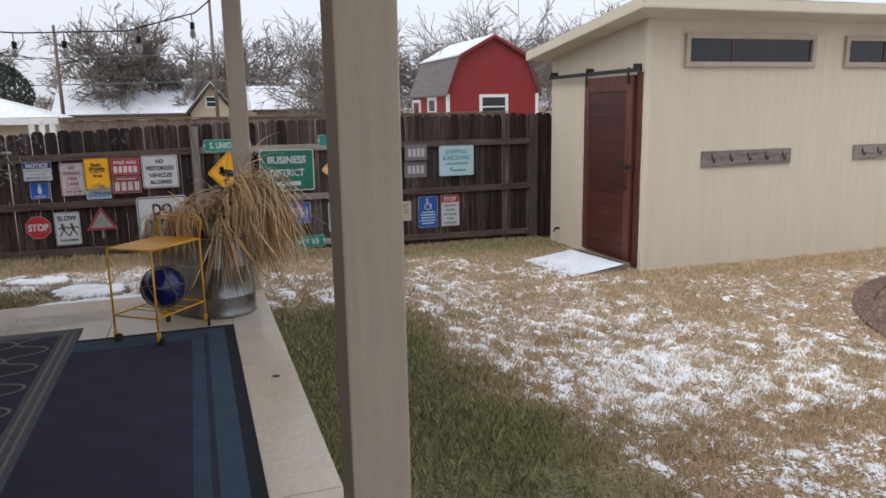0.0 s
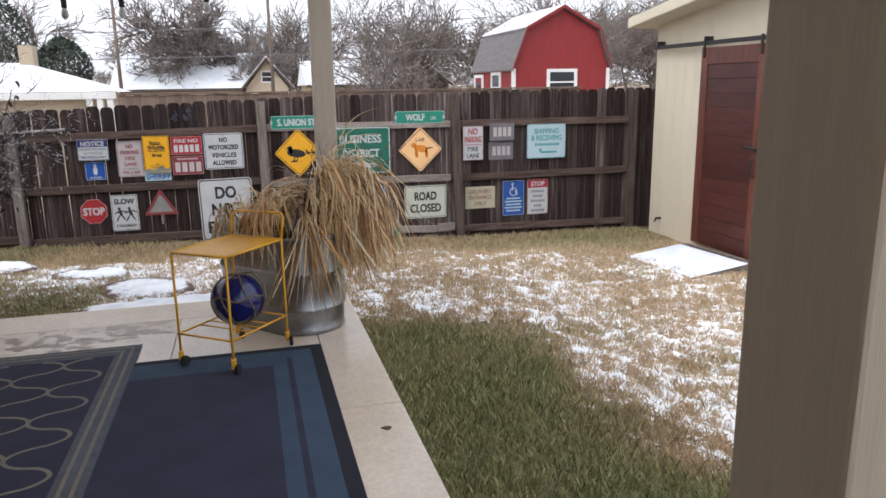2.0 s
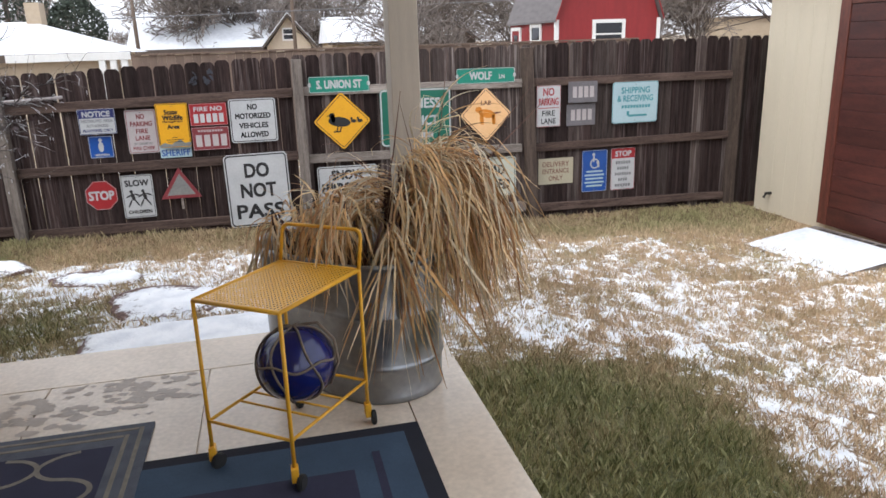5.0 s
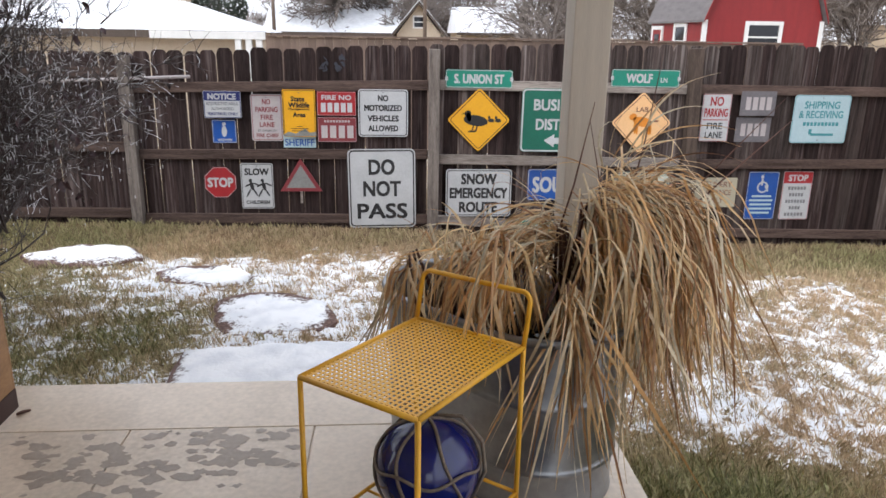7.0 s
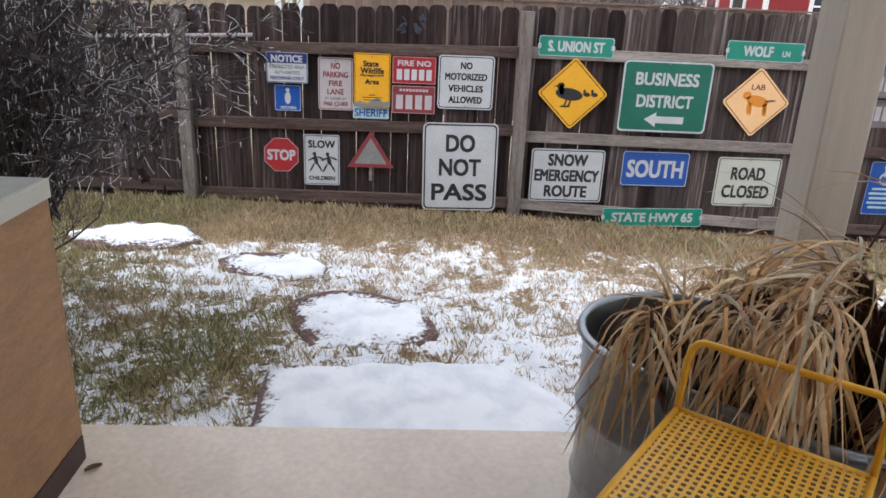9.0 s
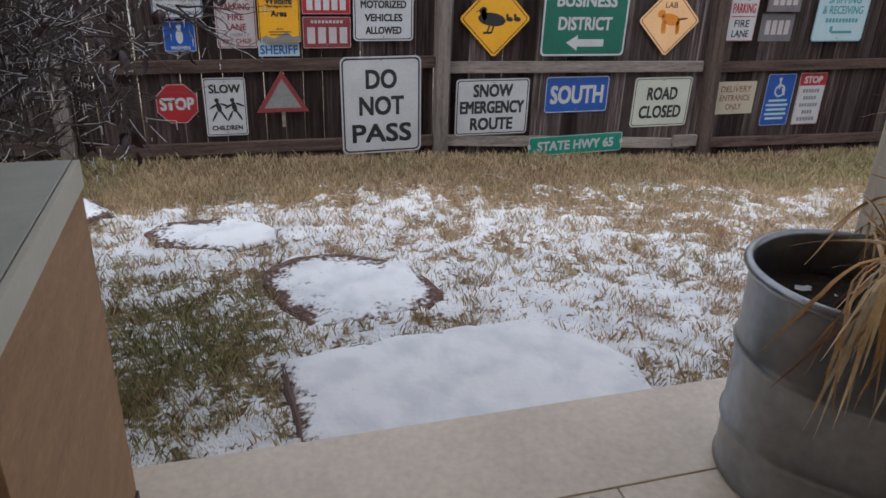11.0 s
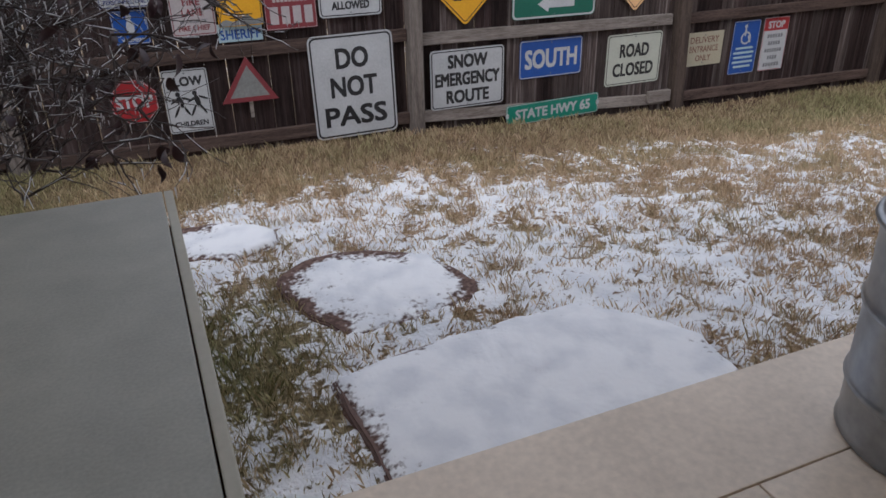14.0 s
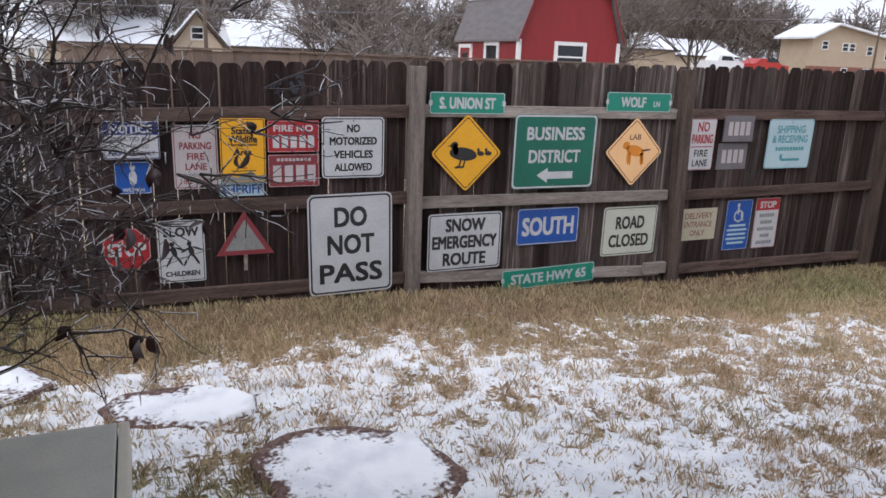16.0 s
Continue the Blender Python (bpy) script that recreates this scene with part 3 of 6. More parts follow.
tagged(mesh_object("wall_west", box(SLAB_W - 0.2, SLAB_W, SLAB_S, 5.4, -0.3, 3.2), M["stucco"]), "unseen plain cream wall closing the patio", "wall", kind="structure")


M["ink_smear"] = mat("dark_paint_smear", (0.040, 0.044, 0.060), (0.016, 0.017, 0.024), rough=0.6, scale=9, fine=50, bump=0.1)
# ---- the fence ----
FX = (-7.4, -5.0, -2.62, 0.12, 2.55, 5.12)


def fence_top(x):
    return interp(x, (-8, -2.6, -1.5, 0.1, 2.5, 5.4), (1.28, 1.37, 1.41, 1.46, 1.50, 1.52))


def fence_foot(x):
    return interp(x, (-8, -2.6, 0, 2.6, 5.3), (-0.13, -0.17, -0.235, -0.38, -0.42))


def build_fence():
    e = tagged(thing("wall_fence", "weathered brown wooden dog-ear picket fence", "fence"), kind="structure")
    rng = random.Random(3)
    # one picket of unit height with clipped corners
    w = 0.1405
    shapes = []
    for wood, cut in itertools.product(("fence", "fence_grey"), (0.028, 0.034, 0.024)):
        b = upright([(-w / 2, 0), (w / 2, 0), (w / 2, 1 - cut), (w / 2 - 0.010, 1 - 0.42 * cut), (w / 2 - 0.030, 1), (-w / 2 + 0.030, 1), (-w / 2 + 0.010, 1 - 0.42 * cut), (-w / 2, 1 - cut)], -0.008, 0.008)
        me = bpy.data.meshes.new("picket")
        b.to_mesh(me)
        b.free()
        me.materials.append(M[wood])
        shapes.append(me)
    x, middles = -7.3, []
    while x < 6.6:
        middles.append(x)
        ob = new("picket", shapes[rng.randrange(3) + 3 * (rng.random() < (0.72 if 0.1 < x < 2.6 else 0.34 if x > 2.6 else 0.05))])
        ob.parent = e
        z0 = fence_foot(x) - 0.03
        ob.matrix_basis = pose(x, FENCE_Y + rng.uniform(-0.004, 0.004), z0, 0, rng.uniform(-0.35, 0.35), rng.uniform(-1.5, 1.5)) @ Matrix.Diagonal((1, 1, fence_top(x) + rng.uniform(-0.012, 0.012) - z0, 1))
        x += (0.1455 if x < 0 else 0.1425 if x < 2.5 else 0.1405) + rng.uniform(-0.0015, 0.003 if x < 0 else 0.0015)
    for i, px in enumerate(FX):
        wide, lean = ((0.10, 0), (0.10, 0), (0.10, 0), (0.10, 0), (0.11, -2.2), (0.10, 0))[i]
        b = box(-wide / 2, wide / 2, -0.05, 0.05, fence_foot(px) - 0.2, fence_top(px) - 0.03, 0.006)
        ob = part("fence_post", b, M["post_pale" if i in (2, 3) else "post_wood"], e)
        ob.matrix_basis = pose(px, FENCE_Y - 0.062, 0, 0, 0, 0) if not lean else pose(px + 0.05, FENCE_Y - 0.064, 0, 0, lean, 0)
    for a, c in zip(FX, FX[1:]):
        for off in (0, 1, 2):
            za, zc = (fence_foot(a) + (0.085, 0.70, 1.36 - 0.03)[off], fence_foot(c) + (0.085, 0.70, 1.36)[off])
            if a > 0:
                za, zc = (za, zc) if off == 0 else ((0.43, 0.39)[a > 2] if off == 1 else (1.115, 1.10)[a > 2], (0.40, 0.40)[a > 2] if off == 1 else (1.10, 1.09)[a > 2])
            elif a > -3:
                za, zc = ((-0.135, -0.15), (0.465, 0.475), (1.06, 1.11))[off]
            b = box(-0.5, 0.5, -0.021, 0.021, -0.045, 0.045)
            m = Matrix(((c - a - 0.105, 0, 0, (a + c) / 2), (0, 1, 0, FENCE_Y - 0.032), (zc - za, 0, 1, (za + zc) / 2), (0, 0, 0, 1)))
            bmesh.ops.transform(b, matrix=m, verts=b.verts[:])
            bmesh.ops.bevel(b, geom=b.edges[:], offset=0.004, segments=1, affect="EDGES")
            part("fence_rail", b, M["rail" if 0 < a < 2 else "rail_brown"], e)
    part("kick_board", box(-2.6, 0.07, FENCE_Y - 0.03, FENCE_Y - 0.012, -0.24, -0.18, 0.003), M["fence"], e)
    rng = random.Random(9)
    for mx in middles:
        if not -1.02 < mx < -0.62:
            continue
        b = bmesh.new()
        for k in range(9):
            cx, cz = mx + rng.uniform(-0.035, 0.035), rng.uniform(1.215, 1.35)
            rx, rz, tip = rng.uniform(0.012, 0.028), rng.uniform(0.008, 0.026), rng.uniform(-0.02, 0.02)
            vs = [(cx + rx * rng.uniform(0.6, 1.1) * math.cos(q * 0.5236), cz + tip * math.cos(q * 0.5236) + rz * rng.uniform(0.5, 1.1) * math.sin(q * 0.5236)) for q in range(12)]
            b.faces.new([b.verts.new((u, FENCE_Y - 0.0146 - 0.0002 * k, v)) for u, v in vs])
        part("paint_smear", b, M["ink_smear"], e, "faded blue-black paint smear")
    part("scrap_block", box(2.30, 2.53, FENCE_Y - 0.10, FENCE_Y - 0.05, -0.30, -0.20, 0.004), M["rail"], e, "pale offcut of timber at the fence foot")


build_fence()


# ---- the shed ----
def build_shed():
    e = thing("garden_shed", "cream painted garden shed with sloping roof and sliding wooden door", "shed", (0, 0, 0))
    x0, x1, y0, y1, g = 5.30, 12.2, 7.55, 9.98, -0.55

    def roof_z(y):
        return 2.62 - 0.128 * (y - y0)

    b = slab_poly([(y0, g), (y1, g), (y1, roof_z(y1)), (y0, roof_z(y0))], 0, 0.1)
    for v in b.verts:
        v.co = Vector((x0 + v.co.z, v.co.x, v.co.y))
    bmesh.ops.recalc_face_normals(b, faces=b.faces[:])
    part("west_wall", b, M["stucco"], e)
    part("south_wall", box(x0 + 0.1, x1, y0, y0 + 0.1, g, roof_z(y0)), M["stucco"], e)
    part("north_wall", box(x0 + 0.1, x1, y1 - 0.1, y1, g, roof_z(y1)), M["stucco"], e)
    part("east_wall", box(x1 - 0.1, x1, y0 + 0.1, y1 - 0.1, g, roof_z(y1) - 0.01), M["stucco"], e)
    # shallow grooves between siding sheets
    for k in range(46):
        x = x0 + 0.16 + 0.203 * k * 0.74
        if x < x1:
            part("siding_batten", box(x, x + 0.006, y0 - 0.0025, y0 + 0.001, g, roof_z(y0) - 0.12), M["trimcream"], e)
    for k in range(5):
        y = y0 + 1.36 + 0.2 * k
        part("siding_batten", box(x0 - 0.0025, x0 + 0.001, y, y + 0.006, g, roof_z(y) - 0.1), M["trimcream"], e)
    part("corner_board", box(x0 - 0.012, x0 + 0.05, y0 - 0.012, y0 + 0.06, g, roof_z(y0) - 0.02, 0.003), M["trimcream"], e)
    # roof deck
    ya, yb, xa, xb = y0 - 0.42, y1 + 0.17, x0 - 0.36, x1 + 0.2
    b = bmesh.new()
    for x in (xa, xb):
        for y, dz in ((ya, 0), (yb, 0), (yb, 0.13), (ya, 0.13)):
            b.verts.new((x, y, roof_z(y) + dz))
    b.verts.ensure_lookup_table()
    v = b.verts
    for q in ((0, 1, 2, 3), (7, 6, 5, 4), (0, 4, 5, 1), (1, 5, 6, 2), (2, 6, 7, 3), (3, 7, 4, 0)):
        b.faces.new([v[k] for k in q])
    bmesh.ops.recalc_face_normals(b, faces=b.faces[:])
    bmesh.ops.bevel(b, geom=b.edges[:], offset=0.008, segments=2, affect="EDGES")
    part("roof", b, M["trimcream"], e, "cream fascia and soffit of a shallow single-pitch roof")
    b = bmesh.new()
    n = 30
    rows = []
    for i in range(n + 1):
        x = xa + 0.03 + (xb - xa - 0.06) * i / n
        rows.append([b.verts.new((x, y, roof_z(y) + 0.132 + 0.022 * (0.6 + 0.5 * fbm(x, y, 1.3, 4)))) for y in (ya + 0.03, (ya + yb) / 2, yb - 0.03)])
    for r, s in zip(rows, rows[1:]):
        for k in range(2):
            b.faces.new((r[k], s[k], s[k + 1], r[k + 1]))
    part("roof_snow", b, M["snow"], e, "thin snow on the roof", smooth=True)
    # clerestory windows
    for wx in (5.85, 8.36, 10.87):
        w = part("window", box(wx, wx + 1.95, y0 - 0.012, y0 - 0.002, 2.08, 2.43), M["glass_dark"], e, "dark glass in a long high window")
        for q in ((wx - 0.03, wx + 1.98, 2.39, 2.455), (wx - 0.03, wx + 1.98, 2.055, 2.115), (wx - 0.03, wx + 0.03, 2.115, 2.39), (wx + 1.92, wx + 1.98, 2.115, 2.39)):
            part("window_frame", box(q[0], q[1], y0 - 0.05, y0 + 0.0, q[2], q[3], 0.004), M["frame_tan"], w, "tan wooden frame")
        part("mullion", box(wx + 0.66, wx + 0.685, y0 - 0.02, y0 - 0.011, 2.115, 2.39), M["doorv"], w)
    # sliding door
    d = part("sliding_door", box(x0 - 0.062, x0 - 0.022, 7.72, 8.86, -0.36, 1.97, 0.003), M["door"], e, "dark red stained plank door on a black track")
    for q in ((8.74, 8.865), (7.72, 7.85)):
        part("stile", box(x0 - 0.082, x0 - 0.060, q[0], q[1], -0.362, 1.972, 0.004), M["doorv"], d)
    part("top_rail", box(x0 - 0.080, x0 - 0.060, 7.852, 8.738, 1.78, 1.97, 0.004), M["doorv"], d)
    part("bottom_rail", box(x0 - 0.080, x0 - 0.060, 7.852, 8.738, -0.36, -0.17, 0.004), M["door"], d)
    for k in range(12):
        z = -0.167 + k * 0.1621
        part("plank", box(x0 - 0.071, x0 - 0.060, 7.852, 8.738, z, z + 0.1575, 0.005), M["door"], d)
    part("jamb", box(x0 - 0.03, x0 + 0.0, 7.595, 7.705, -0.42, 2.0, 0.004), M["doorv"], e, "reddish brown door jamb")
    t = part("door_track", box(x0 - 0.10, x0 - 0.088, 7.56, 9.89, 2.0, 2.05, 0.003), M["iron"], e, "black steel barn door track")
    for y in (7.66, 8.78, 9.80):
        part("track_bolt", box(x0 - 0.115, x0 - 0.0, y - 0.012, y + 0.012, 2.01, 2.10, 0.003), M["iron"], t)
    for y in (7.80, 8.80):
        part("hanger", box(x0 - 0.104, x0 - 0.086, y - 0.015, y + 0.015, 1.86, 2.065, 0.003), M["iron"], d)
    part("latch", box(x0 - 0.11, x0 - 0.083, 7.68, 7.80, 0.825, 0.885, 0.005), M["iron"], d, "black iron latch")
    part("latch_bar", tube([(x0 - 0.115, 7.70, 0.87), (x0 - 0.12, 7.93, 0.88)], 0.014, 8), M["iron"], d)
    part("pull_handle", tube([(x0 - 0.085, 7.80, 0.76), (x0 - 0.12, 7.80, 0.73), (x0 - 0.12, 7.80, 0.60), (x0 - 0.085, 7.80, 0.56)], 0.011, 8), M["iron"], d)
    part("tap", tube([(x0, 9.70, -0.22), (x0 - 0.07, 9.70, -0.22), (x0 - 0.09, 9.70, -0.27)], 0.018, 8), M["iron"], e, "outdoor tap")
    # hook rails on the long wall
    for hx in (6.14, 8.64):
        h = part("hook_rail", box(hx, hx + 1.41, y0 - 0.03, y0 - 0.003, 0.82, 1.02, 0.004), M["rail"], e, "weathered board with iron coat hooks")
        for k in range(5):
            xk = hx + 0.145 + 0.28 * k
            part("hook", tube([(xk, y0 - 0.03, 0.98), (xk, y0 - 0.045, 0.91), (xk, y0 - 0.075, 0.88), (xk, y0 - 0.09, 0.93)], 0.009, 6), M["iron"], h)
    # ramp, set down a little askew
    r = thing("door_ramp", "small wooden ramp to the shed door covered in white snow", "ramp", (4.70, 8.08, 0.0), 6.5)
    b = bmesh.new()
    for y in (-0.54, 0.54):
        for x, z in ((-0.44, -0.46), (0.40, -0.46), (0.40, -0.335), (-0.44, -0.415)):
            b.verts.new((x, y, z))
    b.verts.ensure_lookup_table()
    v = b.verts
    for q in ((0, 1, 2, 3), (7, 6, 5, 4), (0, 4, 5, 1), (1, 5, 6, 2), (2, 6, 7, 3), (3, 7, 4, 0)):
        b.faces.new([v[k] for k in q])
    bmesh.ops.recalc_face_normals(b, faces=b.faces[:])
    part("deck", b, M["rail"], r)
    b = bmesh.new()
    rows = []
    for i in range(15):
        x = -0.46 + 0.77 * i / 14
        rows.append([b.verts.new((x + 0.02 * noise.noise((y * 3, x, 1)), y, -0.415 + (x + 0.44) * 0.0952 + (0.012 + 0.008 * fbm(x, y, 4, 2) if 0 < i < 14 and -0.53 < y < 0.53 else 0.001))) for y in [-0.555 + 1.11 * k / 16 for k in range(17)]])
    for p, q in zip(rows, rows[1:]):
        for k in range(16):
            b.faces.new((p[k], q[k], q[k + 1], p[k + 1]))
    part("snow_cover", b, M["snow"], r, "smooth white snow", smooth=True)
    for k in range(7):
        part("grip_strip", box(0.325, 0.355, -0.42 + 0.125 * k, -0.33 + 0.125 * k, -0.345, -0.336), M["iron"], r)


build_shed()


# ---- the cabinet by the patio edge ----
def build_cabinet():
    e = thing("outdoor_cabinet", "plywood-sided cabinet with grey laminate top and dark red doors", "cabinet", (-1.812, 5.555, SLAB_Z))
    w, d, h = 1.5, 0.70, 0.915
    part("carcass", box(-w, -0.004, 0.02, d - 0.004, 0.04, h - 0.05, 0.003), M["cabinet"], e)
    part("side_panel", box(-0.0035, 0.0195, 0.0, d, 0.0, h - 0.057, 0.002), M["plywood"], e, "tan plywood side panel")
    part("skirting", box(0.020, 0.027, -0.002, d + 0.002, 0.0, 0.085, 0.003), M["cabinet"], e, "brown skirting strip")
    part("back_panel", box(-w, 0.0195, d, d + 0.012, 0.0, h - 0.055, 0.002), M["plywood"], e)
    for k in range(2):
        dr = part("cabinet_door", box(-0.06 - 0.70 * (k + 1), -0.08 - 0.70 * k, 0.0, 0.0195, 0.09, h - 0.09, 0.004), M["cabinet"], e, "dark red framed door")
        part("door_panel", box(-0.06 - 0.70 * (k + 1) + 0.08, -0.16 - 0.70 * k, -0.008, 0.0, 0.17, h - 0.17, 0.006), M["cabinet"], dr)
    part("corner_stile", box(-0.075, -0.004, -0.006, 0.0195, 0.0, h - 0.06, 0.003), M["doorv"], e)
    part("worktop", box(-w, 0.008, -0.022, d + 0.022, h - 0.055, h, 0.002), M["laminate"], e, "grey-green laminate top")
    part("edge_strip", box(0.0100, 0.0235, -0.024, d + 0.024, h - 0.056, h - 0.001, 0.002), M["laminate_edge"], e, "pale edge strip along the top")
    part("front_edge", box(-w, 0.0235, -0.030, -0.0245, h - 0.056, h - 0.001, 0.001), M["laminate_front"], e, "front edge of the top, its shade in the darker grey")


build_cabinet()


# ---- tub, cart and glass float ----
C1, C2 = Vector((-0.03, 5.98, 0)), Vector((0.22, 5.70, 0))


def stadium(r, n=28):
    """Outline of a straight-sided oval tub round its two end centres."""
    mid = (C1 + C2) / 2
    ax = (C2 - C1).normalized()
    a0 = math.atan2(ax.y, ax.x)
    pts = []
    for c, a in ((C2, a0 - math.pi / 2), (C1, a0 + math.pi / 2)):
        for k in range(n + 1):
            t = a + math.pi * k / n
            p = c + r * Vector((math.cos(t), math.sin(t), 0)) - mid
            pts.append((p.x, p.y))
    return pts


def loft(levels, closed_bottom=True):
    """Skins outlines stacked as (radius, height)."""
    b = bmesh.new()
    rings = [[b.verts.new((x, y, z)) for x, y in stadium(r)] for r, z in levels]
    for p, q in zip(rings, rings[1:]):
        n = len(p)
        for k in range(n):
            b.faces.new((p[k], p[(k + 1) % n], q[(k + 1) % n], q[k]))
    if closed_bottom:
        b.faces.new(rings[0][::-1])
    return b


def build_tub():
    mid = (C1 + C2) / 2
    e = thing("galvanised_tub", "oval galvanised steel stock tub used as a planter", "planter", (mid.x, mid.y, SLAB_Z))
    prof = [(0.245, 0.0), (0.256, 0.012), (0.250, 0.03), (0.253, 0.14), (0.259, 0.150), (0.263, 0.16), (0.259, 0.170), (0.255, 0.18), (0.258, 0.37), (0.265, 0.380), (0.269, 0.39), (0.265, 0.400), (0.260, 0.41), (0.266, 0.60)]
    part("wall", loft(prof), M["galv"], e, smooth=True)
    rim = [(0.266, 0.598), (0.278, 0.600), (0.284, 0.612), (0.278, 0.624), (0.266, 0.625), (0.258, 0.612), (0.254, 0.40)]
    part("rolled_rim", loft(rim, False), M["galv"], e, "dull rolled rim", smooth=True)
    soil = mat("potting_soil", (0.05, 0.035, 0.025), (0.02, 0.014, 0.01), rough=0.95, scale=20, fine=120, bump=0.9, dist=0.02)
    b = bmesh.new()
    b.faces.new([b.verts.new((x, y, 0.50)) for x, y in stadium(0.2575)])
    part("soil", b, soil, e)
    rng = random.Random(12)
    b = bmesh.new()
    for k in range(46):
        x, y = rng.uniform(-0.36, 0.30), rng.uniform(-0.30, 0.34)
        if min((Vector((x, y, 0)) + mid - q).length for q in (C1, C2)) > 0.23:
            continue
        r = rng.uniform(0.006, 0.028)
        ring = [b.verts.new((x + r * math.cos(a * 1.0472) * rng.uniform(0.6, 1.3), y + r * math.sin(a * 1.0472) * rng.uniform(0.5, 1.2), 0.504 + rng.uniform(0, 0.004))) for a in range(6)]
        b.faces.new(ring)
    tagged(part("frost_patch", b, M["snow"], e, "specks of frozen snow on the soil"), kind="stuff")
    return e


build_tub()

CART = [Vector((-0.508, 5.180, 0)), Vector((-0.222, 4.956, 0)), Vector((0.083, 5.335, 0)), Vector((-0.203, 5.559, 0))]


def build_cart():
    c = sum(CART, Vector()) / 4
    e = thing("serving_cart", "yellow perforated metal serving cart on black castors", "cart", (c.x, c.y, SLAB_Z))
    P = [p - c for p in CART]
    H, S = 0.647, 0.185
    ax, ay = (P[1] - P[0]), (P[3] - P[0])
    nx, ny = 24, 29
    o = P[0]
    b = bmesh.new()
    # top plate: one sheet with rows of square holes
    up = Vector((0, 0, H))
    hole, grid = 0.28, {}

    def spot(i, j):
        if (i, j) not in grid:
            grid[i, j] = b.verts.new(o + ax * (i / nx) + ay * (j / ny) + up)
        return grid[i, j]

    for i in range(nx):
        for j in range(ny):
            ring = [spot(i, j), spot(i + 1, j), spot(i + 1, j + 1), spot(i, j + 1)]
            inner = [b.verts.new(o + ax * ((i + 0.5 + u) / nx) + ay * ((j + 0.5 + w) / ny) + up) for u, w in ((-hole, -hole), (hole, -hole), (hole, hole), (-hole, hole))]
            for k in range(4):
                b.faces.new((ring[k], ring[(k + 1) % 4], inner[(k + 1) % 4], inner[k]))
    down = bmesh.ops.extrude_face_region(b, geom=b.faces[:])
    bmesh.ops.translate(b, verts=[v for v in down["geom"] if isinstance(v, bmesh.types.BMVert)], vec=(0, 0, 0.002))
    part("perforated_top", b, M["yellow"], e, "yellow sheet metal with rows of square holes")
    loop = [p + up for p in P] + [P[0] + up]
    for p, q in zip(loop, loop[1:]):
        part("top_rim", tube([p, q], 0.0075, 8), M["yellow"], e, smooth=True)
    for k, p in enumerate(P):
        leg = part("leg", tube([p + Vector((0, 0, 0.075)), p + up], 0.0075, 8), M["yellow"], e, smooth=True)
        yoke = part("castor_fork", box(p.x - 0.013, p.x + 0.013, p.y - 0.022, p.y + 0.022, 0.030, 0.085, 0.005), M["yellow"], leg)
        off = Vector((0.02, -0.02, 0))
        b = bmesh.new()
        bmesh.ops.create_cone(b, cap_ends=True, segments=20, radius1=0.030, radius2=0.030, depth=0.020)
        bmesh.ops.bevel(b, geom=[ed for ed in b.edges if len(ed.link_faces) == 2 and ed.calc_face_angle() > 1], offset=0.004, segments=2, affect="EDGES")
        bmesh.ops.transform(b, matrix=Matrix.Translation(p + off + Vector((0, 0, 0.0305))) @ pose(0, 0, 0, 90, 0, 40 + 25 * k), verts=b.verts[:])
        part("castor_wheel", b, M["rubber"], leg, "black rubber castor")
    low = [p + Vector((0, 0, S)) for p in P] + [P[0] + Vector((0, 0, S))]
    for p, q in zip(low, low[1:]):
        part("lower_rail", tube([p, q], 0.006, 8), M["yellow"], e, smooth=True)
    for f_ in (0.34, 0.5, 0.66):
        part("lower_shelf_bar", tube([o + ay * f_ + Vector((0, 0, S)), o + ay * f_ + ax + Vector((0, 0, S))], 0.0045, 6), M["yellow"], e, smooth=True)
    # handle: an upright loop on the far short side
    a, d = P[3] + up, P[2] + up
    lean = (ay.normalized()) * 0.035
    hgt = Vector((0, 0, 0.15))
    pts = [a, a + 0.8 * hgt + 0.8 * lean]
    for k in range(1, 5):
        s = k / 5 * math.pi / 2
        pts.append(a + hgt * (0.8 + 0.2 * math.sin(s)) + lean * (0.8 + 0.2 * math.sin(s)) + (d - a) * (0.09 * (1 - math.cos(s))))
    pts += [d + (p - a) - 2 * (d - a) * ((p - a).dot(d - a) / (d - a).length_squared) for p in pts[::-1]]
    part("handle", tube(pts, 0.0075, 8), M["yellow"], e, "bent yellow tube handle", smooth=True)
    # blue glass float in its net
    f = thing("glass_float", "cobalt blue glass fishing float in a knotted rope net", "glass float", (c.x + 0.03, c.y, SLAB_Z + S + 0.150))
    b = bmesh.new()
    bmesh.ops.create_uvsphere(b, u_segments=40, v_segments=24, radius=0.143)
    part("glass_ball", b, M["blueglass"], f, smooth=True)
    R = 0.1465
    for k in range(3):
        a = math.pi * k / 3
        q = [Vector((R * math.cos(t) * math.cos(a + 0.25 * math.sin(2 * t)), R * math.cos(t) * math.sin(a + 0.25 * math.sin(2 * t)), R * math.sin(t))) for t in [6.28319 * j / 48 for j in range(49)]]
        part("net_rope", tube(q, 0.0046, 6, cap=False), M["rope"], f, "faded rope", smooth=True)
    for z in (0.03,):
        r = math.sqrt(R * R - z * z)
        part("net_rope", tube([(r * math.cos(t), r * math.sin(t), z + 0.012 * math.sin(5 * t)) for t in [6.28319 * j / 48 for j in range(49)]], 0.0046, 6, cap=False), M["rope"], f, smooth=True)
    part("rope_loop", tube([(0.03, 0.02, 0.142), (0.09, 0.00, 0.15), (0.145, -0.03, 0.09), (0.155, -0.035, 0.0), (0.12, -0.03, -0.09)], 0.006, 6), M["rope"], f, smooth=True)


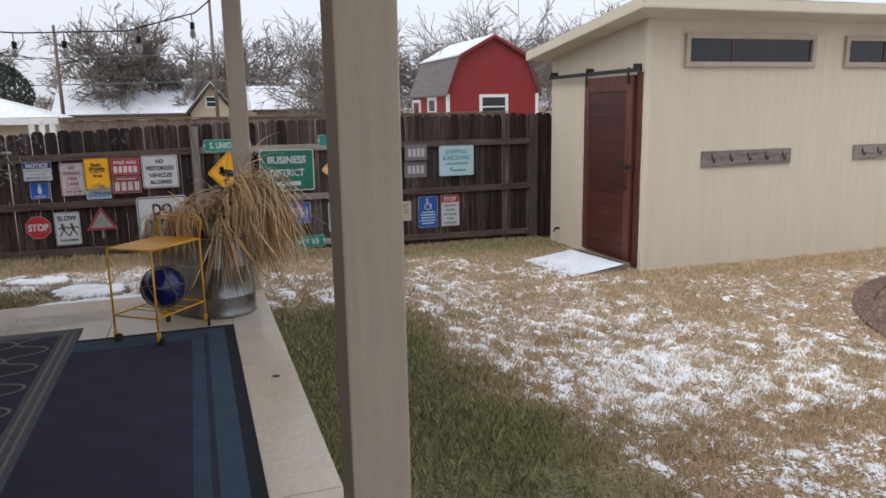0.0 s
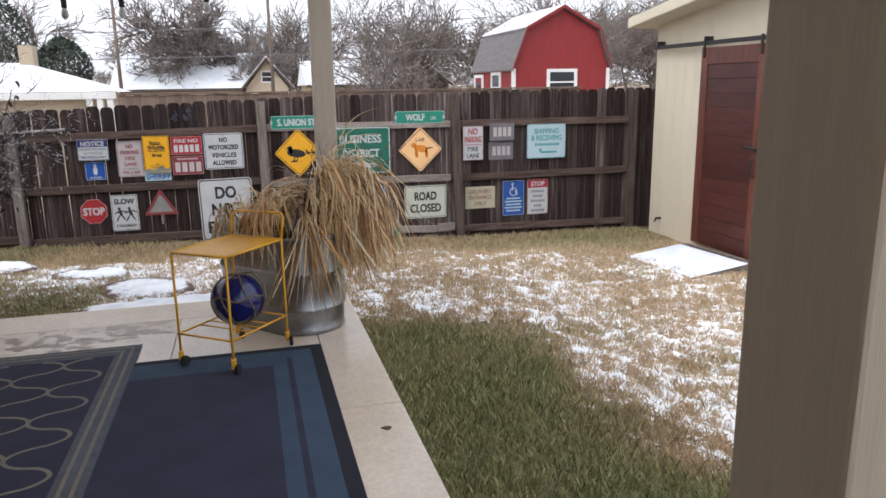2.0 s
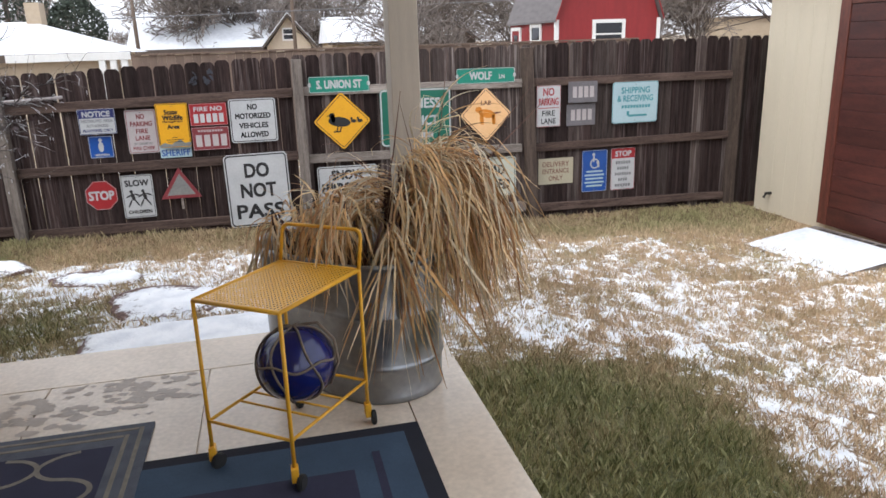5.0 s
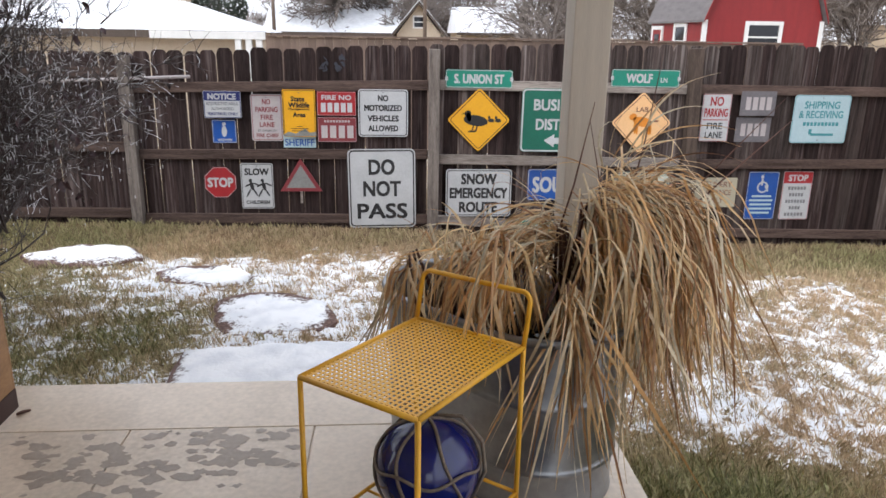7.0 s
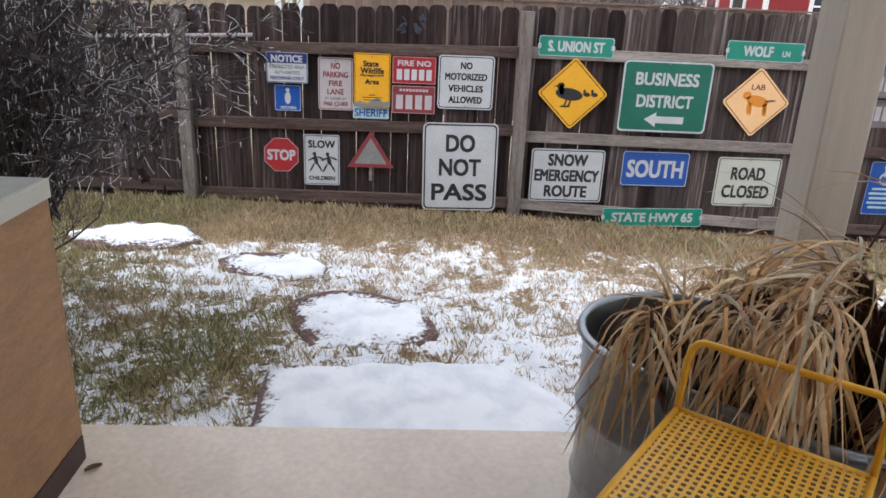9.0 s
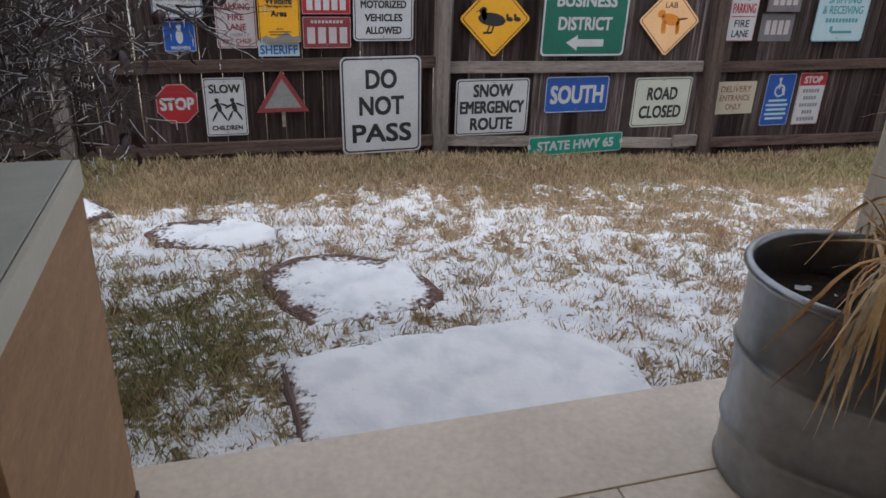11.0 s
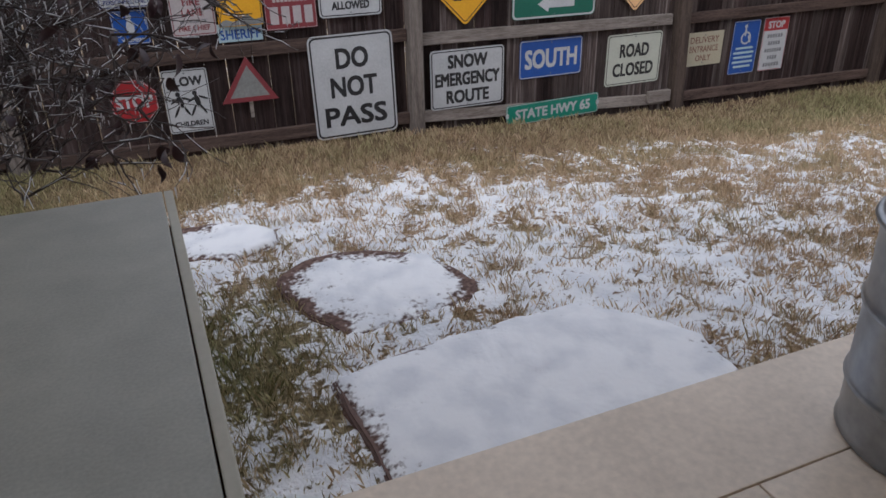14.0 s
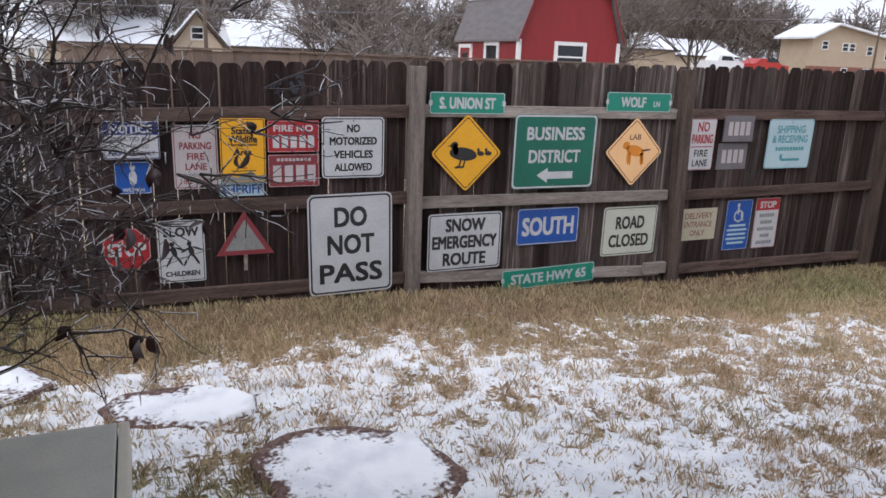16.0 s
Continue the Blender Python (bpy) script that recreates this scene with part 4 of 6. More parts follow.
build_cart()
build_blades()


# ---- signs on the fence ----
M["sign_white"] = mat("white_sign_sheet", (0.53, 0.54, 0.55), (0.40, 0.41, 0.42), rough=0.45, scale=5, fine=70, bump=0.05)
M["sign_aged"] = mat("aged_cream_sign", (0.55, 0.57, 0.49), (0.45, 0.46, 0.39), rough=0.5, scale=4, fine=60, bump=0.05)
M["sign_cream"] = mat("faded_cream_sign", (0.46, 0.42, 0.31), (0.38, 0.34, 0.25), rough=0.55, scale=5, fine=60, bump=0.05)
M["sign_pink"] = mat("faded_pinkish_sign", (0.46, 0.42, 0.42), (0.37, 0.33, 0.33), rough=0.55, scale=5, fine=60, bump=0.05)
M["sign_blueish"] = mat("pale_blue_sign", (0.42, 0.56, 0.60), (0.35, 0.47, 0.52), rough=0.5, scale=5, fine=60, bump=0.05)
M["sign_green"] = mat("green_sign_sheet", (0.006, 0.135, 0.088), (0.004, 0.10, 0.066), rough=0.4, scale=5, fine=60, bump=0.03)
M["sign_teal"] = mat("street_sign_green", (0.010, 0.24, 0.165), (0.007, 0.18, 0.125), rough=0.4, scale=5, fine=60, bump=0.03)
M["sign_yellow"] = mat("yellow_sign_sheet", (0.78, 0.40, 0.012), (0.66, 0.32, 0.01), rough=0.4, scale=5, fine=60, bump=0.03)
M["sign_orange"] = mat("faded_orange_sign", (0.85, 0.53, 0.27), (0.74, 0.44, 0.20), rough=0.5, scale=5, fine=60, bump=0.03)
M["sign_red"] = mat("red_sign_sheet", (0.36, 0.018, 0.024), (0.28, 0.013, 0.018), rough=0.45, scale=5, fine=60, bump=0.03)
M["sign_dullred"] = mat("dull_red_sign", (0.23, 0.034, 0.042), (0.165, 0.024, 0.03), rough=0.55, scale=5, fine=60, bump=0.03)
M["sign_blue"] = mat("blue_sign_sheet", (0.012, 0.085, 0.36), (0.008, 0.06, 0.27), rough=0.4, scale=5, fine=60, bump=0.03)
M["sign_navy"] = mat("navy_sign_ink", (0.012, 0.022, 0.14), (0.01, 0.018, 0.10), rough=0.5, scale=5, fine=60, bump=0.0)
M["sign_grey"] = mat("dull_grey_plate", (0.17, 0.16, 0.17), (0.11, 0.10, 0.11), rough=0.5, scale=7, fine=60, bump=0.1)
M["sign_steel"] = mat("rusty_grey_reflector", (0.25, 0.26, 0.25), (0.16, 0.16, 0.155), rough=0.5, scale=9, fine=60, bump=0.2)
M["ink"] = mat("black_sign_ink", (0.018, 0.018, 0.02), (0.012, 0.012, 0.014), rough=0.5, scale=8, fine=60, bump=0.0)
M["ink_grey"] = mat("grey_sign_ink", (0.20, 0.20, 0.21), (0.14, 0.14, 0.15), rough=0.6, scale=8, fine=60, bump=0.0)
M["ink_teal"] = mat("teal_sign_ink", (0.06, 0.28, 0.31), (0.05, 0.22, 0.25), rough=0.6, scale=8, fine=60, bump=0.0)
M["ink_amber"] = mat("amber_sign_ink", (0.70, 0.25, 0.02), (0.60, 0.2, 0.015), rough=0.5, scale=8, fine=60, bump=0.0)
M["ink_brown"] = mat("brown_sign_ink", (0.20, 0.085, 0.06), (0.15, 0.06, 0.045), rough=0.6, scale=8, fine=60, bump=0.0)


def rounded(x0, x1, z0, z1, r, n=6):
    pts = []
    for cx, cz, a in ((x1 - r, z1 - r, 0), (x0 + r, z1 - r, 90), (x0 + r, z0 + r, 180), (x1 - r, z0 + r, 270)):
        pts += [(cx + r * math.cos(radians(a + 90 * k / n)), cz + r * math.sin(radians(a + 90 * k / n))) for k in range(n + 1)]
    return pts


def outline_ring(outer, inner, y0, y1):
    """A thin frame between two outlines with as many points each."""
    b = bmesh.new()
    n = len(outer)
    o = [b.verts.new((x, y0, z)) for x, z in outer]
    i = [b.verts.new((x, y0, z)) for x, z in inner]
    o2 = [b.verts.new((x, y1, z)) for x, z in outer]
    i2 = [b.verts.new((x, y1, z)) for x, z in inner]
    for k in range(n):
        m = (k + 1) % n
        b.faces.new((o[k], o[m], i[m], i[k]))
        b.faces.new((o[k], o2[k], o2[m], o[m]))
        b.faces.new((i[k], i[m], i2[m], i2[k]))
    bmesh.ops.recalc_face_normals(b, faces=b.faces[:])
    return b


def letters(string, cx, cz, w, h, y, material, parent, bold=0.05):
    """Lettering of the given size, centred on cx, cz, facing south; bold thickens the strokes by that share of the height."""
    cu = bpy.data.curves.new("letters", "FONT")
    cu.body = string
    cu.resolution_u = 3
    tmp = bpy.data.objects.new("letters", cu)
    scene.collection.objects.link(tmp)
    bpy.context.view_layer.update()
    dg = bpy.context.evaluated_depsgraph_get()
    me = bpy.data.meshes.new_from_object(tmp.evaluated_get(dg))
    bpy.data.objects.remove(tmp)
    bpy.data.curves.remove(cu)
    co = np.empty(3 * len(me.vertices))
    me.vertices.foreach_get("co", co)
    co = co.reshape(-1, 3)
    faces = [tuple(p.vertices) for p in me.polygons]
    bpy.data.meshes.remove(me)
    lo, hi = co.min(0), co.max(0)
    t = bold * h / 2
    sx, sz = (w - 2 * t) / (hi[0] - lo[0]), (h - 2 * t) / (hi[1] - lo[1])
    spots = [(cx + (p[0] - (lo[0] + hi[0]) / 2) * sx, cz + (p[1] - (lo[1] + hi[1]) / 2) * sz) for p in co]
    strokes = ((-t, -t), (t, -t), (t, t), (-t, t)) if t > 0 else ((0, 0),)

    def laid(name, some):
        used = sorted({i for q in some for i in q})
        to = {i: k for k, i in enumerate(used)}
        verts, out = [], []
        for k, (dx, dz) in enumerate(strokes):
            verts += [(spots[i][0] + dx, y - 0.00012 * k, spots[i][1] + dz) for i in used]
            out += [tuple(to[i] + k * len(used) for i in q) for q in some]
        return raw_mesh(name, verts, out, material, parent)

    if h < 0.04:
        return tagged(laid("lettering", faces), kind="stuff")
    # one part for each character, told apart by the gaps between them
    spans = sorted((min(spots[i][0] for i in q), max(spots[i][0] for i in q), q) for q in faces)
    bunch, edge = [], -1e9
    for a, c, q in spans + [(1e9, 1e9, None)]:
        if a > edge + 1e-5 and bunch:
            laid("letter", bunch)
            bunch = []
        edge = max(edge, c)
        bunch.append(q)


def plate_bars(x0, x1, cz, h, n, y, material, parent):
    """Plain bars in place of characters."""
    w = (x1 - x0) / n
    for k in range(n):
        part("bar", box(x0 + w * (k + 0.14), x0 + w * (k + 0.86), y - 0.0006, y, cz - h / 2, cz + h / 2), material, parent)


RAIL_FACE, PICKET_FACE = FENCE_Y - 0.0545, FENCE_Y - 0.0135


def sign(label, x0, x1, z0, z1, face, material, border=None, inset=0.012, line=0.008, r=0.02, tilt=0.0, edge=None):
    """A metal sign plate with rounded corners; gives the thing and a function that makes places on its face."""
    cx, cz, w, h = (x0 + x1) / 2, (z0 + z1) / 2, x1 - x0, z1 - z0
    e = thing("fence_sign", label, "sign", (cx, face, cz), group="signs on the fence")
    e.matrix_basis = pose(cx, face, cz, random.Random(label).uniform(-0.8, 0.6), tilt, 0)
    part("plate", upright(rounded(-w / 2, w / 2, -h / 2, h / 2, r), -0.003, 0.0, 0.0008), material, e)
    if border:
        o = rounded(-w / 2 + inset, w / 2 - inset, -h / 2 + inset, h / 2 - inset, max(0.004, r - inset * 0.6))
        i = rounded(-w / 2 + inset + line, w / 2 - inset - line, -h / 2 + inset + line, h / 2 - inset - line, max(0.003, r - inset * 0.6 - line * 0.5))
        part("border", outline_ring(o, i, -0.0037, -0.003), border, e)
    for bz in ((h / 2 - 0.028, -h / 2 + 0.028) if h > 0.2 else (0,)):
        for bx in ((0,) if h > 0.2 else (-w / 2 + 0.02, w / 2 - 0.02)):
            b = bmesh.new()
            bmesh.ops.create_cone(b, cap_ends=True, segments=10, radius1=0.006, radius2=0.004, depth=0.004)
            bmesh.ops.transform(b, matrix=pose(bx, -0.005, bz, 90, 0, 0), verts=b.verts[:])
            part("bolt", b, M["ink_grey"], e)
    return e, w, h


def lines(e, rows, y=-0.0042, bold=0.085):
    for text, cx, cz, w, h, m in rows:
        letters(text, cx, cz, w, h, y, M[m], e, bold)


def diamond_sign(label, cx, cz, half, face, material, border):
    e = thing("fence_sign", label, "sign", (cx, face, cz), group="signs on the fence")

    def dia(s, r):
        pts = rounded(-s, s, -s, s, r)
        c = math.sqrt(0.5)
        return [((x - z) * c, (x + z) * c) for x, z in pts]

    s = half * math.sqrt(0.5) * 1.02
    part("plate", upright(dia(s, 0.03), -0.003, 0, 0.0008), material, e)
    part("border", outline_ring(dia(s - 0.014, 0.024), dia(s - 0.021, 0.02), -0.0037, -0.003), border, e)
    return e


def blob(e, cx, cz, rx, rz, m, turn=0.0, y=-0.0042):
    b = bmesh.new()
    c, s = math.cos(radians(turn)), math.sin(radians(turn))
    pts = [(rx * math.cos(6.283 * k / 24), rz * math.sin(6.283 * k / 24)) for k in range(24)]
    b.faces.new([b.verts.new((cx + x * c - z * s, y, cz + x * s + z * c)) for x, z in pts][::-1])
    bmesh.ops.recalc_face_normals(b, faces=b.faces[:])
    return part("symbol", b, M[m], e)


def flat(e, pts, m, name="symbol", y=-0.0042):
    b = bmesh.new()
    b.faces.new([b.verts.new((x, y, z)) for x, z in pts])
    return part(name, b, M[m], e)


def build_signs():
    R, P = RAIL_FACE, PICKET_FACE
    e, w, h = sign("white notice sign with blue heading, restricted area wording", -1.955, -1.625, 0.80, 1.04, R, M["sign_white"], M["sign_navy"], 0.003, 0.006, 0.012)
    part("heading_band", box(-w / 2 + 0.01, w / 2 - 0.01, -0.0041, -0.003, 0.035, h / 2 - 0.008), M["sign_navy"], e, "navy heading band")
    lines(e, [("NOTICE", 0, 0.072, 0.25, 0.055, "sign_white")], -0.0048)
    lines(e, [("RESTRICTED AREA", 0, 0.008, 0.28, 0.028, "ink_grey"), ("AUTHORIZED", 0, -0.037, 0.20, 0.026, "ink_grey"), ("PERSONNEL ONLY", 0, -0.082, 0.27, 0.028, "sign_navy")], bold=0.05)
    e, w, h = sign("blue restroom door sign with white figure symbol", -1.905, -1.69, 0.57, 0.78, P, M["sign_blue"], M["sign_white"], 0.003, 0.004, 0.012)
    blob(e, 0, 0.066, 0.017, 0.017, "sign_white")
    blob(e, 0, 0.0, 0.024, 0.05, "sign_white")
    lines(e, [("WOMEN", 0, -0.078, 0.13, 0.024, "sign_white")])
    e, w, h = sign("faded white fire lane sign with red wording", -1.548, -1.265, 0.59, 1.012, P, M["sign_pink"], M["sign_dullred"], 0.008, 0.005, 0.02)
    lines(e, [("NO", 0, 0.145, 0.075, 0.05, "sign_dullred"), ("PARKING", 0, 0.075, 0.20, 0.048, "sign_dullred"), ("FIRE", 0, 0.005, 0.11, 0.045, "sign_dullred"), ("LANE", 0, -0.062, 0.135, 0.045, "sign_dullred"), ("BY ORDER OF", 0, -0.117, 0.17, 0.022, "ink_grey"), ("FIRE CHIEF", 0, -0.160, 0.20, 0.034, "sign_dullred")], bold=0.06)
    e, w, h = sign("yellow wildlife area sign, dented, peeling along its lower edge", -1.255, -0.96, 0.635, 1.06, R, M["sign_yellow"], M["ink"], 0.006, 0.005, 0.012)
    lines(e, [("State", -0.01, 0.13, 0.125, 0.048, "ink"), ("Wildlife", 0, 0.075, 0.19, 0.050, "ink"), ("Management", 0, 0.036, 0.19, 0.024, "ink"), ("Area", 0, -0.012, 0.115, 0.044, "ink")])
    for k, ww in enumerate((0.05, 0.16, 0.14)):
        part("bar", box(-ww / 2, ww / 2, -0.0042, -0.003, -0.122 - 0.02 * k, -0.116 - 0.02 * k), M["ink"], e)
    flat(e, [(-0.147, -0.21), (0.147, -0.205), (0.147, -0.165), (0.09, -0.175), (0.05, -0.14), (0.0, -0.16), (-0.04, -0.185), (-0.1, -0.165), (-0.147, -0.19)], "sign_steel", "bare_patch")
    e, w, h = sign("small pale blue vehicle door sign lettered sheriff", -1.265, -0.97, 0.53, 0.65, P, M["sign_blueish"], None, r=0.006)
    lines(e, [("SHERIFF", 0, -0.012, 0.27, 0.065, "sign_blue")], bold=0.05)
    for label, z0, z1, m, top in (("red fire number plate with white bars", 0.83, 1.045, "sign_red", "FIRE NO"), ("dull red fire number plate with white bars", 0.59, 0.815, "sign_dullred", "WORK FIRE NO")):
        e, w, h = sign(label, -0.945, -0.592, z0, z1, R, M[m], M["sign_pink"], 0.003, 0.003, 0.01)
        if top == "FIRE NO":
            lines(e, [(top, 0.0, 0.055, 0.27, 0.045, "sign_white")])
            plate_bars(-0.15, 0.15, -0.035, 0.085, 5, -0.0036, M["sign_white"], e)
        else:
            plate_bars(-0.12, 0.12, 0.076, 0.02, 9, -0.0036, M["sign_pink"], e)
            plate_bars(-0.155, 0.16, -0.02, 0.115, 4, -0.0036, M["sign_pink"], e)
    e, w, h = sign("white sign forbidding motorized vehicles in black letters", -0.573, -0.118, 0.64, 1.07, R, M["sign_white"], M["ink"], 0.010, 0.007, 0.03)
    lines(e, [("NO", 0, 0.135, 0.095, 0.056, "ink"), ("MOTORIZED", 0, 0.047, 0.345, 0.056, "ink"), ("VEHICLES", 0, -0.047, 0.285, 0.056, "ink"), ("ALLOWED", 0, -0.138, 0.275, 0.056, "ink")])
    # small red octagon
    e = thing("fence_sign", "small red octagonal stop sign with white letters", "sign", (-1.865, P, 0.20), group="signs on the fence")
    octo = [(0.155 * math.cos(radians(22.5 + 45 * k)), 0.155 * math.sin(radians(22.5 + 45 * k))) for k in range(8)]
    part("plate", upright(octo, -0.003, 0, 0.0008), M["sign_red"], e)
    part("border", outline_ring([(0.985 * x, 0.985 * z) for x, z in octo], [(0.955 * x, 0.955 * z) for x, z in octo], -0.0037, -0.003), M["sign_pink"], e)
    lines(e, [("STOP", 0, 0.0, 0.235, 0.092, "sign_white")])
    e, w, h = sign("white slow sign with two dark running-figure symbols", -1.677, -1.378, -0.05, 0.382, P, M["sign_white"], M["ink"], 0.008, 0.005, 0.02)
    lines(e, [("SLOW", 0, 0.135, 0.225, 0.065, "ink"), ("CHILDREN", 0, -0.155, 0.22, 0.036, "ink")])
    for sx in (-0.05, 0.06):
        blob(e, sx - 0.012, 0.052, 0.016, 0.016, "ink")
        blob(e, sx, 0.0, 0.018, 0.042, "ink", 14)
        for tx, tz, tr, ln in ((0.03, -0.06, 30, 0.045), (-0.032, -0.066, -28, 0.045), (0.042, 0.016, 68, 0.035), (-0.036, 0.008, -62, 0.035)):
            blob(e, sx + tx, tz, 0.008, ln, "ink", tr)
    # triangle reflector
    e = thing("fence_sign", "grey triangular reflector with red border", "sign", (-1.115, R, 0.23), group="signs on the fence")
    tri = [(0.0, 0.205), (-0.195, -0.105), (0.195, -0.105)]
    part("plate", upright(tri, -0.003, 0, 0.0008), M["sign_steel"], e)
    part("border", outline_ring(tri, [(0.70 * x, 0.70 * z) for x, z in tri], -0.0042, -0.003), M["sign_dullred"], e, "red border")
    part("stake", box(-0.012, 0.012, 0.0005, 0.006, -0.22, -0.06), M["rail"], e)
    e, w, h = sign("large white do not pass sign with black letters", -0.677, -0.045, -0.226, 0.526, R, M["sign_white"], M["ink"], 0.012, 0.012, 0.045, -0.8)
    lines(e, [("DO", 0, 0.205, 0.245, 0.15, "ink"), ("NOT", 0, 0.0, 0.355, 0.15, "ink"), ("PASS", 0, -0.215, 0.475, 0.15, "ink")], bold=0.07)
    for (label, x0, x1, z0, z1, face, text, tw, tx, tilt) in (
        ("green street name sign in white letters nailed to the top rail", 0.225, 0.84, 1.092, 1.253, R, "S. UNION ST", 0.46, 0.0, 0.3),
        ("green lane name sign in white letters nailed to the top rail", 1.765, 2.413, 1.115, 1.274, R, "WOLF", 0.25, -0.06, 0.3),
        ("green highway name sign in white letters along the bottom rail", 0.905, 1.79, -0.325, -0.155, R, "STATE HWY 65", 0.72, 0.0, -1.2),
    ):
        e, w, h = sign(label, x0, x1, z0, z1, face, M["sign_teal"], M["sign_white"], 0.003, 0.005, 0.02, tilt)
        lines(e, [(text, tx, 0, tw, 0.085, "sign_white")])
        if text == "WOLF":
            lines(e, [("LN", 0.175, -0.012, 0.065, 0.045, "sign_white")])
        for sx in (-1, 1):
            blob(e, sx * (w / 2 - 0.008), 0, 0.016, 0.022, "sign_white")
    # two diamonds with plain shapes for their pictures
    e = diamond_sign("yellow diamond crossing sign with dark bird-like shapes", 0.540, 0.800, 0.29, R, M["sign_yellow"], M["ink"])
    blob(e, -0.03, -0.005, 0.115, 0.05, "ink", -8)
    blob(e, -0.105, 0.06, 0.032, 0.027, "ink", 20)
    blob(e, -0.095, 0.03, 0.022, 0.045, "ink", 10)
    flat(e, [(-0.128, 0.058), (-0.172, 0.048), (-0.128, 0.07)], "ink")
    for sx in (-0.055, -0.02):
        blob(e, sx, -0.075, 0.007, 0.035, "ink", -15)
        blob(e, sx - 0.02, -0.104, 0.025, 0.009, "ink", 10)
    for sx in (0.115, 0.18):
        blob(e, sx, -0.003, 0.030, 0.018, "ink", -6)
        blob(e, sx - 0.020, 0.024, 0.012, 0.014, "ink")
    e = diamond_sign("faded orange diamond sign with an amber plain shape", 2.085, 0.785, 0.285, R, M["sign_orange"], M["ink_brown"])
    lines(e, [("LAB", 0, 0.125, 0.115, 0.045, "ink_brown")], bold=0.05)
    blob(e, 0.01, 0.01, 0.095, 0.045, "ink_amber", -12)
    blob(e, -0.085, 0.055, 0.036, 0.032, "ink_amber", 10)
    for tx, tz in ((-0.06, -0.05), (-0.04, -0.055), (0.075, -0.06), (0.09, -0.055)):
        blob(e, tx, tz, 0.013, 0.055, "ink_amber", 4)
    blob(e, 0.12, 0.015, 0.05, 0.009, "ink_brown", 6)
    e, w, h = sign("large green business district sign with white arrow", 0.937, 1.692, 0.505, 1.092, R, M["sign_green"], M["sign_white"], 0.004, 0.014, 0.04, 0.3)
    lines(e, [("BUSINESS", 0.0, 0.145, 0.53, 0.105, "sign_white"), ("DISTRICT", 0.0, -0.035, 0.475, 0.105, "sign_white")], bold=0.07)
    flat(e, [(-0.155, -0.185), (-0.055, -0.125), (-0.055, -0.158), (0.18, -0.158), (0.18, -0.216), (-0.055, -0.216), (-0.055, -0.248)], "sign_white", "arrow")
    e, w, h = sign("white snow emergency route sign with black letters", 0.243, 0.872, -0.12, 0.338, R, M["sign_white"], M["ink"], 0.010, 0.008, 0.03)
    lines(e, [("SNOW", 0.0, 0.135, 0.34, 0.105, "ink"), ("EMERGENCY", 0.0, 0.0, 0.555, 0.105, "ink"), ("ROUTE", 0.0, -0.137, 0.37, 0.105, "ink")], bold=0.085)
    e, w, h = sign("blue south route marker with white letters", 1.035, 1.62, 0.03, 0.335, P, M["sign_blue"], M["sign_white"], 0.004, 0.006, 0.025)
    lines(e, [("SOUTH", 0, 0, 0.49, 0.155, "sign_white")], bold=0.07)
    e, w, h = sign("faded pale green road closed sign with black letters", 1.87, 2.435, -0.125, 0.31, P, M["sign_aged"], M["ink"], 0.012, 0.006, 0.03)
    lines(e, [("ROAD", 0, 0.075, 0.30, 0.115, "ink"), ("CLOSED", 0, -0.085, 0.42, 0.115, "ink")], bold=0.07)
    e, w, h = sign("narrow white fire lane sign with red and black wording", 2.66, 2.94, 0.615, 1.06, R, M["sign_white"], M["sign_red"], 0.003, 0.004, 0.012)
    lines(e, [("NO", 0, 0.155, 0.13, 0.085, "sign_red"), ("PARKING", 0, 0.05, 0.23, 0.08, "sign_red"), ("FIRE", 0, -0.075, 0.15, 0.06, "ink"), ("LANE", 0, -0.16, 0.17, 0.06, "ink")], bold=0.05)
    part("divider", box(-0.12, 0.12, -0.0042, -0.003, -0.022, -0.014), M["sign_red"], e)
    for z0, z1 in ((0.86, 1.09), (0.605, 0.84)):
        e, w, h = sign("weathered grey number plate with pale bars", 3.03, 3.375, z0, z1, R if z0 > 0.8 else P, M["sign_grey"], None, r=0.006)
        plate_bars(-0.13, 0.14, 0.0, 0.12, 4, -0.0036, M["sign_pink"], e)
    e, w, h = sign("pale blue shipping and receiving sign with faded teal wording", 3.56, 4.12, 0.605, 1.06, R, M["sign_blueish"], M["ink_teal"], 0.004, 0.004, 0.03)
    lines(e, [("SHIPPING", 0, 0.135, 0.35, 0.07, "ink_teal"), ("& RECEIVING", 0, 0.045, 0.44, 0.07, "ink_teal")], bold=0.05)
    plate_bars(-0.17, 0.19, -0.045, 0.035, 10, -0.0036, M["ink_teal"], e)
    part("mark", box(-0.08, 0.15, -0.0042, -0.003, -0.158, -0.135), M["ink_teal"], e)
    part("mark", box(-0.10, -0.07, -0.0042, -0.003, -0.145, -0.095), M["ink_teal"], e)
    e, w, h = sign("faded cream delivery entrance sign with brown wording", 2.70, 3.12, -0.04, 0.255, P, M["sign_cream"], None, r=0.008)
    lines(e, [("DELIVERY", 0, 0.08, 0.32, 0.055, "ink_brown"), ("ENTRANCE", 0, 0.0, 0.32, 0.055, "ink_brown"), ("ONLY", 0, -0.08, 0.17, 0.055, "ink_brown")], bold=0.03)
    e, w, h = sign("blue accessible parking sign with white ring symbol", 3.23, 3.54, -0.165, 0.315, P, M["sign_blue"], M["sign_white"], 0.003, 0.004, 0.02)
    circ = [(math.cos(6.283 * k / 20), math.sin(6.283 * k / 20)) for k in range(20)]
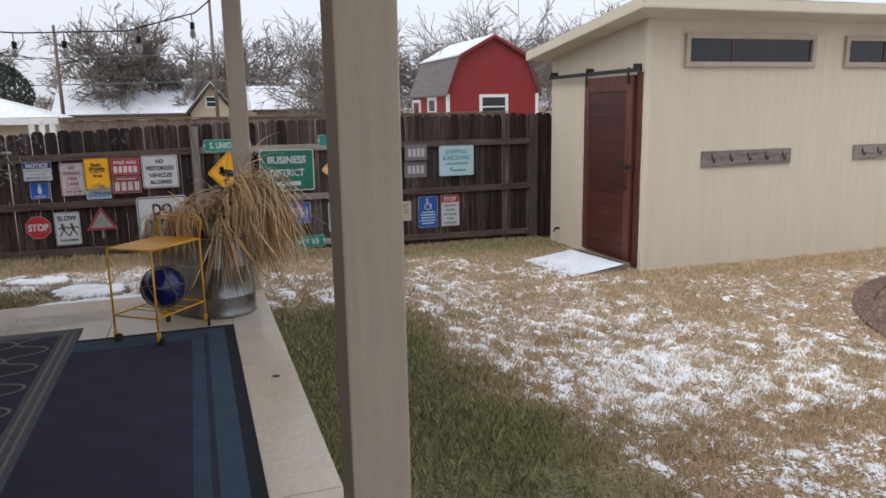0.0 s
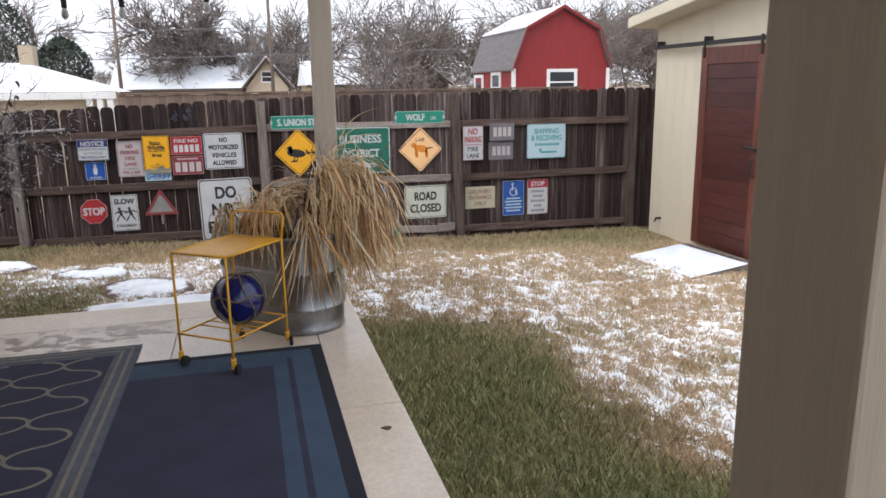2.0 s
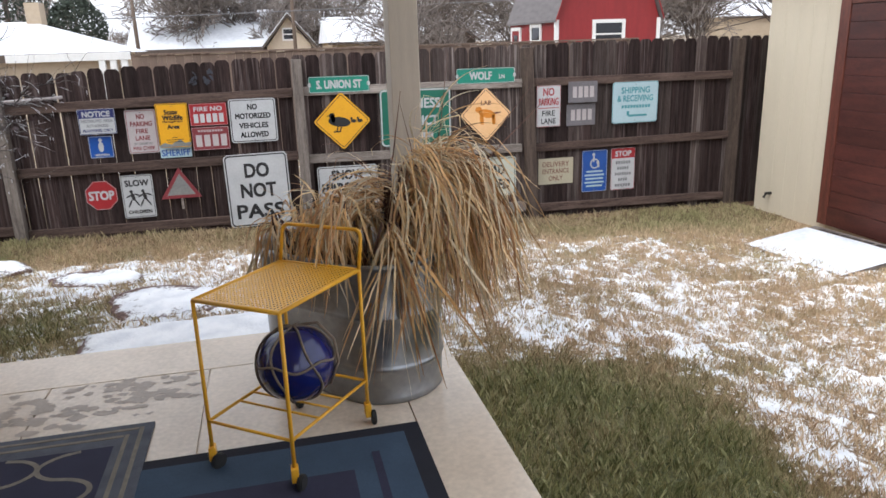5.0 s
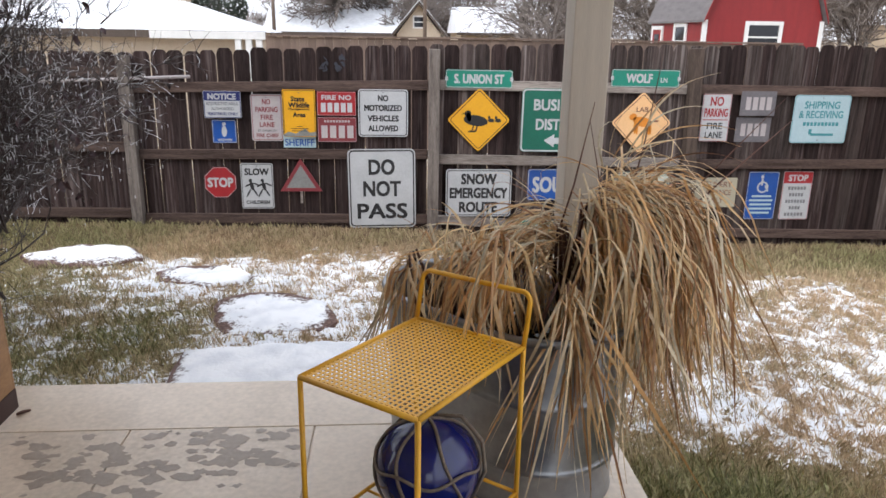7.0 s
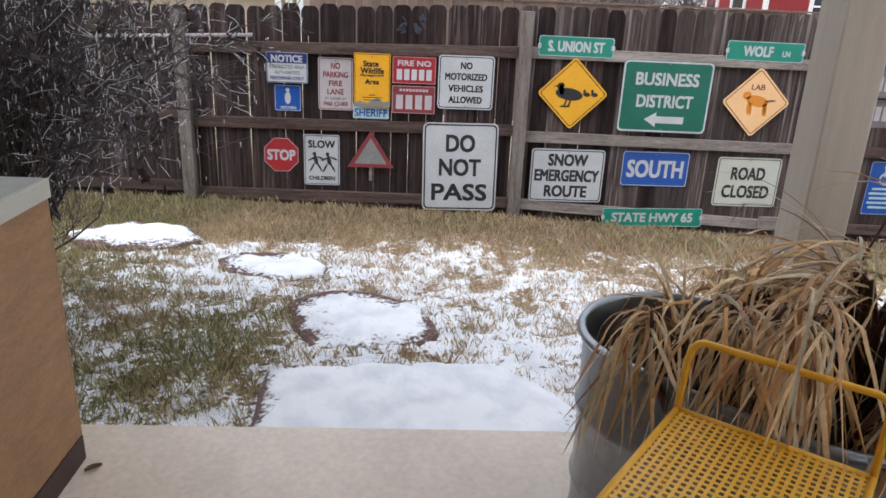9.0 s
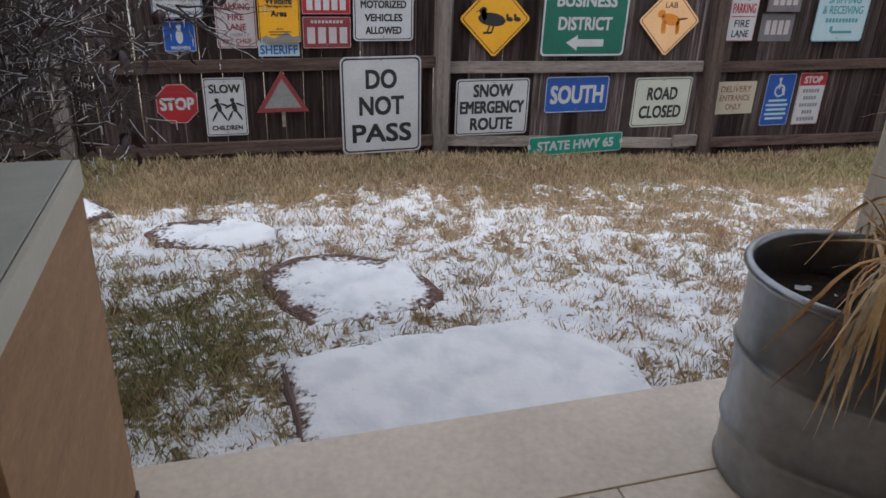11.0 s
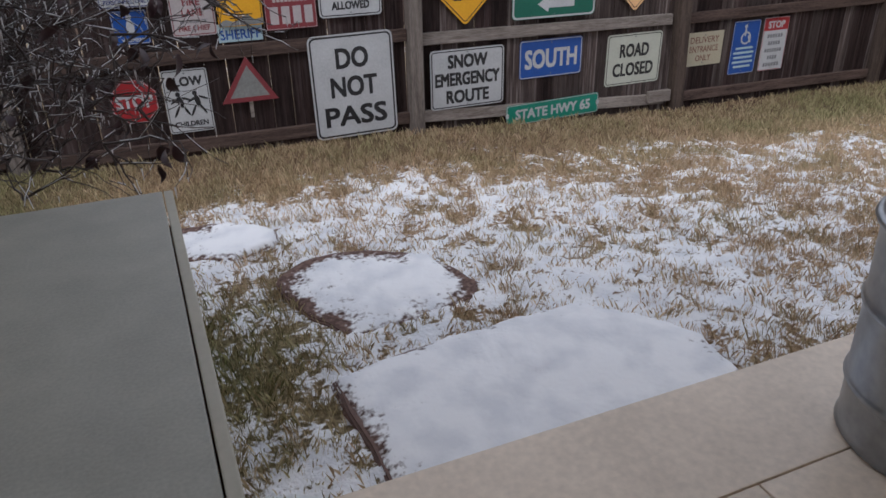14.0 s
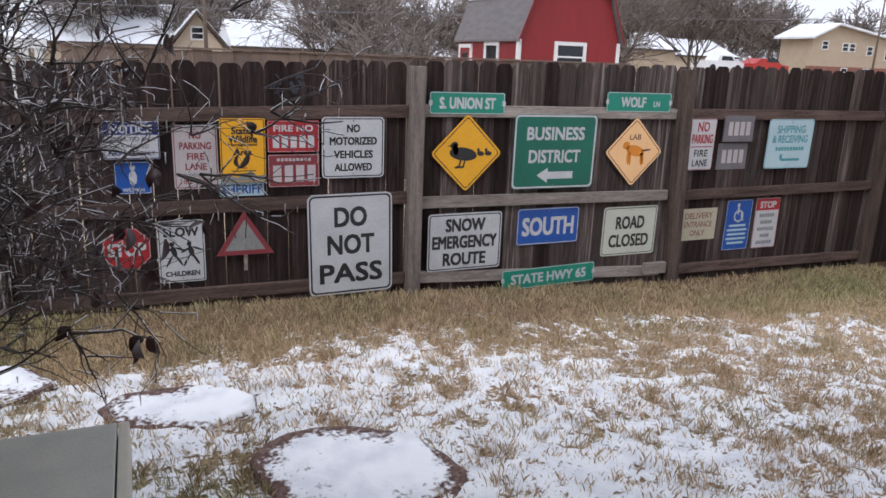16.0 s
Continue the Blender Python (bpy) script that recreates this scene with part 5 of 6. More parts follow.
    part("symbol", outline_ring([(0.058 * x, 0.085 + 0.058 * z) for x, z in circ], [(0.043 * x, 0.085 + 0.043 * z) for x, z in circ], -0.0042, -0.003), M["sign_white"], e)
    blob(e, -0.015, 0.19, 0.017, 0.017, "sign_white")
    blob(e, -0.012, 0.14, 0.011, 0.04, "sign_white")
    blob(e, 0.04, 0.075, 0.011, 0.04, "sign_white", 25)
    for k, ww in enumerate((0.2, 0.24, 0.22, 0.24, 0.2)):
        z = -0.005 - 0.042 * k
        part("bar", box(-ww / 2, ww / 2, -0.0042, -0.003, z - 0.010, z + 0.010), M["sign_blueish"], e)
    e, w, h = sign("white caution sign with red stop heading", 3.59, 3.89, -0.167, 0.318, P, M["sign_white"], M["sign_red"], 0.003, 0.004, 0.016)
    part("heading_band", box(-w / 2 + 0.008, w / 2 - 0.008, -0.0041, -0.003, 0.125, h / 2 - 0.008), M["sign_red"], e, "red heading band")
    lines(e, [("STOP", 0, 0.178, 0.20, 0.065, "sign_white")], -0.0048)
    for k, ww in enumerate((0.19, 0.15, 0.21, 0.12, 0.2)):
        z = 0.075 - 0.066 * k
        plate_bars(-ww / 2, ww / 2, z, 0.034, max(4, int(ww / 0.03)), -0.0036, M["ink_grey"], e)
    # dark painted scribble and pale pole on the fence
    p = thing("pale_pole", "pale icy pole resting along the fence rail", "pole", (0, 0, 0))
    part("pole", tube([(-3.35, 10.225, 1.105), (-2.05, 10.22, 1.165)], 0.015, 10), M["sign_pink"], p, smooth=True)


build_signs()


# ---- dried plants in the tub ----
def straw_mat():
    """Dead leaves: every one takes its own tan, orange, brown or grey."""
    m = mat("dried_strap_leaf", (0.98, 0.98, 0.98), (0.66, 0.60, 0.54), rough=0.7, scale=9, fine=60, stretch=(1, 1, 1), bump=0.2)
    n, l = m.node_tree.nodes, m.node_tree.links
    b = n["Principled BSDF"]
    old = b.inputs["Base Color"].links[0].from_socket
    g, oi = n.new("ShaderNodeNewGeometry"), n.new("ShaderNodeObjectInfo")
    add, frac = n.new("ShaderNodeMath"), n.new("ShaderNodeMath")
    add.operation, frac.operation = "ADD", "FRACT"
    l.new(g.outputs["Random Per Island"], add.inputs[0])
    l.new(oi.outputs["Random"], add.inputs[1])
    l.new(add.outputs[0], frac.inputs[0])
    r = n.new("ShaderNodeValToRGB")
    el = r.color_ramp.elements
    cols = ((0.40, 0.20, 0.09), (0.76, 0.48, 0.22), (0.96, 0.72, 0.39), (0.98, 0.84, 0.58), (0.54, 0.49, 0.36), (0.86, 0.67, 0.43), (0.88, 0.52, 0.21), (0.28, 0.15, 0.09))
    while len(el) < len(cols):
        el.new(0.5)
    for i, c in enumerate(cols):
        el[i].position, el[i].color = i / (len(cols) - 1), (*c, 1)
    l.new(frac.outputs[0], r.inputs[0])
    mx = n.new("ShaderNodeMixRGB")
    mx.blend_type = "MULTIPLY"
    mx.inputs[0].default_value = 1.0
    l.new(old, mx.inputs[1])
    l.new(r.outputs[0], mx.inputs[2])
    l.new(mx.outputs[0], b.inputs["Base Color"])
    return m


M["straw"] = straw_mat()
M["straw_dark"] = mat("brown_dried_stem", (0.16, 0.075, 0.05), (0.07, 0.032, 0.024), rough=0.75, scale=10, fine=60, bump=0.3, rand=0.3)


def strap(length, elev, droop, width, curl, rng, n=11):
    """A folded strap leaf from the origin along +x that arches over, may snap, and hangs."""
    b = bmesh.new()
    p, a, yaw = Vector((0, 0, 0)), radians(elev), 0.0
    snap = rng.randrange(3, n) if rng.random() < 0.45 else -1
    rows = []
    for k in range(n + 1):
        t = k / n
        w = width * (0.55 + 0.9 * math.sin(min(1, t * 1.25 + 0.12) * math.pi * 0.55)) * (1 - t ** 3) + 0.0006
        d = Vector((math.cos(a) * math.cos(yaw), math.cos(a) * math.sin(yaw), math.sin(a)))
        side = Vector((-math.sin(yaw + curl * t), math.cos(yaw + curl * t), 0.25 * curl))
        fold = Vector((0, 0, -0.45 * w))
        rows.append([b.verts.new(p + side * w + fold), b.verts.new(p), b.verts.new(p - side * w + fold)])
        p = p + d * length / n
        a = max(radians(-86 - 4 * math.sin(9 * k)), a - radians(droop) / n * (1.9 - 1.1 * t))
        if k == snap:
            a = max(radians(-88), a - radians(rng.uniform(40, 95)))
            yaw += rng.uniform(-0.6, 0.6)
        yaw += rng.uniform(-0.13, 0.13)
    for r, s in zip(rows, rows[1:]):
        for q in range(2):
            b.faces.new((r[q], s[q], s[q + 1], r[q + 1]))
    return b


def straw_plant(name, label, crowns, seed, singles=290):
    """crowns: place, leaves, azimuth, spread, length range, elevation range, droop range, scatter"""
    rng = random.Random(seed)
    base = crowns[0][0]
    e = thing(name, label, "plant", (base[0], base[1], SLAB_Z + 0.50))
    shapes = {}
    spare = bmesh.new()
    made = 0
    for at, count, az, spread, ln, el, dr, sig in crowns:
        pool = []
        for k in range(22):
            b = strap(rng.uniform(*ln), rng.uniform(*el), rng.uniform(*dr), rng.uniform(0.0014, 0.0044), rng.uniform(-2.6, 2.6), rng)
            me = bpy.data.meshes.new("leaf")
            b.to_mesh(me)
            b.free()
            me.materials.append(M["straw"])
            pool.append(me)
        for k in range(int(1.55 * count)):
            me = pool[rng.randrange(22)]
            m = pose(at[0] - base[0] + rng.gauss(0, sig), at[1] - base[1] + rng.gauss(0, sig), at[2] - SLAB_Z - 0.50 + rng.gauss(0, 1.4 * sig), rng.gauss(0, 14), rng.gauss(0, 14), az + rng.uniform(-spread, spread))
            if made < singles:
                ob = new("leaf", me)
                ob.parent = e
                ob.matrix_basis = m
                made += 1
            else:
                n0 = len(spare.verts)
                spare.from_mesh(me)
                spare.verts.ensure_lookup_table()
                bmesh.ops.transform(spare, matrix=m, verts=spare.verts[n0:])
    if len(spare.verts):
        tagged(part("leaf_tangle", spare, M["straw"], e), kind="stuff")
    else:
        spare.free()
    for at, *_, sig in crowns:
        for k in range(12 if sig > 0.02 else 3):
            x, y = rng.gauss(0, 0.035), rng.gauss(0, 0.035)
            q = Vector((at[0] - base[0], at[1] - base[1], at[2] - SLAB_Z - 0.50))
            part("stem", tube([(0.5 * q.x + 1.5 * x, 0.5 * q.y + 1.5 * y, -0.01), (q.x * 0.9 + x, q.y * 0.9 + y, q.z * 0.6), (q.x + 0.4 * x, q.y + 0.4 * y, q.z + 0.03)], [0.009, 0.007, 0.004], 6), M["straw_dark"], e, smooth=True)
    return e


big = straw_plant("dried_grass_plant", "large dried tan strap-leaved plant drooping over the tub rim", [
    ((0.45, 5.75, 1.03), 190, -18, 58, (0.50, 0.92), (-20, 45), (125, 170), 0.04),
    ((0.33, 5.72, 1.00), 44, -30, 46, (0.45, 0.75), (-38, 12), (50, 110), 0.010),
    ((0.37, 5.68, 1.04), 70, -50, 60, (0.5, 0.80), (-40, 40), (140, 175), 0.04),
    ((0.24, 5.47, 0.84), 66, -70, 80, (0.40, 0.66), (-82, -40), (140, 175), 0.014),
    ((0.34, 5.60, 0.92), 60, -60, 50, (0.4, 0.70), (-50, 20), (140, 175), 0.04),
    ((0.52, 5.78, 0.96), 70, 0, 55, (0.45, 0.8), (-5, 45), (110, 150), 0.04),
    ((0.60, 5.70, 0.80), 40, -30, 60, (0.35, 0.55), (-60, 0), (140, 175), 0.03),
    ((0.46, 5.76, 1.05), 26, 20, 110, (0.28, 0.48), (35, 85), (20, 90), 0.05),
    ((0.28, 5.78, 0.92), 46, 170, 60, (0.30, 0.55), (0, 40), (60, 120), 0.03),
], 11)
for (x0, y0, z0), (x1, y1, z1), r in (((0.0, 0.0, 0.3), (0.12, 0.05, 0.92), 0.003), ((0.1, 0.0, 0.3), (0.60, 0.1, 0.72), 0.004), ((0.1, 0.05, 0.3), (0.48, -0.05, 0.80), 0.003), ((-0.05, 0.0, 0.3), (-0.09, 0.08, 0.72), 0.003), ((-0.2, 0.1, 0.2), (-0.10, 0.0, 0.78), 0.004)):
    part("dry_stalk", tube([(x0, y0, z0), ((x0 + x1) / 2 + 0.015, (y0 + y1) / 2, (z0 + z1) / 2 + 0.02), (x1, y1, z1)], [r, 0.8 * r, 0.3 * r], 6), M["straw_dark"], big, smooth=True)
straw_plant("dried_grass_plant", "smaller dried tan strap-leaved plant in the tub beside the cart", [
    ((0.00, 5.90, 0.76), 20, 200, 180, (0.16, 0.34), (45, 85), (20, 90), 0.04),
    ((-0.215, 5.76, 0.85), 24, 225, 80, (0.26, 0.42), (-70, 10), (140, 175), 0.012),
    ((-0.10, 5.84, 0.74), 12, 100, 180, (0.20, 0.36), (50, 85), (10, 60), 0.03),
    ((0.05, 5.62, 0.90), 18, -112, 50, (0.26, 0.46), (-45, 25), (140, 175), 0.016),
    ((0.06, 5.60, 0.91), 34, -118, 34, (0.30, 0.50), (5, 45), (140, 175), 0.022),
    ((-0.02, 5.74, 0.86), 26, -125, 40, (0.30, 0.48), (10, 50), (130, 170), 0.02),
    ((0.10, 5.90, 0.84), 60, 20, 80, (0.3, 0.55), (5, 40), (40, 90), 0.03),
    ((0.12, 5.80, 0.84), 34, -70, 110, (0.2, 0.36), (-10, 50), (100, 160), 0.04),
], 23)


# ---- the icy shrub ----
def grow(p, d, length, r, level, rng, out, tips, bend=0.25, kids=(3, 5), lift=0.0):
    """A branch as a bent tapering line, with its side branches."""
    n = 5 if level < 3 else 4
    pts, rad = [p.copy()], [r]
    for k in range(n):
        d = (d + Vector((rng.gauss(0, bend), rng.gauss(0, bend), rng.gauss(0, bend) + lift)) * 0.5).normalized()
        p = p + d * length / n
        pts.append(p.copy())
        rad.append(r * (1 - 0.6 * (k + 1) / n))
    out.append((pts, rad, level))
    if level == 0:
        tips.append((pts[-1], d))
        return
    for k in range(rng.randint(*kids)):
        i = rng.randint(1, n)
        a = rng.uniform(0, 6.283)
        o = d.orthogonal().normalized()
        o.rotate(Matrix.Rotation(a, 3, d))
        nd = (d + o * rng.uniform(0.5, 1.1)).normalized()
        grow(pts[i], nd, length * rng.uniform(0.5, 0.78), rad[i] * rng.uniform(0.5, 0.72), level - 1, rng, out, tips, bend, kids, lift)


def build_shrub():
    rng = random.Random(8)
    at = Vector((-2.72, 7.55, ground_z(-2.72, 7.55)))
    e = thing("icy_shrub", "bare multi-stemmed shrub with ice-coated twigs and few dark leaves", "shrub", tuple(at))
    out, tips = [], []
    for k in range(16):
        a = 6.283 * k / 16 + rng.uniform(-0.2, 0.2)
        tilt = rng.uniform(0.15, 0.6)
        d = Vector((math.cos(a) * tilt, math.sin(a) * tilt, 1)).normalized()
        grow(Vector((0.1 * math.cos(a), 0.1 * math.sin(a), -0.03)), d, rng.uniform(0.85, 1.15), rng.uniform(0.013, 0.021), 3, rng, out, tips, 0.38, (4, 6), 0.08)
    # limbs that lean out over the lawn and the cabinet
    ends = []
    reach = [(-1.55, 6.95, 1.58), (-1.48, 7.0, 1.36), (-1.80, 7.0, 0.98), (-2.05, 6.8, 1.72), (-1.62, 7.3, 1.12), (-1.51, 7.04, 1.33), (-1.88, 6.84, 0.93), (-1.84, 6.94, 1.13), (-1.42, 7.4, 1.42), (-1.9, 7.7, 1.40)]
    reach += [(rng.uniform(-2.75, -1.8), rng.uniform(6.8, 8.0), rng.uniform(1.15, 2.1)) for k in range(44)]
    reach += [(rng.uniform(-3.7, -2.6), rng.uniform(6.9, 8.1), rng.uniform(0.9, 1.75)) for k in range(26)]
    for n, (tx, ty, tz) in enumerate(reach):
        tip = Vector((tx, ty, tz)) - at
        mid = tip * 0.5 + Vector((-0.12, 0.05, 0.25))
        pts = []
        for j in range(9):
            t = j / 8
            p = mid * (2 * t * (1 - t)) + tip * t * t + Vector((rng.gauss(0, 0.016), rng.gauss(0, 0.016), rng.gauss(0, 0.016)))
            pts.append(p)
        out.append((pts, [0.0095 - 0.0080 * j / 8 for j in range(9)], 2))
        for j in range(3, 9):
            for q in range(2 if n < 10 else 3):
                d = (pts[j] - pts[j - 1]).normalized() + Vector((rng.gauss(0, 0.55), rng.gauss(0, 0.45), rng.gauss(0, 0.55)))
                grow(pts[j], d.normalized(), rng.uniform(0.12, 0.30), 0.0036, 1, rng, out, tips, 0.45, (3, 5), 0.0)
        if n < 10:
            ends.append(tip)

    def clear(q):
        """Keeps twigs out of the cabinet and the corner post."""
        w = at + q
        if w.z < 0.75 and w.x > -2.35 and (q.x * 37.7 + q.y * 91.3) % 1.0 > w.z - 0.3:
            return False
        return not (w.y < 6.56 and (w.z < 1.08 or -2.35 < w.x < -2.05))

    out = [o for o in out if all(clear(q) for q in o[0])]
    tips = [o for o in tips if clear(o[0]) and clear(o[0] - Vector((0, 0, 0.1)))]
    groups = {3: bmesh.new(), 2: bmesh.new(), 1: bmesh.new(), 0: bmesh.new()}
    ice = bmesh.new()
    broken = random.Random(31)
    for pts, rad, level in out:
        q = [Vector((v.x, v.y, max(v.z, 0.02))) for v in pts]
        tube(q, [max(x, 0.0011) for x in rad], 6 if level > 1 else 4, groups[level], cap=level > 1)
        outer = at.x + q[-1].x > -2.15
        if outer and level < 3 and rng.random() < 0.60:
            # short white runs of ice, which also paint the glints on the twigs
            i = broken.randrange(len(q) - 1)
            run = list(zip(q, rad))[i:i + broken.choice((2, 3, 4))]
            if broken.random() < 0.85:
                tube([v + Vector((0, 0, 0.62 * x + 0.0010)) for v, x in run], [max(0.5 * x, 0.0012) for v, x in run], 4, ice, cap=False)
        elif level < 2 and rng.random() < 0.16:
            i = rng.randrange(len(q) - 2)
            tube([v + Vector((0, 0, 0.0022)) for v in q[i:i + rng.choice((2, 2, 3))]], 0.0017, 4, ice, cap=False)
    for level, name in ((3, "main_stem"), (2, "branch")):
        tagged(part(name, groups[level], M["bark_ice"], e, smooth=True), kind="stuff")
    bm = groups[1]
    tagged(part("side_twig", bm, M["bark_ice"], e, smooth=True), kind="stuff")
    tagged(part("fine_twig", groups[0], M["bark_ice"], e, smooth=True), kind="stuff")
    tagged(part("ice_glints", ice, M["ice"], e, "ice on the upper sides of twigs with painted white glints", smooth=True), kind="stuff")
    drops = bmesh.new()
    leaf_shapes = []
    for k in range(5):
        b = bmesh.new()
        L, W = rng.uniform(0.04, 0.068), rng.uniform(0.010, 0.016)
        rows = []
        for j in range(7):
            t = j / 6
            w = W * math.sin(math.pi * (0.06 + 0.94 * t) ** 0.8) + 0.001
            cz = -L * t
            cx = 0.012 * math.sin(2.5 * t)
            rows.append([b.verts.new((cx + 0.35 * w, -w, cz)), b.verts.new((cx, 0, cz)), b.verts.new((cx + 0.35 * w, w, cz))])
        for r, s in zip(rows, rows[1:]):
            for q in range(2):
                b.faces.new((r[q], s[q], s[q + 1], r[q + 1]))
        me = bpy.data.meshes.new("leaf")
        b.to_mesh(me)
        b.free()
        me.materials.append(M["dark_leaf"])
        me.polygons.foreach_set("use_smooth", [True] * len(me.polygons))
        leaf_shapes.append(me)
    made = 0
    tips.sort(key=lambda o: min((o[0] - q).length for q in ends))
    for p, d in tips:
        u = rng.random()
        if (u < 0.035 or u < 0.16 and min((p - q).length for q in ends) < 0.2) and made < 190 and p.z > 0.3:
            for k in range(rng.choice((1, 1, 2, 3))):
                ob = new("leaf", leaf_shapes[rng.randrange(5)])
                ob.parent = e
                ob.matrix_basis = pose(p.x + rng.gauss(0, 0.01), p.y + rng.gauss(0, 0.01), p.z, rng.gauss(0, 25), rng.gauss(0, 25), rng.uniform(0, 360))
                made += 1
        elif u < 0.40:
            tube([p, p - Vector((0, 0, rng.uniform(0.008, 0.03)))], [0.0024, 0.0006], 4, drops, cap=False)
    tagged(part("icicle", drops, M["ice"], e, "tiny icicles at the twig tips"), kind="stuff")


build_shrub()


# ---- fallen leaves on the patio ----
for x, y, turn in ((-1.74, 6.20, 40), (-1.62, 5.72, 110)):
    e = thing("fallen_leaf", "curled dark brown leaf lying on the concrete", "leaf", (x, y, SLAB_Z + 0.002), turn, group="fallen leaves")
    b = bmesh.new()
    rows = []
    for j in range(7):
        t = j / 6
        w = 0.013 * math.sin(math.pi * (0.08 + 0.88 * t)) + 0.001
        rows.append([b.verts.new((0.052 * (t - 0.5), -w, 0.010 + 0.006 * math.sin(3 * t))), b.verts.new((0.052 * (t - 0.5), 0, 0.0)), b.verts.new((0.052 * (t - 0.5), w, 0.008))])
    for r, s in zip(rows, rows[1:]):
        for q in range(2):
            b.faces.new((r[q], s[q], s[q + 1], r[q + 1]))
    part("blade", b, M["straw_dark"], e, smooth=True)


# ---- string of lamps by the patio ----
def build_string_lights():
    e = thing("string_lights", "black cable with clear hanging bulbs", "string lights", (0, 0, 0))
    pts = [(0.48, 6.48, 2.66), (0.2, 6.8, 2.46), (-0.37, 7.0, 2.32), (-1.2, 7.0, 2.29), (-2.2, 7.0, 2.33), (-3.6, 6.9, 2.48), (-5.2, 6.6, 2.74)]
    part("cable", tube(pts, 0.006, 6), M["rubber"], e, smooth=True)
    clear = mat("clear_bulb_glass", (0.55, 0.56, 0.58), (0.48, 0.49, 0.5), rough=0.08, scale=4, fine=9, bump=0.0)
    for x in (0.17, -0.28, -0.87, -1.25, -1.9, -2.5):
        z = float(np.interp(-x, [-p[0] for p in pts], [p[2] for p in pts]))
        y = float(np.interp(-x, [-p[0] for p in pts], [p[1] for p in pts]))
        s = part("socket", tube([(x, y, z), (x, y, z - 0.07), (x, y, z - 0.072), (x, y, z - 0.13)], [0.004, 0.004, 0.019, 0.019], 10), M["rubber"], e)
        b = tube([(x, y, z - 0.13), (x, y, z - 0.15), (x, y, z - 0.18), (x, y, z - 0.20), (x, y, z - 0.21)], [0.014, 0.022, 0.027, 0.018, 0.004], 12)
        part("bulb", b, clear, e, "clear glass bulb", smooth=True)


build_string_lights()

# round paved circle in the lawn
def build_circle():
    cx, cy, r = 8.4, 3.3, 2.9
    z = ground_z(7.2, 5.0)
    e = thing("paved_circle", "round red-brick paved circle under thin snow", "paving", (cx, cy, z))
    for k in range(90):
        a0, a1 = 6.28319 * k / 90, 6.28319 * (k + 0.94) / 90
        pts = [(rr * math.cos(a), rr * math.sin(a)) for rr, a in ((r - 0.2, a0), (r, a0), (r, a1), (r - 0.2, a1))]
        part("brick", slab_poly(pts, -0.05, 0.045), M["flag"], e)
    part("paving", slab_poly([((r - 0.22) * math.cos(6.28319 * k / 60), (r - 0.22) * math.sin(6.28319 * k / 60)) for k in range(60)], -0.05, 0.03), M["flag"], e)
    part("snow_cover", slab_poly([((r - 0.55 + 0.12 * noise.noise((k * 0.31, 2, 1))) * math.cos(6.28319 * k / 80), (r - 0.55 + 0.12 * noise.noise((k * 0.31, 2, 1))) * math.sin(6.28319 * k / 80)) for k in range(80)], 0.029, 0.045, 0.008), M["snow"], e, "white snow")


build_circle()

# ---- beyond the fence ----
M["barn_red"] = mat("red_barn_siding", (0.26, 0.018, 0.020), (0.195, 0.013, 0.015), rough=0.6, scale=1.5, fine=14, stretch=(4, 4, 0.6), bump=0.2)
M["white_trim"] = mat("white_trim_paint", (0.76, 0.76, 0.75), (0.66, 0.66, 0.65), rough=0.6, scale=3, fine=20, bump=0.1)
M["shingle"] = mat("grey_shingle", (0.19, 0.175, 0.175), (0.12, 0.11, 0.112), rough=0.9, scale=2, fine=22, stretch=(1, 1, 4), bump=0.4)
M["house_cream"] = mat("cream_house_siding", (0.56, 0.47, 0.36), (0.47, 0.39, 0.30), rough=0.75, scale=1.5, fine=12, bump=0.15)
M["house_tan"] = mat("tan_house_siding", (0.46, 0.37, 0.27), (0.39, 0.31, 0.22), rough=0.75, scale=1.5, fine=12, bump=0.15)
M["house_brown"] = mat("brown_gable_boards", (0.10, 0.075, 0.06), (0.06, 0.045, 0.036), rough=0.8, scale=1.5, fine=12, stretch=(4, 4, 1), bump=0.15)
M["house_brick"] = mat("red_brown_house_brick", (0.28, 0.12, 0.085), (0.19, 0.08, 0.06), rough=0.85, scale=3, fine=16, bump=0.2)
M["far_fence"] = mat("brown_board_fence", (0.20, 0.145, 0.115), (0.12, 0.085, 0.068), rough=0.9, scale=1.2, fine=16, stretch=(5, 5, 0.6), rand=0.2, bump=0.3)
M["bark"] = mat("grey_tree_bark", (0.145, 0.118, 0.102), (0.07, 0.056, 0.049), rough=0.9, scale=4, fine=20, bump=0.4)
M["twig"] = mat("brown_grey_twigs", (0.235, 0.20, 0.178), (0.14, 0.118, 0.105), rough=0.9, scale=2, fine=9, bump=0.0)
M["evergreen"] = island_mat("dark_evergreen_leaf", [(0.020, 0.030, 0.020), (0.045, 0.058, 0.040), (0.03, 0.04, 0.03)], 0.8)
M["car_white"] = mat("white_car_paint", (0.75, 0.76, 0.78), (0.68, 0.69, 0.71), rough=0.3, scale=2, fine=10, bump=0.0)
M["car_red"] = mat("red_car_paint", (0.45, 0.03, 0.02), (0.36, 0.02, 0.016), rough=0.3, scale=2, fine=10, bump=0.0)


def prism_y(profile, y0, y1):
    """A solid with the x-z profile, running along y."""
    b = slab_poly(profile, 0, 1)
    for v in b.verts:
        v.co = Vector((v.co.x, y0 + (y1 - y0) * v.co.z, v.co.y))
    bmesh.ops.recalc_face_normals(b, faces=b.faces[:])
    return b


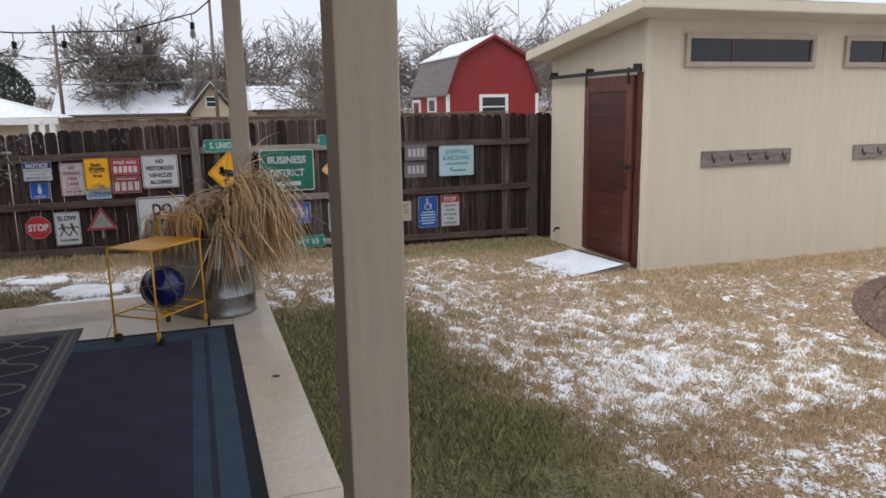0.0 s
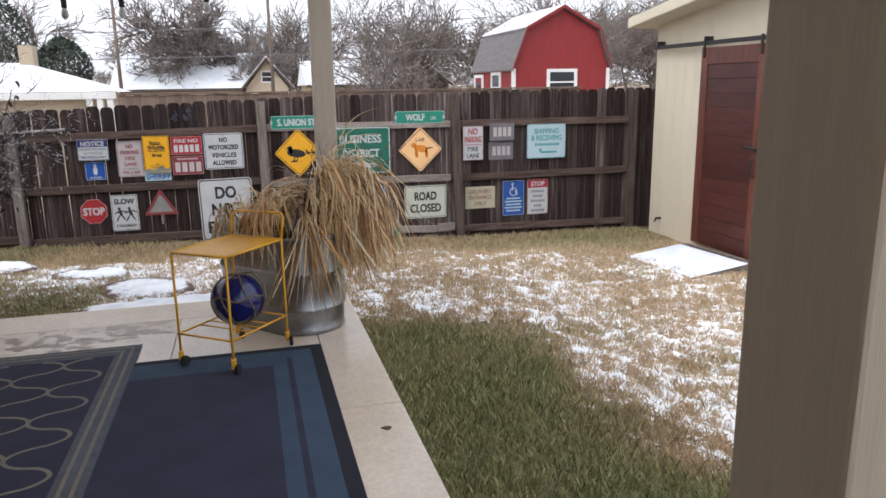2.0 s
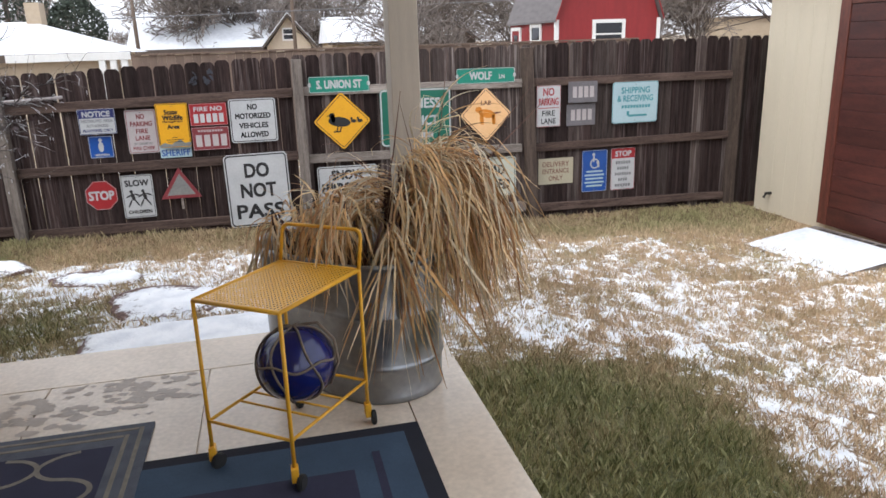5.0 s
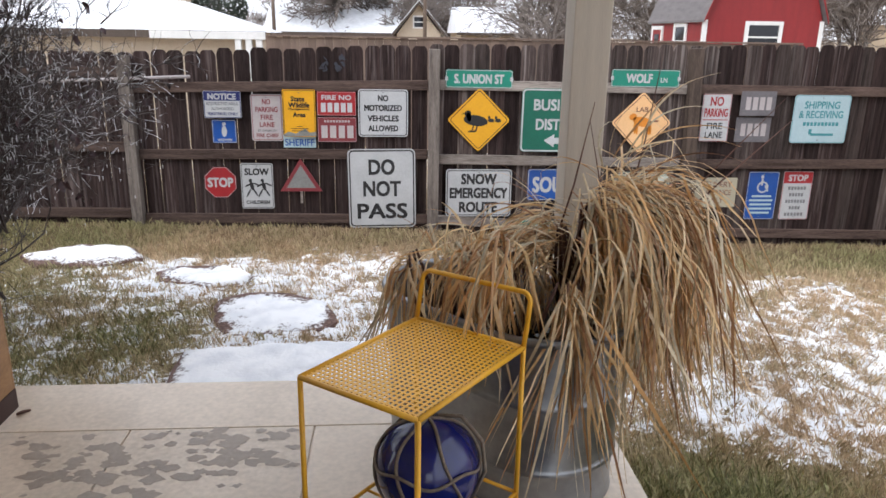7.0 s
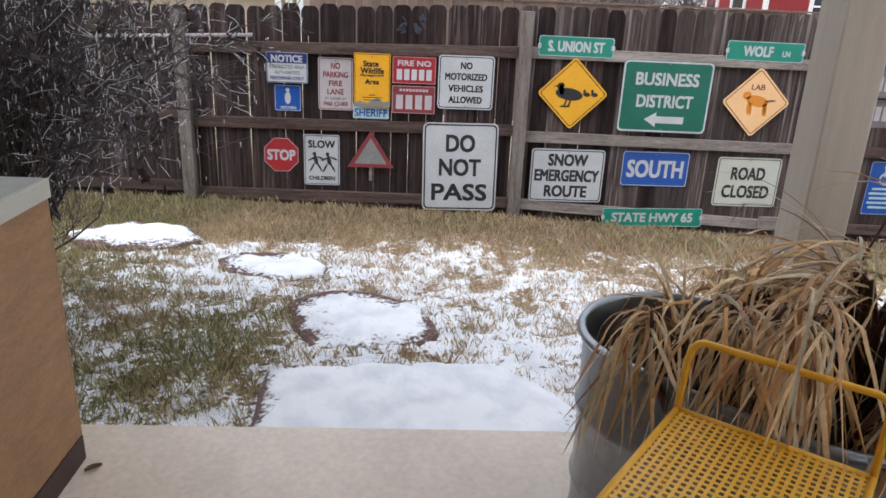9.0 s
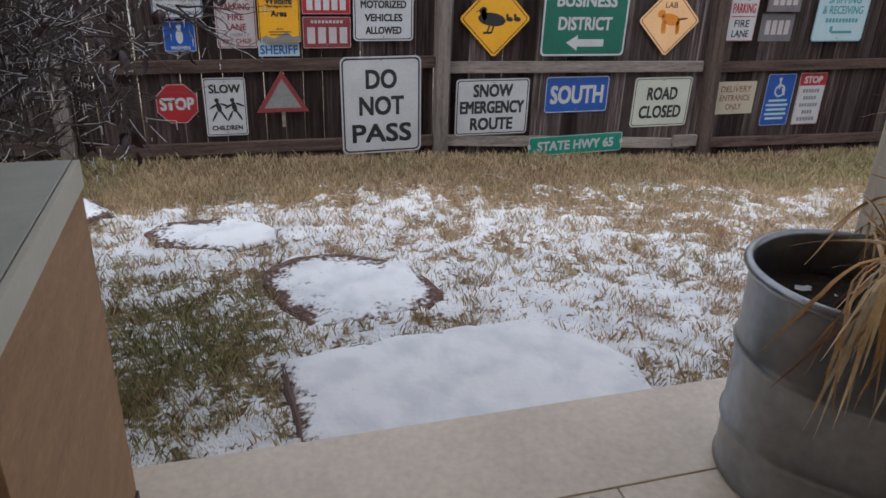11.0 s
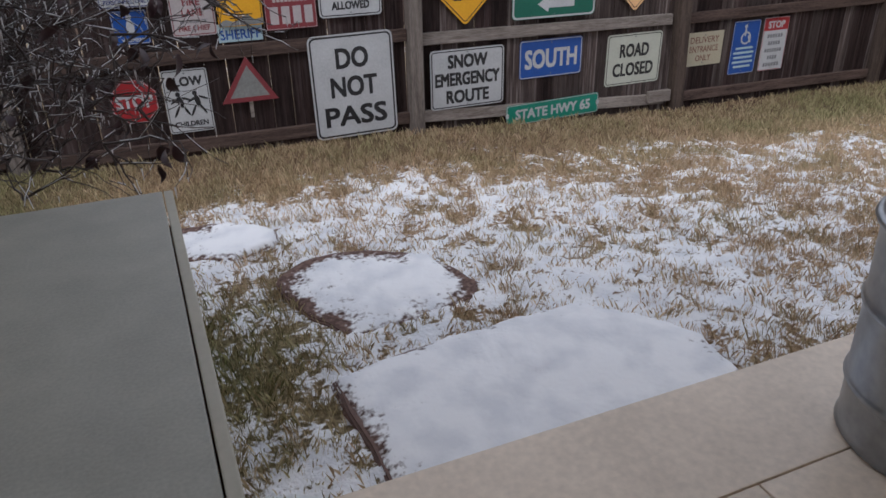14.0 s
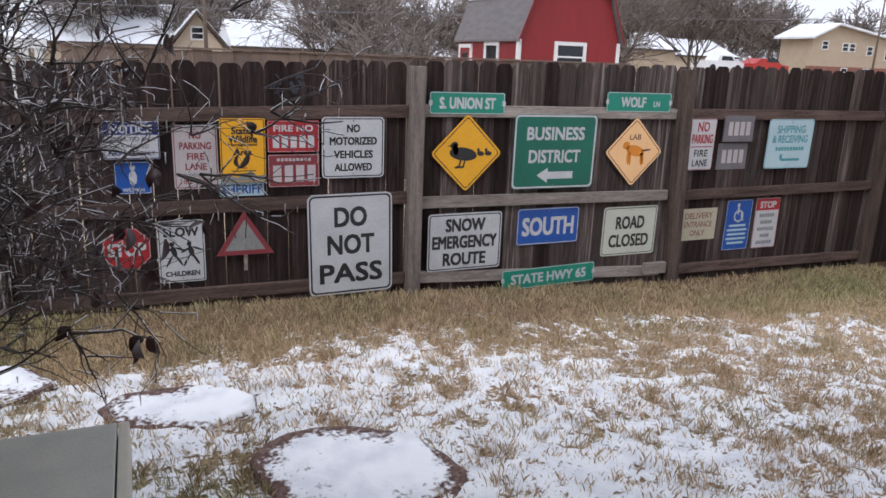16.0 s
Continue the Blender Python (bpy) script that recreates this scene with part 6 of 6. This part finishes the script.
def prism_x(profile, x0, x1):
    """A solid with the y-z profile, running along x."""
    b = slab_poly(profile, 0, 1)
    for v in b.verts:
        v.co = Vector((x0 + (x1 - x0) * v.co.z, v.co.x, v.co.y))
    bmesh.ops.recalc_face_normals(b, faces=b.faces[:])
    return b


def plane_strip(a, b_, c, d, t=0.06):
    """A thick sloping sheet over four corners."""
    b = bmesh.new()
    up = Vector((0, 0, t))
    lo = [b.verts.new(Vector(p)) for p in (a, b_, c, d)]
    hi = [b.verts.new(Vector(p) + up) for p in (a, b_, c, d)]
    b.faces.new(lo[::-1])
    b.faces.new(hi)
    for k in range(4):
        b.faces.new((lo[k], lo[(k + 1) % 4], hi[(k + 1) % 4], hi[k]))
    bmesh.ops.recalc_face_normals(b, faces=b.faces[:])
    return b


def window(e, face, a0, a1, z0, z1, at, trim=0.1, m="white_trim"):
    """A framed pane on a wall that looks south (face 's') or west ('w')."""
    def bx(p, q, lo, hi, d0, d1):
        return box(p, q, at - d1, at - d0, lo, hi) if face == "s" else box(at - d1, at - d0, p, q, lo, hi)
    w = part("window", bx(a0, a1, z0, z1, 0.0, 0.015), M["glass_dark"], e, "dark pane in a pale frame")
    for p, q, lo, hi in ((a0 - trim, a1 + trim, z1, z1 + trim), (a0 - trim, a1 + trim, z0 - trim, z0), (a0 - trim, a0, z0, z1), (a1, a1 + trim, z0, z1)):
        part("frame", bx(p, q, lo, hi, 0.0, 0.05), M[m], w)
    part("glazing_bar", bx(a0, a1, (z0 + z1) / 2 - 0.025, (z0 + z1) / 2 + 0.025, 0.014, 0.03), M[m], w)


def build_barn():
    x0, x1, y0, y1, g = 8.92, 12.46, 25.0, 29.5, ground_z(10, 26) - 0.05
    e = thing("red_barn", "red gambrel-roofed barn shed with white trim and snow", "barn")
    ez, bz, pz, xm = 2.16, 3.38, 4.08, (x0 + x1) / 2
    prof = [(x0, g), (x1, g), (x1, ez), (x1 - 0.44, bz), (xm, pz), (x0 + 0.44, bz), (x0, ez)]
    part("wall", prism_y(prof, y0, y1), M["barn_red"], e)
    o, ov = 0.10, 0.16
    for s, xa, xb in ((-1, x0, x0 + 0.44), (1, x1, x1 - 0.44)):
        part("lower_roof", plane_strip((xa + s * o, y0 - ov, ez - 0.12), (xa + s * o, y1 + ov, ez - 0.12), (xb, y1 + ov, bz + 0.02), (xb, y0 - ov, bz + 0.02), 0.07), M["shingle"], e, "grey shingled steep roof side")
        up = part("upper_roof", plane_strip((xb + s * 0.05, y0 - ov, bz), (xb + s * 0.05, y1 + ov, bz), (xm, y1 + ov, pz + 0.02), (xm, y0 - ov, pz + 0.02), 0.07), M["shingle"], e)
        part("roof_snow", plane_strip((xb + s * 0.03, y0 - ov + 0.03, bz + 0.075), (xb + s * 0.03, y1 + ov, bz + 0.075), (xm, y1 + ov, pz + 0.095), (xm, y0 - ov + 0.03, pz + 0.095), 0.05), M["snow"], e, "white snow")
    barge = [(x0 - o, ez - 0.12), (x0 + 0.40, bz), (xm, pz + 0.03), (x1 - 0.40, bz), (x1 + o, ez - 0.12)]
    for (xa, za), (xb, zb) in zip(barge, barge[1:]):
        part("barge_board", upright([(xa, za), (xb, zb), (xb, zb + 0.10), (xa, za + 0.10)], y0 - ov - 0.03, y0 - ov), M["barn_red"], e)
    for x in (x0, x1):
        part("corner_board", box(x - 0.06, x + 0.06, y0 - 0.03, y0 + 0.08, g, ez - 0.05), M["white_trim"], e)
    window(e, "s", 10.24, 11.16, 1.30, 1.98, y0, 0.11)
    window(e, "w", 26.4, 27.2, 1.05, 1.92, x0, 0.12)
    d = part("side_door", box(x0 - 0.04, x0, 28.4, 29.2, g, 1.85), M["barn_red"], e)
    for q in ((28.28, 28.4), (29.2, 29.32)):
        part("door_trim", box(x0 - 0.06, x0, q[0], q[1], g, 1.97), M["white_trim"], d)
    part("door_trim", box(x0 - 0.06, x0, 28.4, 29.2, 1.85, 1.97), M["white_trim"], d)
    part("door_pane", box(x0 - 0.055, x0 - 0.04, 28.6, 29.0, 1.2, 1.7), M["glass_dark"], d)


build_barn()


def build_house(name, label, x0, x1, y0, y1, eave, ridge, wall, gable=None, hip=0.0, windows=(), brick=0.0, along="x"):
    """A house whose ridge runs along x, with a snowy roof and, if asked, a gable that looks south."""
    e = thing(name, label, "house")
    g = ground_z((x0 + x1) / 2, y0) - 0.1
    part("wall", box(x0 + 0.3, x1 - 0.3, y0 + 0.3, y1 - 0.3, g, eave), M[wall], e)
    if brick:
        part("brick_base", box(x0 + 0.27, x1 - 0.27, y0 + 0.27, y0 + 0.5, g, brick), M["house_brick"], e)
    ym = (y0 + y1) / 2
    roof = bmesh.new()
    vs = [roof.verts.new(p) for p in ((x0, y0, eave), (x1, y0, eave), (x1, y1, eave), (x0, y1, eave), (x0 + hip, ym, ridge), (x1 - hip, ym, ridge))]
    for q in ((0, 1, 5, 4), (1, 2, 5), (2, 3, 4, 5), (3, 0, 4), (3, 2, 1, 0)):
        roof.faces.new([vs[k] for k in q])
    bmesh.ops.recalc_face_normals(roof, faces=roof.faces[:])
    part("roof", roof, M["snowroof"], e, "low roof under thin white snow")
    part("fascia", box(x0 - 0.03, x1 + 0.03, y0 - 0.06, y0 - 0.002, eave - 0.16, eave + 0.02), M["house_brown"], e)
    if gable:
        ga, gb, gp, gm = gable
        part("gable_wing", prism_y([(ga + 0.3, g), (gb - 0.3, g), (gb - 0.3, eave), ((ga + gb) / 2, gp - 0.12), (ga + 0.3, eave)], y0 - 1.6, ym), M[gm], e)
        for xa, xb in ((ga, (ga + gb) / 2), (gb, (ga + gb) / 2)):
            part("gable_roof", plane_strip((xa, y0 - 1.9, eave - 0.1), (xa, ym, eave - 0.1), (xb, ym, gp), (xb, y0 - 1.9, gp), 0.12), M["snowroof"], e)
            part("barge_board", upright([(xa, eave - 0.2), (xb, gp - 0.1), (xb, gp + 0.06), (xa, eave - 0.02)], y0 - 1.98, y0 - 1.9), M["house_brown"], e)
        window(e, "s", (ga + gb) / 2 - 0.25, (ga + gb) / 2 + 0.25, eave + 0.35, eave + 0.85, y0 - 1.6, 0.08)
    for a, b, lo, hi in windows:
        window(e, "s", a, b, lo, hi, y0 + 0.3 if not brick else y0 + 0.27, 0.08)
    return e


h = build_house("porch_house", "cream bungalow with white porch columns and snowy roof", -11.0, -3.3, 22.0, 25.0, 1.55, 2.35, "house_cream", hip=2.4)
for x in (-3.94, -3.69, -3.44):
    part("porch_column", box(x - 0.07, x + 0.07, 21.9, 22.04, ground_z(-3.6, 22) - 0.05, 1.40), M["white_trim"], h, "white porch column")
part("porch_beam", box(-6.0, -3.28, 21.88, 22.06, 1.38, 1.56), M["white_trim"], h)
part("chimney", box(-5.82, -5.48, 23.4, 23.9, 1.8, 2.80), M["house_tan"], h, "tan brick chimney")
build_house("gable_house", "cream gabled house with snow on its roof", -7.2, 1.0, 45, 54, 1.6, 3.75, "house_cream", gable=(-0.2, 2.7, 3.2, "house_cream"), windows=((-3.2, -2.4, 0.3, 1.2),))
build_house("brown_house", "low brown-gabled house under a snowy roof", 4.6, 15.0, 58, 68, 1.75, 3.7, "house_tan", gable=(10.8, 15.6, 3.4, "house_brown"), windows=((6.2, 7.2, 0.2, 1.2),))
build_house("far_house", "low far house with snowy roof", 38.6, 44.6, 60, 64, 2.9, 4.4, "house_tan", hip=0.8)
build_house("far_house", "low far house with snowy roof beside parked vehicles", 47.5, 57.5, 66, 72, 2.6, 4.3, "house_cream", hip=1.4)
two = thing("two_storey_house", "tan two-storey house with brick lower floor and snowy roof", "house")
g0 = ground_z(62, 60) - 0.1
part("wall", prism_y([(61.0, g0), (78, g0), (78, 3.9), (63.8, 6.0), (61.0, 4.85)], 60, 64), M["house_tan"], two)
part("brick_base", box(60.9, 78.1, 59.9, 60.4, g0, 2.0), M["house_brick"], two)
part("roof", plane_strip((63.8, 59.4, 6.05), (63.8, 64.4, 6.05), (79.0, 64.4, 3.85), (79.0, 59.4, 3.85), 0.2), M["snowroof"], two)
part("roof", plane_strip((60.3, 59.4, 4.6), (60.3, 64.4, 4.6), (63.8, 64.4, 6.05), (63.8, 59.4, 6.05), 0.2), M["snowroof"], two)
for a, lo, hi in ((62.3, 3.7, 4.4), (65.2, 3.6, 4.3), (66.2, 3.6, 4.3), (68.8, 3.3, 4.1), (71.6, 2.9, 3.7), (74.0, 2.7, 3.5), (65.4, 1.15, 1.85), (68.6, 1.15, 1.85)):
    window(two, "s", a, a + 0.75, lo, hi, 60 if lo > 2 else 59.9, 0.08)


def build_vehicle(x, y, paint, label, pickup):
    e = thing("parked_car" if not pickup else "pickup_truck", label, "car", (x, y, ground_z(x, y) + 0.0))
    prof = [(-2.4, 0.35), (2.3, 0.35), (2.35, 0.8), (1.3, 0.92), (0.75, 1.45), (-0.6, 1.48), (-0.95, 0.98), (-2.4, 0.98)] if pickup else [(-2.2, 0.3), (2.2, 0.3), (2.2, 0.7), (1.2, 0.85), (0.6, 1.3), (-1.2, 1.32), (-1.9, 0.9), (-2.2, 0.85)]
    part("body", prism_y(prof, -0.85, 0.85), M[paint], e)
    part("side_window", upright([(-0.5, 1.02), (0.95, 1.02), (0.62, 1.38), (-0.45, 1.40)], -0.87, -0.852), M["glass_dark"], e)
    for wx in (-1.45, 1.45):
        for wy in (-0.8, 0.8):
            b = bmesh.new()
            bmesh.ops.create_cone(b, cap_ends=True, segments=20, radius1=0.34, radius2=0.34, depth=0.2)
            bmesh.ops.transform(b, matrix=pose(wx, wy, 0.34, 90, 0, 0), verts=b.verts[:])
            part("wheel", b, M["rubber"], e)


build_vehicle(47.4, 58.0, "car_white", "white pickup truck parked in a far yard", True)
build_vehicle(51.8, 57.0, "car_red", "red car with snow parked in a far yard", False)


def build_far_fence():
    e = tagged(thing("wall_far_fence", "plain brown board fence of the yard behind", "fence"), kind="structure")
    rng = random.Random(2)
    me = None
    b = box(-0.085, 0.085, -0.01, 0.01, 0, 1)
    me = bpy.data.meshes.new("board")
    b.to_mesh(me)
    b.free()
    me.materials.append(M["far_fence"])
    x = -2.75
    while x < 8.6:
        ob = new("board", me)
        ob.parent = e
        z0 = ground_z(x, 19.2) - 0.05
        ob.matrix_basis = pose(x, 19.2, z0, 0, 0, rng.uniform(-2, 2)) @ Matrix.Diagonal((1, 1, 1.47 + rng.uniform(-0.015, 0.015) - z0, 1))
        x += 0.173
    part("cap_rail", box(-2.8, 8.65, 19.15, 19.25, 1.475, 1.51), M["far_fence"], e)


build_far_fence()


def build_tree(x, y, height, spread, seed, label, levels=4, stems=1, lean=0.0, twigs=(4, 6), r0=None):
    rng = random.Random(seed)
    z = ground_z(x, y)
    e = thing("bare_tree", label, "tree", (x, y, z))
    out, tips = [], []
    r0 = r0 or 0.022 * height
    for s in range(stems):
        d = Vector((rng.gauss(0, 0.12) + lean + (0.35 * rng.uniform(-1, 1) if stems > 1 else 0), rng.gauss(0, 0.12), 1)).normalized()
        trunk = [Vector((rng.gauss(0, 0.1) * (stems > 1), 0, -0.05))]
        n, th = 5, height * (0.34 if stems == 1 else 0.25)
        rad = [r0 * (1 if stems == 1 else 0.6)]
        for k in range(n):
            d = (d + Vector((rng.gauss(0, 0.08), rng.gauss(0, 0.08), 0.02))).normalized()
            trunk.append(trunk[-1] + d * th / n)
            rad.append(rad[0] * (1 - 0.1 * (k + 1)))
        out.append((trunk, rad, 9))
        for k in range(rng.randint(5, 7)):
            a = 6.283 * k / 6 + rng.uniform(-0.4, 0.4)
            nd = Vector((math.cos(a) * spread, math.sin(a) * spread, rng.uniform(0.7, 1.3))).normalized()
            grow(trunk[rng.choice((3, 4, 5))], nd, height * rng.uniform(0.28, 0.40), rad[-1] * rng.uniform(0.4, 0.65), levels, rng, out, tips, 0.30, twigs, 0.03)
    wood, fine = bmesh.new(), bmesh.new()
    thin = 0.00040 * math.hypot(x, y)
    for pts, rad, level in out:
        thick = level >= 2
        tube(pts, [max(q, thin if not thick else 1.5 * thin) for q in rad], 6 if level > 2 else (4 if thick else 3), wood if thick else fine, cap=False)
    part("trunk", wood, M["bark"], e, smooth=True)
    tagged(part("crown", fine, M["twig"], e, "dense leafless twigs"), kind="stuff")


build_tree(-1.7, 48, 9.5, 1.35, 31, "spreading leafless oak with dense brown twigs", 4, twigs=(5, 7))
build_tree(6.0, 72, 12, 0.7, 32, "tall leafless tree behind the houses", 3, 2)
build_tree(9.2, 52, 11, 0.7, 33, "tall leafless tree behind the houses", 3, 2)
build_tree(4.4, 25, 5.6, 0.42, 34, "leafless tree with fine slanting limbs beside the barn", 3, 2, -0.1, (3, 4), 0.10)
build_tree(14.3, 33, 8.5, 0.9, 35, "leafless tree with crooked limbs behind the barn", 3, 2, 0.2)
build_tree(18.5, 40, 9.5, 0.8, 36, "leafless tree with dark crooked limbs", 3, 1, 0.1)
build_tree(13.0, 58, 12, 0.8, 37, "tall leafless tree beyond the far roofs", 3, 2)
build_tree(-12.5, 52, 9, 0.9, 38, "leafless grey-brown tree behind the houses", 3, 1)
build_tree(23.9, 40, 10.5, 0.8, 39, "leafless tree with dark crooked limbs", 3, 2, -0.1)
build_tree(32.2, 44, 13, 0.6, 40, "tall dark leafless tree that forks low", 3, 2, 0.12, (4, 6), 0.26)
build_tree(55, 74, 12, 0.9, 61, "tall leafless tree beyond the far roofs", 3, 2)
build_tree(66, 76, 12, 0.9, 62, "tall leafless tree beyond the far roofs", 3, 2)
build_tree(46, 70, 11, 0.9, 63, "tall leafless tree beyond the far roofs", 3, 2)
build_tree(92, 78, 12, 0.9, 64, "tall leafless tree beyond the far roofs", 3, 2)
build_tree(41, 75, 12, 0.8, 41, "tall leafless tree beyond the far roofs", 3, 2)
build_tree(50, 84, 12, 0.9, 45, "tall leafless tree beyond the far roofs", 3, 2)
build_tree(68, 86, 13, 0.9, 46, "tall leafless tree beyond the far roofs", 3, 2)
build_tree(78, 84, 12, 0.9, 47, "tall leafless tree beyond the far roofs", 3, 2)
build_tree(88, 90, 13, 0.9, 48, "tall leafless tree beyond the far roofs", 3, 2)
build_tree(28, 70, 11, 0.9, 49, "tall leafless tree beyond the far roofs", 3, 2)
build_tree(36, 80, 12, 0.9, 50, "tall leafless tree beyond the far roofs", 3, 2)
build_tree(20, 62, 11, 0.9, 54, "tall leafless tree beyond the far roofs", 3, 2)
build_tree(58, 82, 13, 0.9, 42, "tall leafless tree beyond the far roofs", 3, 2)
build_tree(3.2, 70, 10, 0.9, 43, "leafless grey-brown tree behind the houses", 3, 2)
build_tree(-6.5, 66, 8, 0.9, 44, "leafless grey-brown tree behind the houses", 3, 2)


def build_evergreen(x, y, h, w, seed, label, rounded_top=False):
    rng = random.Random(seed)
    z = ground_z(x, y)
    e = thing("evergreen_tree", label, "tree", (x, y, z))
    part("trunk", tube([(0, 0, -0.1), (0, 0, h * 0.6), (0, 0, h * 0.97)], [0.14, 0.09, 0.02], 8), M["bark"], e, smooth=True)
    verts, faces = [], []
    for k in range(5200):
        t = rng.random() ** 0.8
        r = w * (math.sqrt(1 - (1.6 * t - 0.6) ** 2) if rounded_top else (1 - t) ** 0.7) * (0.35 + 0.65 * rng.random() ** 0.5) * (1 + 0.3 * math.sin(9 * t + seed))
        a = rng.uniform(0, 6.283)
        p = Vector((r * math.cos(a), r * math.sin(a), h * (0.12 + 0.88 * t)))
        d = Vector((rng.gauss(0, 1), rng.gauss(0, 1), rng.gauss(-0.2, 0.7))).normalized() * rng.uniform(0.08, 0.17)
        o = d.orthogonal().normalized() * 0.05
        b = len(verts)
        verts += [p - o, p + o, p + d]
        faces.append((b, b + 1, b + 2))
    tagged(raw_mesh("foliage", verts, faces, M["evergreen"], e), "dark green sprays", kind="stuff")


build_evergreen(-7.2, 35, 4.6, 1.15, 51, "small rounded dark green evergreen", True)
build_evergreen(-9.6, 35, 7.0, 2.4, 52, "large dark evergreen with frosted sprays")
build_evergreen(-13.5, 38, 7.0, 2.6, 53, "large dark evergreen with frosted sprays")


def build_poles():
    pole = mat("weathered_utility_pole", (0.20, 0.15, 0.12), (0.12, 0.09, 0.07), rough=0.9, scale=3, fine=20, stretch=(6, 6, 0.5), bump=0.2)
    for x, y, h in ((-9.9, 42, 5.6), (-6.1, 42, 6.9), (1.5, 42, 9.0), (67.5, 58, 8.6)):
        z = ground_z(x, y)
        e = thing("utility_pole", "weathered wooden utility pole", "utility pole", (x, y, z), group="utility poles")
        part("shaft", tube([(0, 0, -0.1), (0, 0, h)], [0.11, 0.07], 10), pole, e, smooth=True)
        part("cap", tube([(0, 0, h - 0.01), (0, 0, h + 0.03)], [0.075, 0.03], 10), pole, e)
    wire = thing("power_line", "thin grey overhead power line", "power line")
    for (xa, za), (xb, zb), sag in (((-40, 3.6), (60, 8.6), 1.1), ((-40, 2.9), (60, 6.0), 1.0)):
        pts = [(xa + (xb - xa) * t, 40.0, za + (zb - za) * t - sag * 4 * t * (1 - t)) for t in [k / 40 for k in range(41)]]
        part("cable", tube(pts, 0.022, 5), M["ink_grey"], wire)


build_poles()

# distant wooded skyline
def build_skyline():
    rng = random.Random(77)
    verts, faces = [], []
    for k in range(28000):
        x = rng.uniform(-90, 190)
        y = 110 + rng.uniform(-8, 12)
        top = 3.6 + 4.0 * sm(25, 70, x) + 1.6 * noise.noise((x * 0.11, 1.0, 0)) + 1.0 * noise.noise((x * 0.4, 5.0, 0))
        z = -1.2 + (top + 1.2) * rng.random() ** 0.6
        d = Vector((rng.gauss(0, 0.5), 0, rng.uniform(0.5, 1.4)))
        o = Vector((0.05, 0, 0))
        p = Vector((x, y, z))
        b = len(verts)
        verts += [p - o, p + o, p + d]
        faces.append((b, b + 1, b + 2))
    tagged(raw_mesh("far_woods", verts, faces, M["twig"]), "far leafless woods on the skyline", "woods", kind="stuff")


build_skyline()
